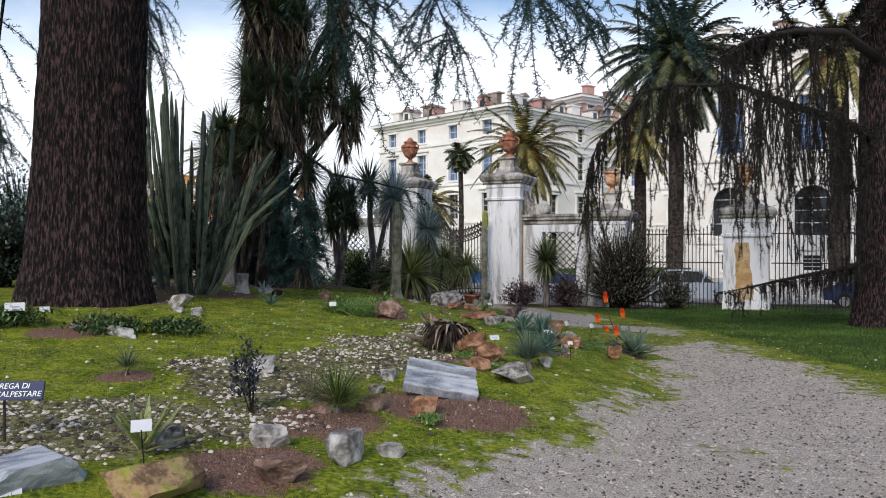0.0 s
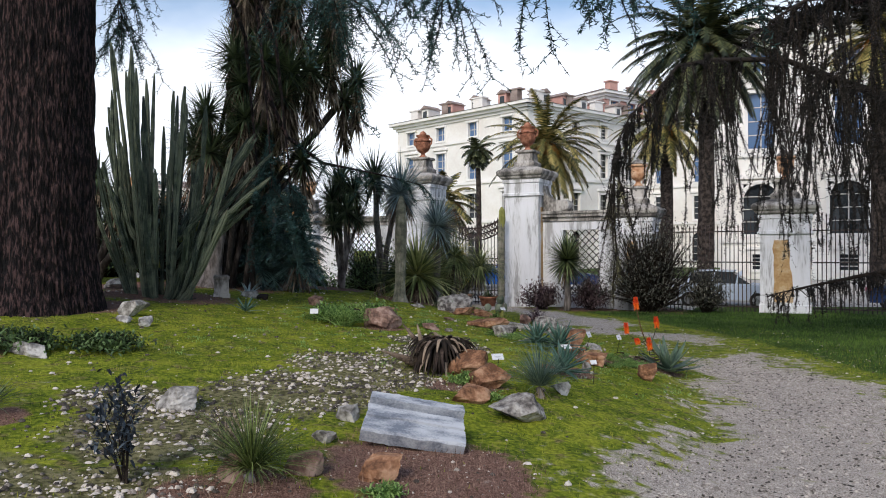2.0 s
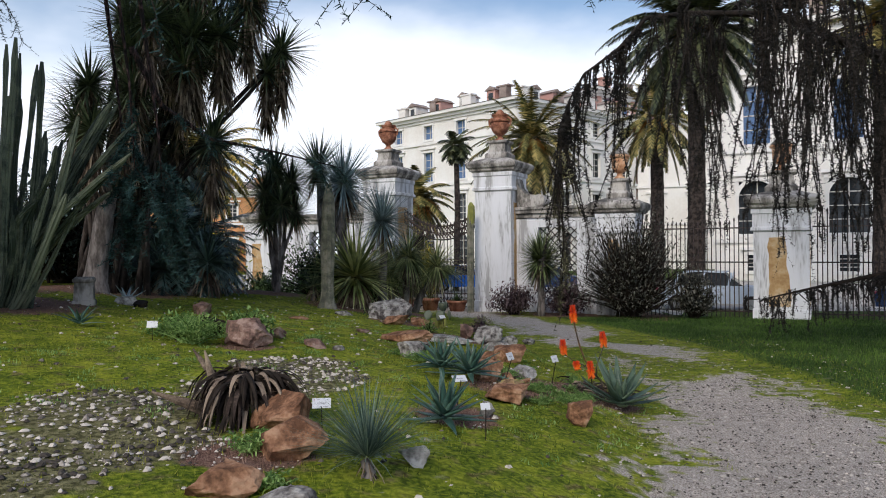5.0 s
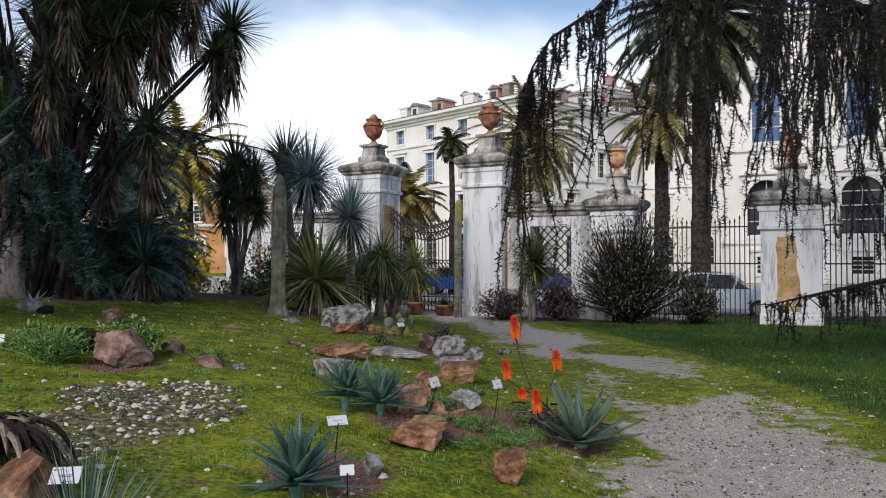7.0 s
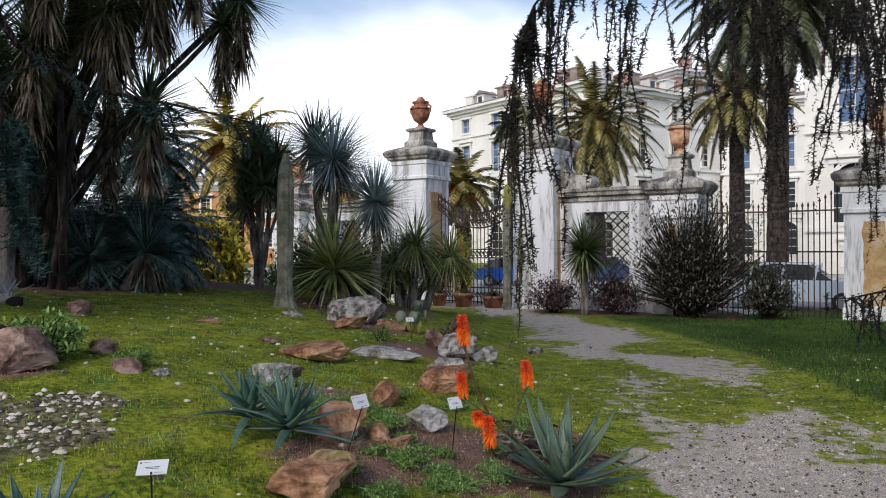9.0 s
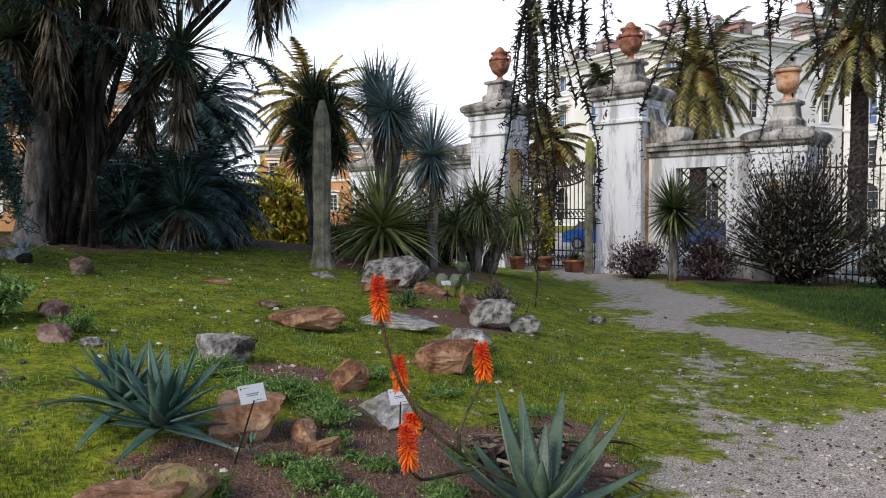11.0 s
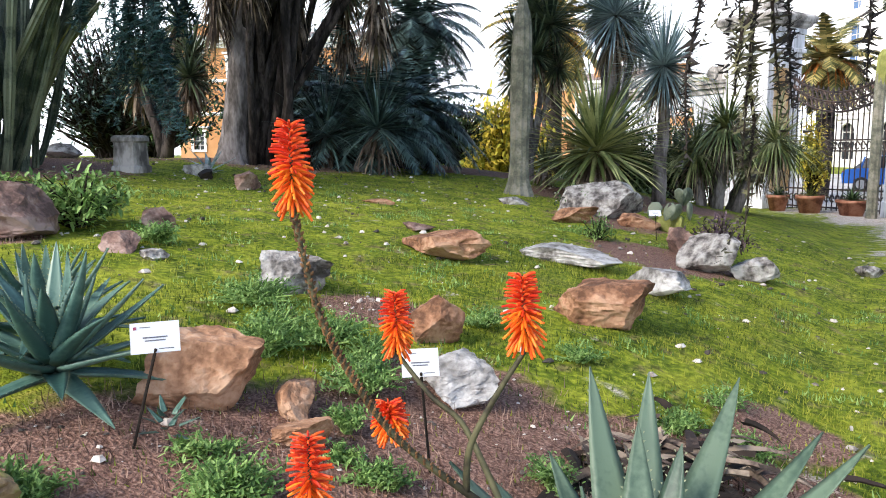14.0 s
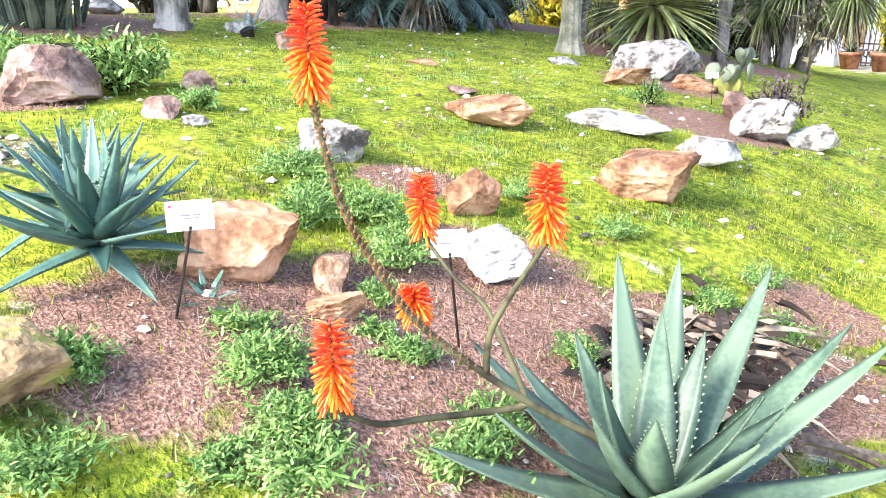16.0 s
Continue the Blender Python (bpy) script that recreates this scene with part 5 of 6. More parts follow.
def shrub(name, x, y, w, h, n, label, leaf, seed, leafsize=0.05, category="shrub", z=None, stem=M_TWIG, group="", up=0.3, thin=1.0):
    """Branching stems with small leaves, denser outside, with an uneven outline."""
    rr = random.Random(seed)
    t = thing(name, (x, y, level(x, y) if z is None else z), label, category, group)
    gs, gl = Geo(), Geo()
    for i in range(n):
        a = rr.uniform(0, 6.28)
        e = Vector((math.cos(a) * w / 2 * rr.uniform(0.1, 1), math.sin(a) * w / 2 * rr.uniform(0.1, 1), h * rr.uniform(0.3, 1.05)))
        k = math.sqrt(max(0.05, 1 - (e.x ** 2 + e.y ** 2) / (w * w / 3.2)))
        e.z *= k
        mid = Vector((e.x * 0.4 + rr.gauss(0, 0.04 * w), e.y * 0.4 + rr.gauss(0, 0.04 * w), e.z * 0.55))
        gs.tube([(rr.gauss(0, 0.03 * w), rr.gauss(0, 0.03 * w), -0.03), mid, e], [0.012 * (0.5 + h) * thin, 0.008 * (0.5 + h) * thin, 0.003 * thin], 4, cap=False)
        for j in range(26):
            q = mid.lerp(e, rr.uniform(0, 1.1)) + Vector((rr.gauss(0, 0.07 * w), rr.gauss(0, 0.07 * w), rr.gauss(0, 0.06 * h)))
            if q.z < 0.01:
                continue
            d = Vector((rr.gauss(0, 1), rr.gauss(0, 1), rr.gauss(up, 0.8)))
            gl.blade(q, d, leafsize * rr.uniform(0.7, 1.4), leafsize * 0.45, 0.4, 2, 0.2, 0, 0.7)
    tagged(part("branchwork", gs, stem, t), kind="stuff")
    tagged(part("foliage", gl, leaf, t), kind="stuff")
    return t


shrub("grey_shrub", 7.1, 29.2, 4.2, 3.6, 360, "large grey-green shrub in front of the railing", M_SHRUB, 1, 0.11)
shrub("grey_shrub", 9.0, 28.6, 1.8, 1.6, 120, "large grey-green shrub in front of the railing", M_SHRUB, 2, 0.11)
shrub("dusky_shrub", 3.4, 31.0, 2.0, 1.2, 110, "dusky succulent shrub with dark leaf rosettes", M_HEATH, 3, 0.12)
shrub("dusky_shrub", 5.2, 30.6, 1.8, 1.3, 110, "dusky succulent shrub with dark leaf rosettes", M_HEATH, 4, 0.12)
shrub("yellow_tree", -7.9, 30.6, 3.0, 3.1, 240, "small tree with yellow-green winter leaves", M_YTREE, 5, 0.24, "tree")
shrub("yellow_tree", -9.6, 33.0, 3.4, 3.2, 150, "small tree with yellow-green winter leaves", M_YTREE, 6, 0.2, "tree")
shrub("dark_shrub", -8.0, 24.6, 2.6, 2.0, 150, "dense dark green shrub behind the yuccas", M_DARKL, 7, 0.14)
shrub("dark_shrub", -2.8, 26.6, 3.0, 1.9, 170, "dense dark green shrub behind the yuccas", M_GSHRUB, 8, 0.12)
shrub("dark_shrub", -8.0, 22.0, 3.6, 3.0, 200, "dense dark green shrub behind the yuccas", M_DARKL, 9, 0.14)
shrub("dark_shrub", -11.5, 20.0, 4.0, 3.2, 200, "dense dark green shrub behind the yuccas", M_DARKL, 10, 0.14)
shrub("dark_shrub", -9.5, 15.6, 3.0, 2.0, 150, "dense dark green shrub behind the cedar", M_DARKL, 11, 0.12)
shrub("dark_shrub", -12.5, 13.5, 4.0, 3.0, 170, "dense dark green shrub behind the cedar", M_GSHRUB, 12, 0.14)
shrub("dark_shrub", -16.0, 24.0, 5.0, 4.0, 220, "dense dark green shrub at the garden's edge", M_GSHRUB, 13, 0.18)
shrub("dark_shrub", -12.0, 27.0, 5.0, 3.6, 220, "dense dark green shrub at the garden's edge", M_DARKL, 14, 0.18)
shrub("dark_shrub", -9.6, 24.6, 3.0, 2.4, 170, "dense dark green shrub behind the yuccas", M_GSHRUB, 29, 0.13)
shrub("dark_shrub", -7.0, 26.2, 2.6, 2.0, 150, "dense dark green shrub behind the yuccas", M_GSHRUB, 30, 0.13)
shrub("dark_shrub", -1.2, 26.4, 2.4, 1.7, 130, "dense green shrub near the gate", M_GSHRUB, 15, 0.12)
shrub("dark_shrub", -2.9, 30.5, 2.8, 1.5, 170, "dense green shrub near the gate", M_GSHRUB, 16, 0.14)
shrub("dark_shrub", -4.2, 33.6, 3.0, 1.4, 180, "dense green shrub near the gate", M_GSHRUB, 26, 0.16)
shrub("dark_shrub", -5.7, 31.6, 2.6, 1.5, 150, "dense green shrub near the gate", M_GSHRUB, 28, 0.15)
shrub("young_shrub", -1.53, 5.85, 0.34, 0.8, 15, "thin young shrub with small dark leaves", M_NAVY, 17, 0.05, thin=0.3)
shrub("low_bush", -0.15, 19.3, 0.6, 0.36, 60, "low rounded grey-green bush between the stones", M_GSHRUB, 18, 0.04)
shrub("weed_clump", -1.75, 13.3, 0.9, 0.3, 60, "leafy green weeds growing over a stone", M_WEED, 19, 0.06)
shrub("weed_clump", -1.1, 13.55, 0.8, 0.36, 60, "leafy green weeds growing over a stone", M_WEED, 20, 0.06)
shrub("heather_bush", 1.9, 17.9, 0.7, 0.42, 50, "dark wiry low bush beside grey stones", M_HEATH, 21, 0.05)
shrub("flower_clump", 0.95, 17.3, 0.35, 0.22, 30, "small bush with mauve flowers", M_WEED, 22, 0.03)
shrub("low_bush", -4.2, 9.2, 1.0, 0.22, 60, "low dark green ground plant under the cedar", M_GSHRUB, 23, 0.06)
shrub("low_bush", -3.4, 9.4, 0.9, 0.22, 60, "low dark green ground plant under the cedar", M_GSHRUB, 24, 0.06)
shrub("low_bush", -5.6, 9.3, 1.2, 0.25, 60, "low dark green ground plant under the cedar", M_GSHRUB, 25, 0.07)


# ---- aloes ----
def aloe_leaf(length, width, thick, bend, teeth=True):
    """A fat tapering leaf along +x that rises and curls, with toothed edges."""
    g, gt = Geo(), Geo()
    m, vs, p, a = 9, [], Vector((0, 0, 0)), 0.0
    for i in range(m + 1):
        u = i / m
        w = width * 0.5 * (1 - u) ** 0.75 * (1 + 0.25 * math.sin(math.pi * u)) + 0.001
        th = thick * (1 - 0.75 * u)
        d = Vector((math.cos(a), 0, math.sin(a)))
        n = Vector((-math.sin(a), 0, math.cos(a)))
        ring = [(-1, 0.35), (-0.5, 0.05), (0, -0.05), (0.5, 0.05), (1, 0.35), (0.6, -0.55), (0, -0.85), (-0.6, -0.55)]
        vs += [tuple(p + Vector((0, s * w, 0)) + n * (k * th * (1 if k > 0 else 1))) for s, k in ring]
        if teeth and 0 < i < m:
            for q in (0.0, 0.5):
                for s in (-1, 1):
                    e = p + d * (q * length / m) + Vector((0, s * w * (1 - 0.1 * q), 0)) + n * (0.35 * th)
                    gt.add([tuple(e - d * 0.003), tuple(e + d * 0.003), tuple(e + Vector((0, s * 0.005, 0)) + d * 0.003)], [(0, 1, 2)])
        a += bend / m
        p = p + d * (length / m)
    k = 8
    g.add(vs, [(i * k + j, i * k + (j + 1) % k, (i + 1) * k + (j + 1) % k, (i + 1) * k + j) for i in range(m) for j in range(k)] + [tuple(range(k))[::-1]])
    return g, gt


def aloe(x, y, z, leaves, label, material, width, thick, seed, teeth=True, name="aloe_plant"):
    """leaves: (heading, rise, length, bend) in degrees and metres."""
    rr = random.Random(seed)
    t = thing(name, (x, y, z), label, "aloe", "aloes in the bed")
    for h, e, L, b in leaves:
        g, gt = aloe_leaf(L, width * (0.75 + 0.25 * L / 0.5), thick, radians(b), teeth)
        ob = part("leaf", g, material, t, smooth=True)
        ob.matrix_local = pose(0.03 * math.cos(radians(h)), 0.03 * math.sin(radians(h)), 0.02 + 0.0012 * max(e, 0), 0, -e, h)
        if teeth:
            part("toothed_edge", gt, M_TOOTH, ob)
    return t


def spiral(n, L, rr, e0=5, e1=80, b0=-10, b1=15):
    return [((i * 137.5 + rr.uniform(-12, 12)) % 360, e0 + (e1 - e0) * (i / n) + rr.uniform(-6, 6), L * rr.uniform(0.8, 1.1) * (1 - 0.45 * (i / n) ** 2), rr.uniform(b0, b1)) for i in range(n)]


rr = random.Random(21)
BIG_ALOE = [(135, 58, 0.51), (109, 46, 0.56), (83, 42, 0.61), (57, 38, 0.56), (44, 38, 0.58), (32, 18, 0.55), (-140, 20, 0.47), (-169, 36, 0.48), (142, 27, 0.46), (170, 28, 0.42), (87, 60, 0.34), (-111, 58, 0.27), (22, 58, 0.3), (115, 66, 0.36), (70, 6, 0.53), (-60, 22, 0.5), (-95, 12, 0.52), (-20, 25, 0.52), (8, 8, 0.5), (-125, 40, 0.42), (-35, 50, 0.4), (200, 70, 0.26), (-70, 72, 0.22)]
aloe(3.2, 12.38, level(3.2, 12.38) + 0.06, [(h, e - 9, L * 1.02, 18) for h, e, L in BIG_ALOE], "large grey-green aloe with toothed leaves and orange flower spikes", M_ALOE, 0.108, 0.024, 1)
aloe(1.62, 12.0, level(1.62, 12.0) + 0.08, spiral(30, 0.38, rr, -8, 82, -32, 22), "blue-green aloe with toothed curling leaves", M_ALOEDARK, 0.07, 0.02, 2)
aloe(1.33, 12.12, level(1.33, 12.12) + 0.08, spiral(28, 0.34, rr, -8, 82, -32, 22), "blue-green aloe with toothed curling leaves", M_ALOEDARK, 0.065, 0.02, 3)
aloe(1.42, 10.1, level(1.42, 10.1) + 0.04, spiral(30, 0.36, rr, -10, 85, -15, 10), "dark green aloe among low grass", M_ALOEDARK, 0.07, 0.02, 4)
aloe(-1.88, 4.6, level(-1.88, 4.6), spiral(12, 0.36, rr, 25, 85, -8, 8), "small upright aloe behind a brown stone", M_YGREEN, 0.06, 0.012, 6)
aloe(-4.15, 16.9, level(-4.15, 16.9), spiral(10, 0.35, rr, 5, 70, -15, 5), "small pale agave on the lawn", M_YBLUE, 0.07, 0.02, 7, False)
aloe(-3.2, 13.6, level(-3.2, 13.6), spiral(14, 0.3, rr, 5, 70, -15, 5), "small dark aloe on the lawn", M_ALOEDARK, 0.05, 0.015, 8, False)
headed_yucca("blue_grass_plant", 1.02, 8.75, [(0, 0, 0, 0, 0.1, 0.6)], "fine blue-green tufted plant with dry lower leaves", M_YBLUE2, 320, 0.8, 0.014, 60, r=0.05, seed=17, lo=22, droop=0.45, category="grass plant")
headed_yucca("grass_plant", -0.86, 5.95, [(0, 0, 0, 0, 0.06, 0.6)], "tufted green sword plant with dry leaves", M_TUFT, 340, 0.78, 0.014, 50, r=0.05, seed=18, lo=26, droop=0.75, category="grass plant")
headed_yucca("grass_plant", -1.13, 6.32, [(0, 0, 0, 0, 0.04, 0.5)], "sparse tuft of long dry grass blades", M_YDEAD, 90, 0.6, 0.012, 10, r=0.04, seed=20, lo=15, droop=0.5, category="grass plant")
headed_yucca("grass_plant", -3.0, 6.95, [(0, 0, 0, 0, 0.05, 0.4)], "small tuft of narrow dark leaves", M_YLEAF, 90, 0.7, 0.025, 10, r=0.04, seed=19, lo=10, droop=0.4, category="grass plant")


def flower_spike(parent, base, tip, top_n, rr):
    """Crowded tubular florets: red buds above, orange open tubes hanging below."""
    b, e = Vector(base), Vector(tip)
    axis = (e - b).normalized()
    L = (e - b).length
    sx = axis.orthogonal().normalized()
    sy = axis.cross(sx)
    head = new("flower_spike")
    head.parent = parent
    for name, m, lo, hi, n in (("floret_cluster", M_FORANGE, 0.0, 0.46, 64), ("bud_cluster", M_FRED, 0.38, 1.0, 78)):
        g = Geo()
        for i in range(n):
            u = lo + (hi - lo) * (i + 0.5) / n
            a = i * 2.39996 + rr.uniform(-0.2, 0.2)
            out = (sx * math.cos(a) + sy * math.sin(a))
            d = (out - axis * (1.25 - 2.6 * u if u < 0.6 else -0.3 * (u - 0.6) - 0.31) * rr.uniform(0.8, 1.2)).normalized()
            q = b + axis * (L * (0.16 + 0.84 * u)) + out * 0.003
            ln = (0.05 - 0.024 * u) * rr.uniform(0.85, 1.12)
            bend = d - axis * 0.25
            g.tube([q, q + d * ln * 0.55, q + d * ln * 0.55 + bend.normalized() * ln * 0.45], [0.002, 0.0036 - 0.001 * u, 0.0026 - 0.0008 * u], 6)
        tagged(part(name, g, m, head), kind="stuff")
    g = Geo()
    g.tube([b, e], [0.006, 0.003], 6)
    part("axis", g, M_STEM, head)
    return head


t = thing("aloe_flower", (2.95, 12.33, -0.1), "branched aloe flower stalk with orange and red spikes", "flower")
o = Vector((2.95, 12.33, -0.1))


def stalk(pts, r0, r1, knobs=0):
    P = [Vector(p) - o for p in pts]
    fine = []
    for i in range(len(P) - 1):
        p0, p1, p2, p3 = P[max(i - 1, 0)], P[i], P[i + 1], P[min(i + 2, len(P) - 1)]
        for k in range(6):
            u = k / 6
            fine.append(0.5 * ((2 * p1) + (p2 - p0) * u + (2 * p0 - 5 * p1 + 4 * p2 - p3) * u * u + (3 * p1 - p0 - 3 * p2 + p3) * u ** 3))
    fine.append(P[-1])
    g = Geo()
    g.tube(fine, list(np.linspace(r0, r1, len(fine))), 10)
    ob = part("stalk", g, M_STEM, t, smooth=True)
    if knobs:
        g = Geo()
        for i in range(knobs):
            u = 0.45 + 0.55 * i / knobs
            p = fine[min(len(fine) - 1, int(u * (len(fine) - 1)))].lerp(fine[min(len(fine) - 1, int(u * (len(fine) - 1)) + 1)], u * (len(fine) - 1) % 1)
            a = i * 2.4
            q = Vector((math.cos(a), math.sin(a), 0.2))
            g.tube([p, p + q * 0.007, p + q * 0.01 + Vector((0, 0, 0.004))], [0.003, 0.0035, 0.0015], 5)
        tagged(part("bract_cover", g, M_SCALE, ob, "brown bract scars"), kind="stuff")
    return ob


F1, F2, F3, F4, F5 = (2.66, 11.957, 0.63), (2.61, 12.323, 0.268), (3.006, 12.232, 0.36), (2.81, 11.838, 0.1), (2.722, 12.16, 0.15)
stalk([(3.19, 12.4, -0.2), (3.112, 12.343, -0.112), (3.007, 12.244, -0.023), (2.909, 12.153, 0.076), (2.812, 12.068, 0.189), (2.752, 12.014, 0.31), (2.707, 11.974, 0.435), F1], 0.0105, 0.0045, 230)
stalk([(2.98, 12.22, -0.005), (2.893, 12.264, 0.078), (2.81, 12.295, 0.152), (2.72, 12.308, 0.189), F2], 0.008, 0.005)
stalk([(2.915, 12.159, 0.07), (2.919, 12.165, 0.16), (2.956, 12.193, 0.257), F3], 0.008, 0.005)
stalk([(2.98, 12.22, 0.0), (2.957, 12.191, -0.01), (2.862, 12.032, 0.007), (2.827, 11.924, 0.033), F4], 0.0085, 0.006)
stalk([(2.8, 12.06, 0.2), (2.777, 12.11, 0.165), F5], 0.006, 0.004)
for f, h in ((F1, 0.17), (F2, 0.145), (F3, 0.145), (F4, 0.16), (F5, 0.06)):
    b = Vector(f) - o
    flower_spike(t, b, b + Vector((-0.015, 0.01, h)), 1, rr)


# ---- stones ----
def stone(name, x, y, w, h, d, material, label, seed, rz=0.0, tilt=0.0, sink=0.15, sharp=1.0, group="", detail=4, z=None):
    """An uneven block: an icosphere cut by random planes and roughened."""
    rr = random.Random(seed)
    bm = bmesh.new()
    bmesh.ops.create_icosphere(bm, subdivisions=detail, radius=1.0)
    planes = [(Vector((rr.gauss(0, 1), rr.gauss(0, 1), rr.gauss(0, 0.7))).normalized(), rr.uniform(0.36, 0.7)) for _ in range(15)]
    planes.append((Vector((rr.gauss(0, 0.15), rr.gauss(0, 0.15), 1)).normalized(), 0.62))
    for v in bm.verts:
        p = v.co.copy()
        for n, k in planes:
            q = p.dot(n)
            if q > k:
                p -= n * (q - k)
        f = 1 + 0.05 * noise.noise(p * 2.2 + Vector((seed, 0, 0))) + sharp * 0.08 * noise.noise(p * 5 + Vector((seed, 3, 0))) + sharp * 0.045 * noise.noise(p * 13 + Vector((0, seed, 0)))
        v.co = p * f
    lo = [min(v.co[i] for v in bm.verts) for i in range(3)]
    hi = [max(v.co[i] for v in bm.verts) for i in range(3)]
    for v in bm.verts:
        u = [(v.co[i] - lo[i]) / (hi[i] - lo[i]) for i in range(3)]
        v.co = Vector(((u[0] - 0.5) * w, (u[1] - 0.5) * d, u[2] * h * (1 + sink) * 0.9 - sink * h))
    me = bpy.data.meshes.new(name)
    bm.to_mesh(me)
    bm.free()
    me.materials.append(material)
    ob = new(name, me)
    ob.matrix_world = pose(x, y, level(x, y) - 0.01 if z is None else z, tilt, 0, rz)
    return tagged(ob, label, "stone", group)


W, G, O, B, P, MO = M_ROCKW, M_ROCKG, M_ROCKO, M_ROCKB, M_ROCKP, M_ROCKM
LW, LG, LO, LB, LP, LM = "rough white limestone lying on the lawn", "pitted grey stone lying on the lawn", "ochre brown stone set in the bed", "dark reddish brown tuff lying on the lawn", "pinkish tuff block set in bare soil", "brown tuff covered with yellow-green moss"
STONES = ((-0.92, 13.05, 0.52, 0.38, 0.68, B, LB), (-0.85, 13.95, 0.28, 0.17, 0.25, B, LB), (0.08, 13.33, 0.17, 0.08, 0.14, G, LG), (0.95, 13.5, 0.42, 0.24, 0.36, G, LG), (0.72, 15.1, 0.8, 0.22, 0.45, O, LO), (-1.18, 16.75, 0.33, 0.08, 0.25, O, LO), (0.03, 15.8, 0.27, 0.09, 0.25, B, LB), (1.3, 16.0, 0.9, 0.16, 0.5, W, LW), (2.05, 15.78, 0.55, 0.2, 0.4, W, LW), (2.15, 14.6, 0.52, 0.28, 0.45, O, LO), (1.85, 13.55, 0.24, 0.24, 0.28, O, LO), (2.25, 13.1, 0.32, 0.18, 0.26, W, LW))
for i, (x, y, w, h, d, m, lab) in enumerate(STONES):
    stone("stone", x, y, w, h, d, m, lab, 100 + i, rz=random.Random(i).uniform(-25, 40), detail=5 if y < 15.2 and x > 0.5 else 4)
STONES = ((1.8, 12.38, 0.38, 0.26, 0.3, P, LP), (2.05, 12.53, 0.18, 0.13, 0.15, P, LP), (2.2, 12.4, 0.17, 0.11, 0.15, P, LP), (1.98, 11.55, 0.34, 0.22, 0.34, MO, LM), (1.98, 17.2, 0.5, 0.36, 0.4, G, LG), (2.3, 17.4, 0.42, 0.24, 0.35, G, LG), (0.12, 19.3, 1.05, 0.5, 0.6, G, LG), (0.3, 18.2, 0.5, 0.22, 0.4, O, LO), (0.75, 18.9, 0.5, 0.2, 0.4, O, LO), (-0.75, 18.7, 0.35, 0.12, 0.3, G, LG), (-4.05, 16.7, 0.36, 0.17, 0.3, W, LW), (-6.6, 16.3, 0.6, 0.26, 0.5, W, LW), (-2.6, 16.2, 0.32, 0.24, 0.3, B, LB), (2.9, 19.9, 0.28, 0.16, 0.25, G, LG))
for i, (x, y, w, h, d, m, lab) in enumerate(STONES):
    stone("stone", x, y, w, h, d, m, lab, 200 + i, rz=random.Random(i).uniform(-25, 40), detail=5 if y < 13 and x > 1.5 else 4)
STONES = ((0.35, 8.3, 0.4, 0.18, 0.3, O, LO), (0.36, 9.42, 0.42, 0.32, 0.34, O, LO), (0.56, 8.95, 0.4, 0.28, 0.34, O, LO), (0.75, 7.9, 0.46, 0.25, 0.4, G, LG), (1.26, 9.1, 0.2, 0.14, 0.15, W, LW), (2.56, 10.95, 0.24, 0.27, 0.22, O, LO), (1.95, 11.35, 0.44, 0.2, 0.36, O, LO), (1.75, 10.55, 0.13, 0.18, 0.12, W, LW), (-0.2, 13.3, 0.3, 0.14, 0.25, B, LB), (-0.17, 6.2, 0.26, 0.18, 0.22, O, LO), (-0.55, 7.36, 0.18, 0.15, 0.16, W, LW), (-0.62, 6.8, 0.18, 0.1, 0.15, G, LG))
for i, (x, y, w, h, d, m, lab) in enumerate(STONES):
    stone("stone", x, y, w, h, d, m, lab, 300 + i, rz=random.Random(i).uniform(-25, 40))
STONES = ((-0.62, 6.15, 0.22, 0.17, 0.2, B, LB), (-0.98, 6.0, 0.2, 0.18, 0.18, B, LB), (-0.62, 4.75, 0.3, 0.25, 0.24, W, LW), (-0.35, 4.95, 0.2, 0.12, 0.16, W, LW), (-1.17, 5.0, 0.28, 0.18, 0.25, W, LW), (-0.95, 4.28, 0.3, 0.2, 0.26, B, LB), (-1.5, 3.85, 0.55, 0.26, 0.4, MO, LM), (-1.84, 4.85, 0.25, 0.17, 0.2, G, LG), (-3.9, 9.0, 0.42, 0.17, 0.3, W, LW), (-4.4, 9.25, 0.28, 0.17, 0.22, O, LO), (-4.6, 9.2, 0.16, 0.14, 0.14, W, LW), (-4.2, 11.8, 0.4, 0.26, 0.3, W, LW), (-4.05, 11.2, 0.2, 0.13, 0.18, W, LW), (-3.75, 11.1, 0.2, 0.16, 0.18, W, LW), (-1.86, 7.45, 0.38, 0.2, 0.3, W, LW))
for i, (x, y, w, h, d, m, lab) in enumerate(STONES):
    stone("stone", x, y, w, h, d, m, lab, 400 + i, rz=random.Random(i).uniform(-25, 40))
stone("bark_log", -1.6, 13.55, 0.8, 0.3, 0.35, M_TWIG, "dark slab of old bark lying on the lawn", 501, 10)


# ---- labels, sign, slabs, pots ----
def bar(g, x, z, w, h):
    g.add([(x - w / 2, 0, z - h / 2), (x + w / 2, 0, z - h / 2), (x + w / 2, 0, z + h / 2), (x - w / 2, 0, z + h / 2)], [(0, 1, 2, 3)])


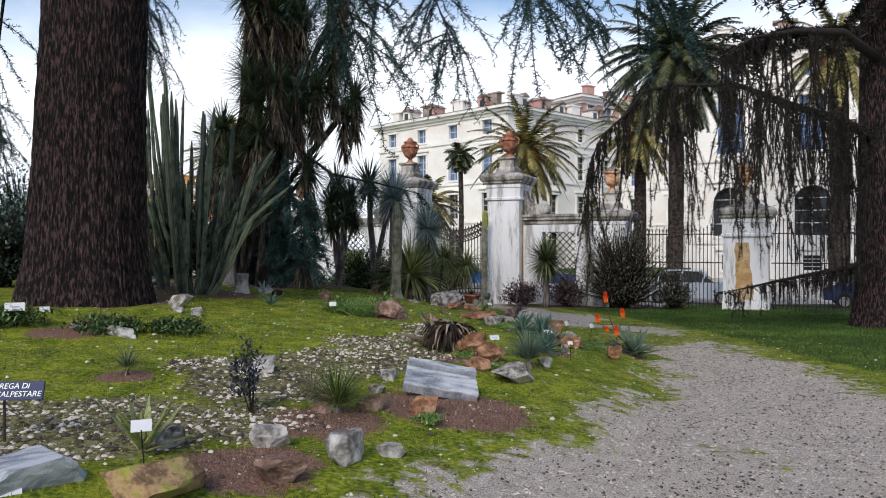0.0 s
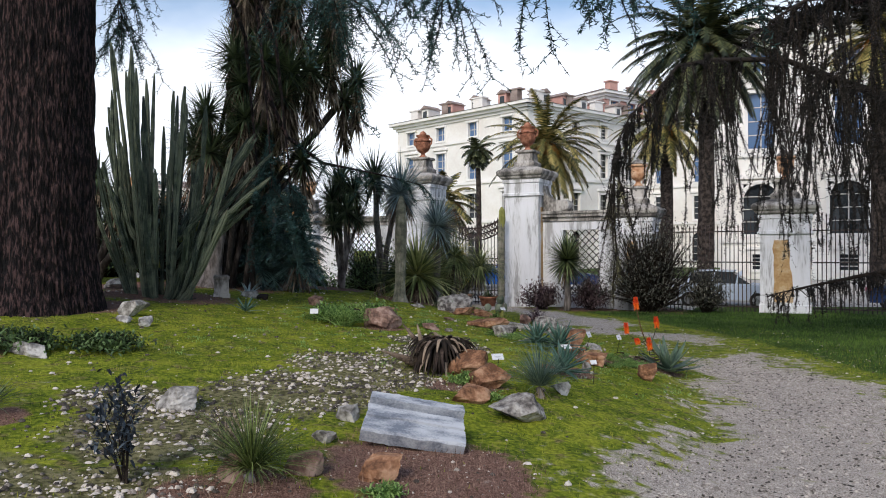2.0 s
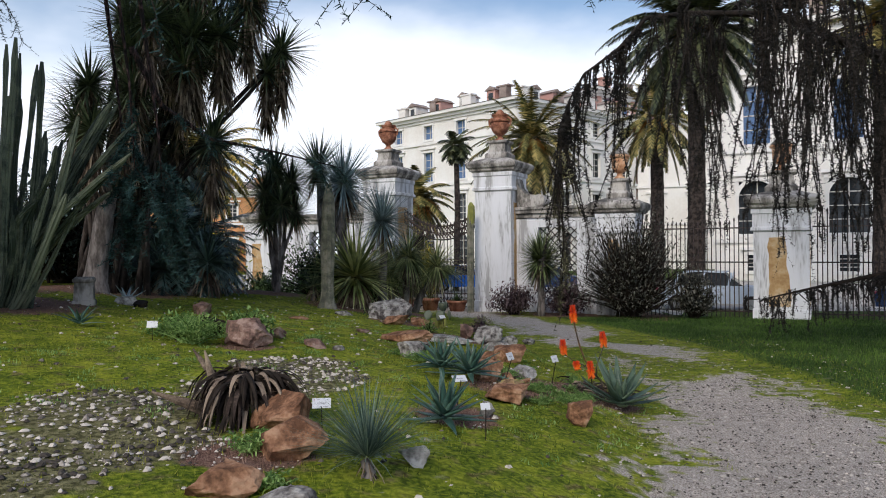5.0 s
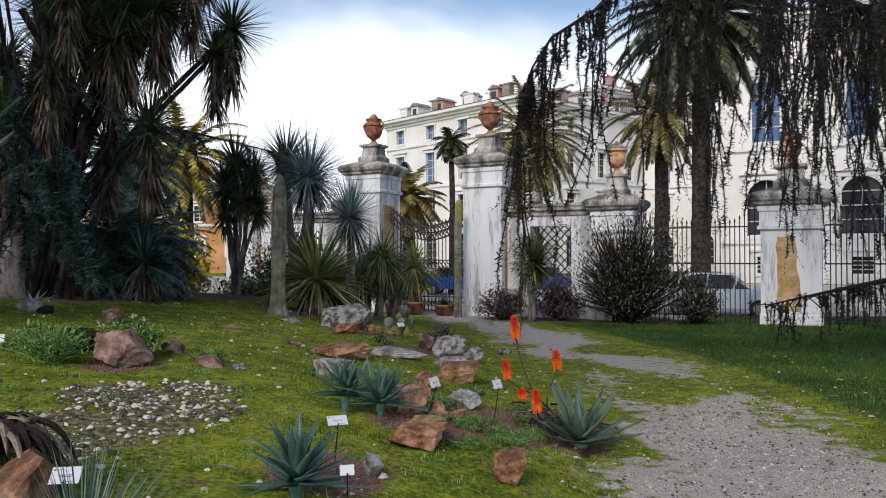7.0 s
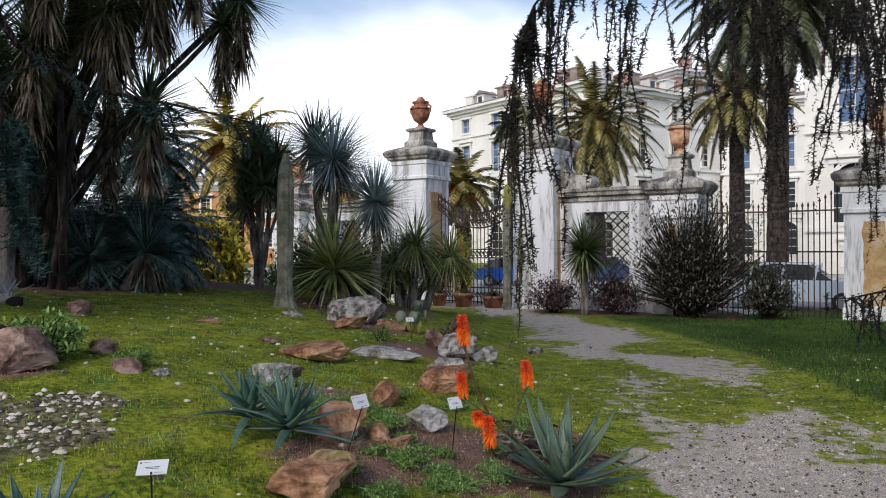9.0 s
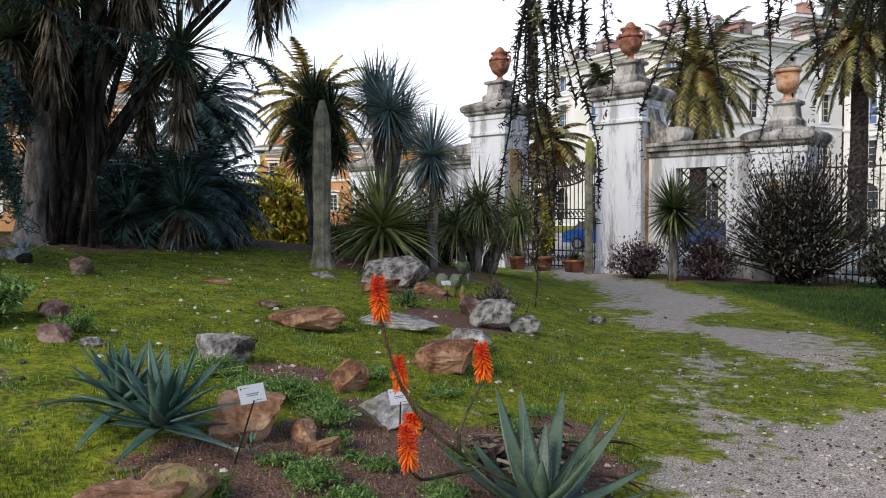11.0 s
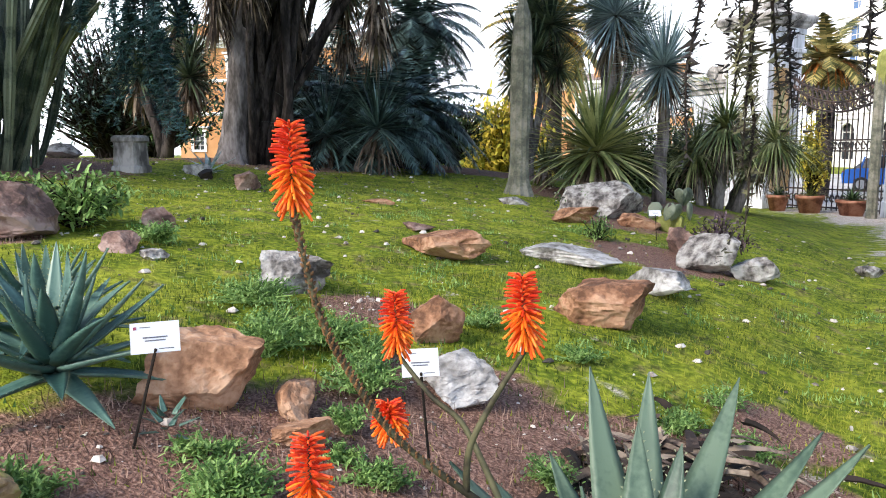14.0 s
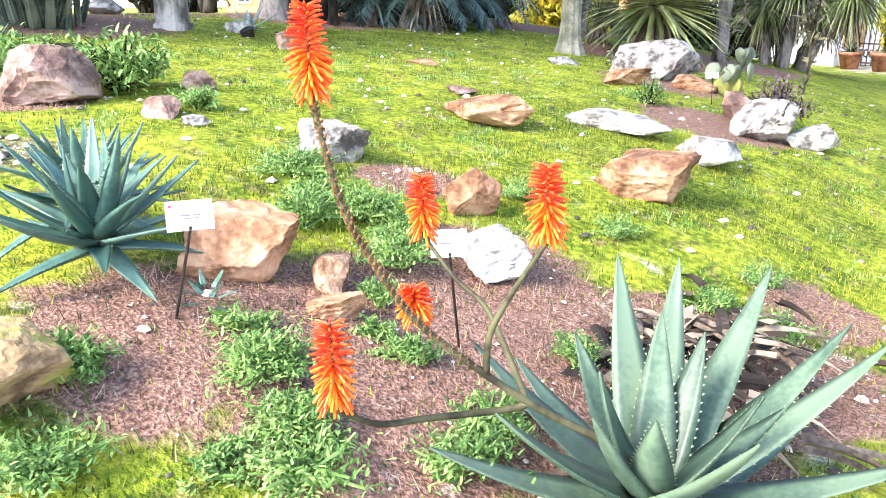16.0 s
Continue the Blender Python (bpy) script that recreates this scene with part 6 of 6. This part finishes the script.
def plant_label(foot, top, face, text="white plant label with dark print on a thin stake", back=25, w=0.118, h=0.08, printed=True):
    """A printed plate on a stake; face: the heading its front looks to."""
    f, e = Vector(foot), Vector(top)
    t = thing("plant_label", foot, text, "label", "plant labels in the beds")
    g = Geo()
    g.tube([(0, 0, -0.03), tuple(e - f)], [0.004, 0.004], 6)
    part("stake", g, M_TWIG, t)
    g = Geo()
    g.box((0, 0, h / 2), (w, 0.003, h))
    pl = part("plate", g, M_LABEL, t)
    pl.matrix_local = Matrix.Translation(e - f) @ pose(0, 0, -0.01, 0, 0, face + 90) @ pose(0, 0, 0, -back, 0, 0)
    if printed:
        for m, items in ((M_INK, ((0.0, 0.5, 0.5, 0.045), (0.0, 0.4, 0.42, 0.04), (0.22, 0.12, 0.3, 0.03), (-0.2, 0.84, 0.22, 0.025))), (M_INKR, ((-0.4, 0.82, 0.07, 0.1),))):
            for bx, bz, bw, bh in items:
                g = Geo()
                bar(g, bx * w, bz * h, bw * w, bh * h)
                p = part("print", g, m, pl)
                p.location = (0, -0.0022, 0)
    return t


plant_label((1.95, 12.02, level(1.95, 12.02)), (2.045, 12.05, 0.255), -33)
plant_label((2.5, 12.6, level(2.5, 12.6)), (2.545, 12.5, 0.165), -45, w=0.1, h=0.075)
plant_label((1.2, 18.2, level(1.2, 18.2)), (1.18, 18.2, 0.12), -60, back=50)
plant_label((0.65, 9.35, level(0.65, 9.35)), (0.66, 9.27, 0.36), -80, back=50)
plant_label((-1.92, 12.75, level(-1.92, 12.75)), (-1.91, 12.71, 0.52), -80, printed=False)
plant_label((1.5, 10.7, level(1.5, 10.7)), (1.54, 10.62, 0.29), -70, back=60)
plant_label((-1.8, 4.42, level(-1.8, 4.42)), (-1.8, 4.37, 0.42), -70, back=40, printed=False)
plant_label((-5.36, 9.15, level(-5.36, 9.15)), (-5.33, 9.12, 0.74), -60, back=35, w=0.22, h=0.12)
plant_label((-5.14, 9.45, level(-5.14, 9.45)), (-5.12, 9.42, 0.7), -60, back=35)
plant_label((-2.28, 3.75, level(-2.28, 3.75)), (-2.25, 3.8, 0.22), -60, back=35)
plant_label((1.72, 9.9, level(1.72, 9.9)), (1.72, 9.88, 0.22), -75, back=30, w=0.07, h=0.05, printed=False)

t = thing("notice_sign", (-2.86, 4.78, level(-2.86, 4.78)), "dark blue enamel notice on a thin post asking not to tread", "sign")
g = Geo()
g.tube([(0, 0, -0.05), (0, 0, 0.3)], [0.009, 0.009], 8)
part("post", g, M_IRON, t)
g = Geo()
g.box((0, 0, 0), (0.5, 0.02, 0.12))
plate = part("plate", g, M_SIGN, t)
plate.matrix_local = pose(0, -0.01, 0.33, -20, 0, 6)
for text, z in (("SI PREGA DI", 0.012), ("NON CALPESTARE", -0.04)):
    fd = bpy.data.curves.new("lettering", "FONT")
    fd.body, fd.size, fd.align_x, fd.extrude, fd.shear = text, 0.05, "CENTER", 0.001, 0.15
    fd.materials.append(M_SIGNT)
    ft = new("lettering", fd)
    ft.parent = plate
    ft.matrix_local = pose(0.03, -0.0115, z, 90, 0, 0)

t = new("marble_slab")
t.matrix_world = pose(-0.01, 6.98, 0.25, 27, 11, 9)
tagged(t, "weathered grey marble slab with a moulded edge, tilted on the soil", "slab")
g = Geo()
prof = [(-0.2, -0.05), (-0.2, 0.035), (-0.185, 0.05), (-0.06, 0.05), (-0.056, 0.038), (-0.045, 0.038), (-0.04, 0.056), (0.01, 0.056), (0.016, 0.046), (0.07, 0.05), (0.075, 0.022), (0.098, 0.022), (0.103, 0.088), (0.165, 0.088), (0.17, 0.07), (0.19, 0.07), (0.19, -0.05)]
n, m = len(prof), 18
vs = []
for i in range(m + 1):
    x = -0.33 + 0.66 * i / m
    for yy, zz in prof:
        c = 0.006 * noise.noise((x * 9, yy * 9, zz * 20)) + (0.004 * noise.noise((x * 25, yy * 4, 3)) if abs(yy) > 0.16 else 0)
        vs.append((x + (0.012 * noise.noise((yy * 20, zz * 20, i)) if i in (0, m) else 0) - (0.05 * (0.2 - yy) / 0.4 if i == 0 else 0), yy + c, zz + c))
g.add(vs, [(i * n + j, i * n + (j + 1) % n, (i + 1) * n + (j + 1) % n, (i + 1) * n + j) for i in range(m) for j in range(n)] + [tuple(range(n))[::-1], tuple(m * n + j for j in range(n))])
part("block", g, M_MARBLE, t)
stone("grey_slab", -2.3, 4.05, 0.62, 0.22, 0.6, M_MARBLE, "large flat grey stone slab at the bed's edge", 601, 20, -8, 0.2, 0.5)
stone("stone", 1.62, 17.65, 0.25, 0.3, 0.22, B, "rough brown stump beside grey stones", 602)
stone("stone", -3.75, 16.55, 0.25, 0.14, 0.2, M_TWIG, "small black stone on the lawn", 603)

# stone pedestal
t = thing("stone_pedestal", (-4.4, 16.0, level(-4.4, 16.0)), "small weathered grey stone pedestal on the lawn", "pedestal", rz=20)
g = Geo()
g.squares([(0.16, -0.05), (0.16, 0.06), (0.14, 0.08), (0.13, 0.34), (0.15, 0.36), (0.15, 0.4), (0.12, 0.43)])
part("block", g, M_STUCCOD, t)


def pot(x, y, r, h, seed, leaf, label):
    t = thing("plant_pot", (x, y, BASE_Z), label, "pot", "pots at the gate")
    g = Geo()
    g.lathe((0, 0, 0), [(r * 0.7, 0), (r * 0.95, h * 0.8), (r * 1.05, h * 0.82), (r * 1.05, h), (r * 0.9, h), (r * 0.88, h * 0.9)], 20)
    part("bowl", g, M_TERRA, t, smooth=True)
    rr = random.Random(seed)
    g = rosette(60, 0.5, 0.05, 10, 85, 0.5, 3, rr, c=(0, 0, h * 0.9))
    tagged(part("foliage", g, leaf, t), kind="stuff")


pot(0.25, 33.2, 0.36, 0.5, 1, M_YGREEN, "terracotta pot with a green plant near the gate")
pot(1.3, 32.9, 0.38, 0.42, 2, M_GSHRUB, "low terracotta pot with a plant near the gate")
pot(-0.7, 33.9, 0.3, 0.45, 3, M_GSHRUB, "low terracotta pot with a plant near the gate")
shrub("potted_tree", 0.25, 33.25, 0.9, 2.2, 60, "slim yellow-green tree growing from a pot", M_YTREE, 41, 0.14, "tree", z=BASE_Z + 0.45)

# dead agave
t = thing("dead_agave", (0.08, 9.62, level(0.08, 9.62)), "collapsed dead agave with curling grey-brown leaves", "dead plant")
rr = random.Random(5)
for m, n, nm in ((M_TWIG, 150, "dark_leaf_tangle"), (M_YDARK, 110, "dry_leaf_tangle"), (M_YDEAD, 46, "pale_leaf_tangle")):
    g = Geo()
    for i in range(n):
        a = rr.uniform(0, 6.28)
        q = Vector((math.cos(a) * 0.24 * rr.random(), math.sin(a) * 0.16 * rr.random(), rr.uniform(0.14, 0.36)))
        g.blade(q, (math.cos(a), math.sin(a) * 0.8, rr.uniform(-0.3, 0.9)), rr.uniform(0.2, 0.42), 0.05, 2.9, 6, rr.uniform(-0.9, 0.9))
    tagged(part(nm, g, m, t), kind="stuff")
for p in (((-0.3, -0.05, 0.1), (-0.62, -0.1, 0.22)), ((-0.18, -0.1, 0.2), (-0.25, -0.12, 0.5)), ((-0.2, 0.1, 0.2), (-0.42, 0.12, 0.48))):
    g = Geo()
    g.tube([(0, 0, 0.15), p[0], p[1]], [0.06, 0.05, 0.006], 8)
    part("dead_leaf", g, M_YDEAD, t, "pale bleached leaf")

# heap of dry leaves behind the flowering aloe
t = thing("dry_leaf_heap", (2.98, 13.12, level(2.98, 13.12)), "heap of curled dry aloe leaves on the soil", "dead leaves")
for m, n, nm in ((M_YDARK, 90, "dark_leaf_tangle"), (M_YDEAD, 46, "pale_leaf_tangle"), (M_TWIG, 46, "brown_leaf_tangle")):
    g = Geo()
    for i in range(n):
        a = rr.uniform(0, 6.28)
        q = Vector((rr.gauss(0, 0.2), rr.gauss(0, 0.22), rr.uniform(0.01, 0.1)))
        g.blade(q, (math.cos(a), math.sin(a), rr.uniform(-0.1, 0.35)), rr.uniform(0.14, 0.34), 0.045, 0.7, 4, rr.uniform(-0.9, 0.9))
    tagged(part(nm, g, m, t), kind="stuff")

# prickly pear
t = thing("prickly_pear", (1.05, 19.0, level(1.05, 19.0)), "small pale green prickly pear between stones", "cactus")
for i in range(11):
    a, k = rr.uniform(0, 6.28), rr.random()
    g = Geo()
    g.lathe((0, 0, 0), [(0.01, 0), (0.06, 0.05), (0.085, 0.12), (0.07, 0.18), (0.01, 0.21)], 12)
    ob = part("pad", g, M_CACTUS if i % 3 else M_CACTUSY, t, smooth=True)
    ob.matrix_local = pose(math.cos(a) * 0.25 * k, math.sin(a) * 0.2 * k, 0.15 * (i % 3), rr.uniform(-25, 25), rr.uniform(-25, 25), rr.uniform(0, 180)) @ Matrix.Diagonal((1, 0.35, 1, 1))

# weeds in the near bed
for i, (x, y, w, h, n) in enumerate(((1.58, 12.8, 0.42, 0.14, 60), (2.02, 12.86, 0.36, 0.12, 50), (2.1, 12.14, 0.2, 0.08, 26), (2.63, 11.9, 0.34, 0.1, 50), (2.34, 12.42, 0.16, 0.06, 16), (2.84, 12.2, 0.34, 0.1, 40), (2.3, 11.5, 0.3, 0.1, 36), (2.5, 12.42, 0.14, 0.08, 14), (2.75, 12.85, 0.2, 0.08, 18), (1.45, 12.98, 0.4, 0.12, 44), (2.5, 11.76, 0.2, 0.06, 18), (2.92, 14.05, 0.3, 0.1, 24), (0.3, 9.0, 0.4, 0.12, 30), (0.55, 8.4, 0.3, 0.1, 22), (-0.3, 13.6, 0.4, 0.14, 30), (-1.5, 12.8, 0.9, 0.34, 80), (2.35, 13.9, 0.3, 0.1, 24), (-0.1, 5.9, 0.3, 0.08, 22), (1.05, 13.2, 0.5, 0.12, 70), (1.66, 13.06, 0.4, 0.14, 70), (1.86, 13.05, 0.3, 0.1, 40), (2.3, 12.05, 0.32, 0.12, 70), (2.5, 11.97, 0.26, 0.09, 50), (2.02, 11.72, 0.24, 0.1, 40), (2.2, 12.58, 0.18, 0.07, 24), (2.44, 12.4, 0.18, 0.06, 20), (2.78, 12.36, 0.26, 0.09, 40), (2.86, 13.6, 0.3, 0.09, 30), (0.86, 13.6, 0.5, 0.1, 50), (3.1, 13.7, 0.34, 0.1, 34), (1.85, 13.9, 0.3, 0.1, 34))):
    shrub("weed_clump", x, y, w, h, n, "clump of fresh green weeds on the soil", M_WEED, 60 + i, 0.017 if x > 1 else 0.03, "weed", group="weeds in the beds", stem=M_WEED, up=0.6)
aloe(1.97, 12.12, level(1.97, 12.12), spiral(12, 0.07, rr, 5, 60, -15, 5), "tiny blue-green rosette weed beside a label", M_ALOEDARK, 0.02, 0.004, 9, False, "rosette_weed")

# ---- ground cover ----
GX, GY = np.array(gx), np.array(gy)
GV = np.array([v[2] for v in g_verts]).reshape(len(gy), nx)
GG, GS, GP = (np.array(a).reshape(len(gy), nx) for a in (g_gravel, g_soil, g_peb))


def lookup(grid, x, y):
    i = np.clip(np.searchsorted(GX, x) - 1, 0, nx - 2)
    j = np.clip(np.searchsorted(GY, y) - 1, 0, len(gy) - 2)
    u, v = (x - GX[i]) / (GX[i + 1] - GX[i]), (y - GY[j]) / (GY[j + 1] - GY[j])
    return (grid[j, i] * (1 - u) + grid[j, i + 1] * u) * (1 - v) + (grid[j + 1, i] * (1 - u) + grid[j + 1, i + 1] * u) * v


rng = np.random.default_rng(3)


def spread(n, keep, x0=-7.0, x1=8.0, y0=2.2, y1=22.0):
    x, y = rng.uniform(x0, x1, n), rng.uniform(y0, y1, n)
    k = keep(x, y) > rng.random(n)
    return x[k], y[k], lookup(GV, x[k], y[k])


def blades(name, x, y, z, h, w, material, label, flat=0.5, kind="stuff"):
    n = len(x)
    a, b = rng.uniform(0, 6.28, n), rng.uniform(0, 6.28, n)
    hh = h * rng.uniform(0.5, 1.3, n)
    tilt = flat * rng.random(n)
    dx, dy = np.cos(a) * w, np.sin(a) * w
    tx, ty = np.cos(b) * hh * tilt, np.sin(b) * hh * tilt
    v = np.empty((n, 3, 3))
    v[:, 0] = np.stack([x - dx, y - dy, z - 0.004], 1)
    v[:, 1] = np.stack([x + dx, y + dy, z - 0.004], 1)
    v[:, 2] = np.stack([x + tx, y + ty, z + hh * np.sqrt(np.maximum(0.05, 1 - tilt * tilt))], 1)
    me = bpy.data.meshes.new(name)
    me.from_pydata(v.reshape(-1, 3).tolist(), [], np.arange(3 * n).reshape(-1, 3).tolist())
    me.materials.append(material)
    return tagged(new(name, me), label, "litter" if "litter" in name else "grass", kind=kind)


clumpy = np.vectorize(lambda a, b: 0.5 + 0.9 * noise.noise((a * 1.7, b * 1.7, 4)) + 0.5 * noise.noise((a * 5, b * 5, 8)))
x, y, z = spread(260000, lambda a, b: np.clip(1 - 1.1 * lookup(GG, a, b), 0, 1) * np.clip(1 - 0.9 * lookup(GS, a, b), 0, 1) * np.clip(1 - 0.4 * lookup(GP, a, b), 0, 1) * np.clip(clumpy(a, b), 0.05, 1) * 0.8)
blades("grass", x, y, z, 0.03, 0.004, M_GRASS, "short yellow-green moss and grass", 0.9)
x, y, z = spread(62000, lambda a, b: np.clip(1 - 1.5 * lookup(GG, a, b), 0, 1) * np.clip(1 - 0.9 * lookup(GS, a, b), 0, 1) * np.clip(clumpy(a, b), 0.05, 1) * 0.9, 0.6, 3.6, 11.3, 16.5)
blades("grass", x, y, z, 0.026, 0.0028, M_GRASS, "short yellow-green moss and grass near the stones", 0.9)
x, y, z = spread(120000, lambda a, b: np.clip(1 - 1.5 * lookup(GG, a, b), 0, 1) * np.clip(1 - lookup(GS, a, b), 0, 1) * np.clip(2.2 * clumpy(a * 1.6 + 7, b * 1.6) - 1.5, 0, 1), -3.0, 3.8, 9.5, 18.0)
blades("clover_tufts", x, y, z, 0.03, 0.0055, M_WEED, "small fresh green tufts between the moss", 0.95)
# longer blades, coloured dark as in the cedar's shade
GL = np.array(g_lush_shade).reshape(len(gy), nx)
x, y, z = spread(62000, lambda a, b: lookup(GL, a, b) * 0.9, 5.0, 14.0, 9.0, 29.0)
blades("shaded_lush_grass", x, y, z, 0.07, 0.007, M_LUSHSHADE, "longer richer grass under the weeping cedar, its shade put into the colour", 0.7)
x, y, z = spread(110000, lambda a, b: np.clip(lookup(GS, a, b), 0, 1) * 0.5, -1.5, 3.6, 3.5, 14.0)
blades("dry_litter", x, y, z + 0.004, 0.045, 0.002, M_MULCH, "dry needles and leaf litter on bare soil", 0.999)


def pebbles(name, x, y, z, lo, hi, material, label):
    base = np.array([(1, 0, 0), (0.35, 0.9, 0.1), (-0.8, 0.6, 0), (-0.85, -0.55, 0.1), (0.3, -0.95, 0), (0.5, 0.25, 0.75), (-0.45, 0.3, 0.85), (0.0, -0.45, 0.8), (0, 0, -0.6)])
    tri = [(0, 1, 5), (1, 6, 5), (1, 2, 6), (2, 3, 6), (3, 7, 6), (3, 4, 7), (4, 0, 7), (0, 5, 7), (5, 6, 7), (1, 0, 8), (2, 1, 8), (3, 2, 8), (4, 3, 8), (0, 4, 8)]
    n = len(x)
    s = lo + (hi - lo) * rng.random(n) ** 2.2
    a = rng.uniform(0, 6.28, n)
    v = base[None] * (1 + rng.normal(0, 0.13, (n, 9, 3))) * np.stack([s, s * rng.uniform(0.6, 1, n), s * rng.uniform(0.4, 0.8, n)], 1)[:, None, :]
    c, q = np.cos(a)[:, None], np.sin(a)[:, None]
    v = np.stack([v[..., 0] * c - v[..., 1] * q + x[:, None], v[..., 0] * q + v[..., 1] * c + y[:, None], v[..., 2] + (z + s * 0.15)[:, None]], 2)
    f = (np.array(tri)[None] + (np.arange(n) * 9)[:, None, None]).reshape(-1, 3)
    me = bpy.data.meshes.new(name)
    me.from_pydata(v.reshape(-1, 3).tolist(), [], f.tolist())
    me.materials.append(material)
    return tagged(new(name, me), label, "pebbles", kind="stuff")


x, y, z = spread(62000, lambda a, b: np.clip(lookup(GP, a, b) * 1.1 * np.clip(clumpy(a, b) + 0.2, 0, 1), 0, 1), -5, 1.5, 3, 18.5)
pebbles("pebble_bed", x, y, z, 0.007, 0.034, M_PEB, "loose pale pebbles scattered in the lawn")
x, y, z = spread(5200, lambda a, b: np.clip(1 - lookup(GG, a, b), 0, 1) * 0.6)
pebbles("scattered_pebbles", x, y, z, 0.008, 0.035, M_PEB, "single pale pebbles in the grass")
x, y, z = spread(64000, lambda a, b: np.clip(lookup(GG, a, b), 0, 1) ** 1.5 * 0.8, -1, 6.5, 3, 18)
pebbles("path_gravel", x, y, z, 0.004, 0.017, M_PEB, "small loose gravel on the path")
x, y, z = spread(16000, lambda a, b: np.clip(lookup(GS, a, b), 0, 1) * 0.6, -1.5, 3.6, 3.5, 14.0)
pebbles("soil_grit", x, y, z, 0.003, 0.012, M_PEB, "small grit on bare soil")
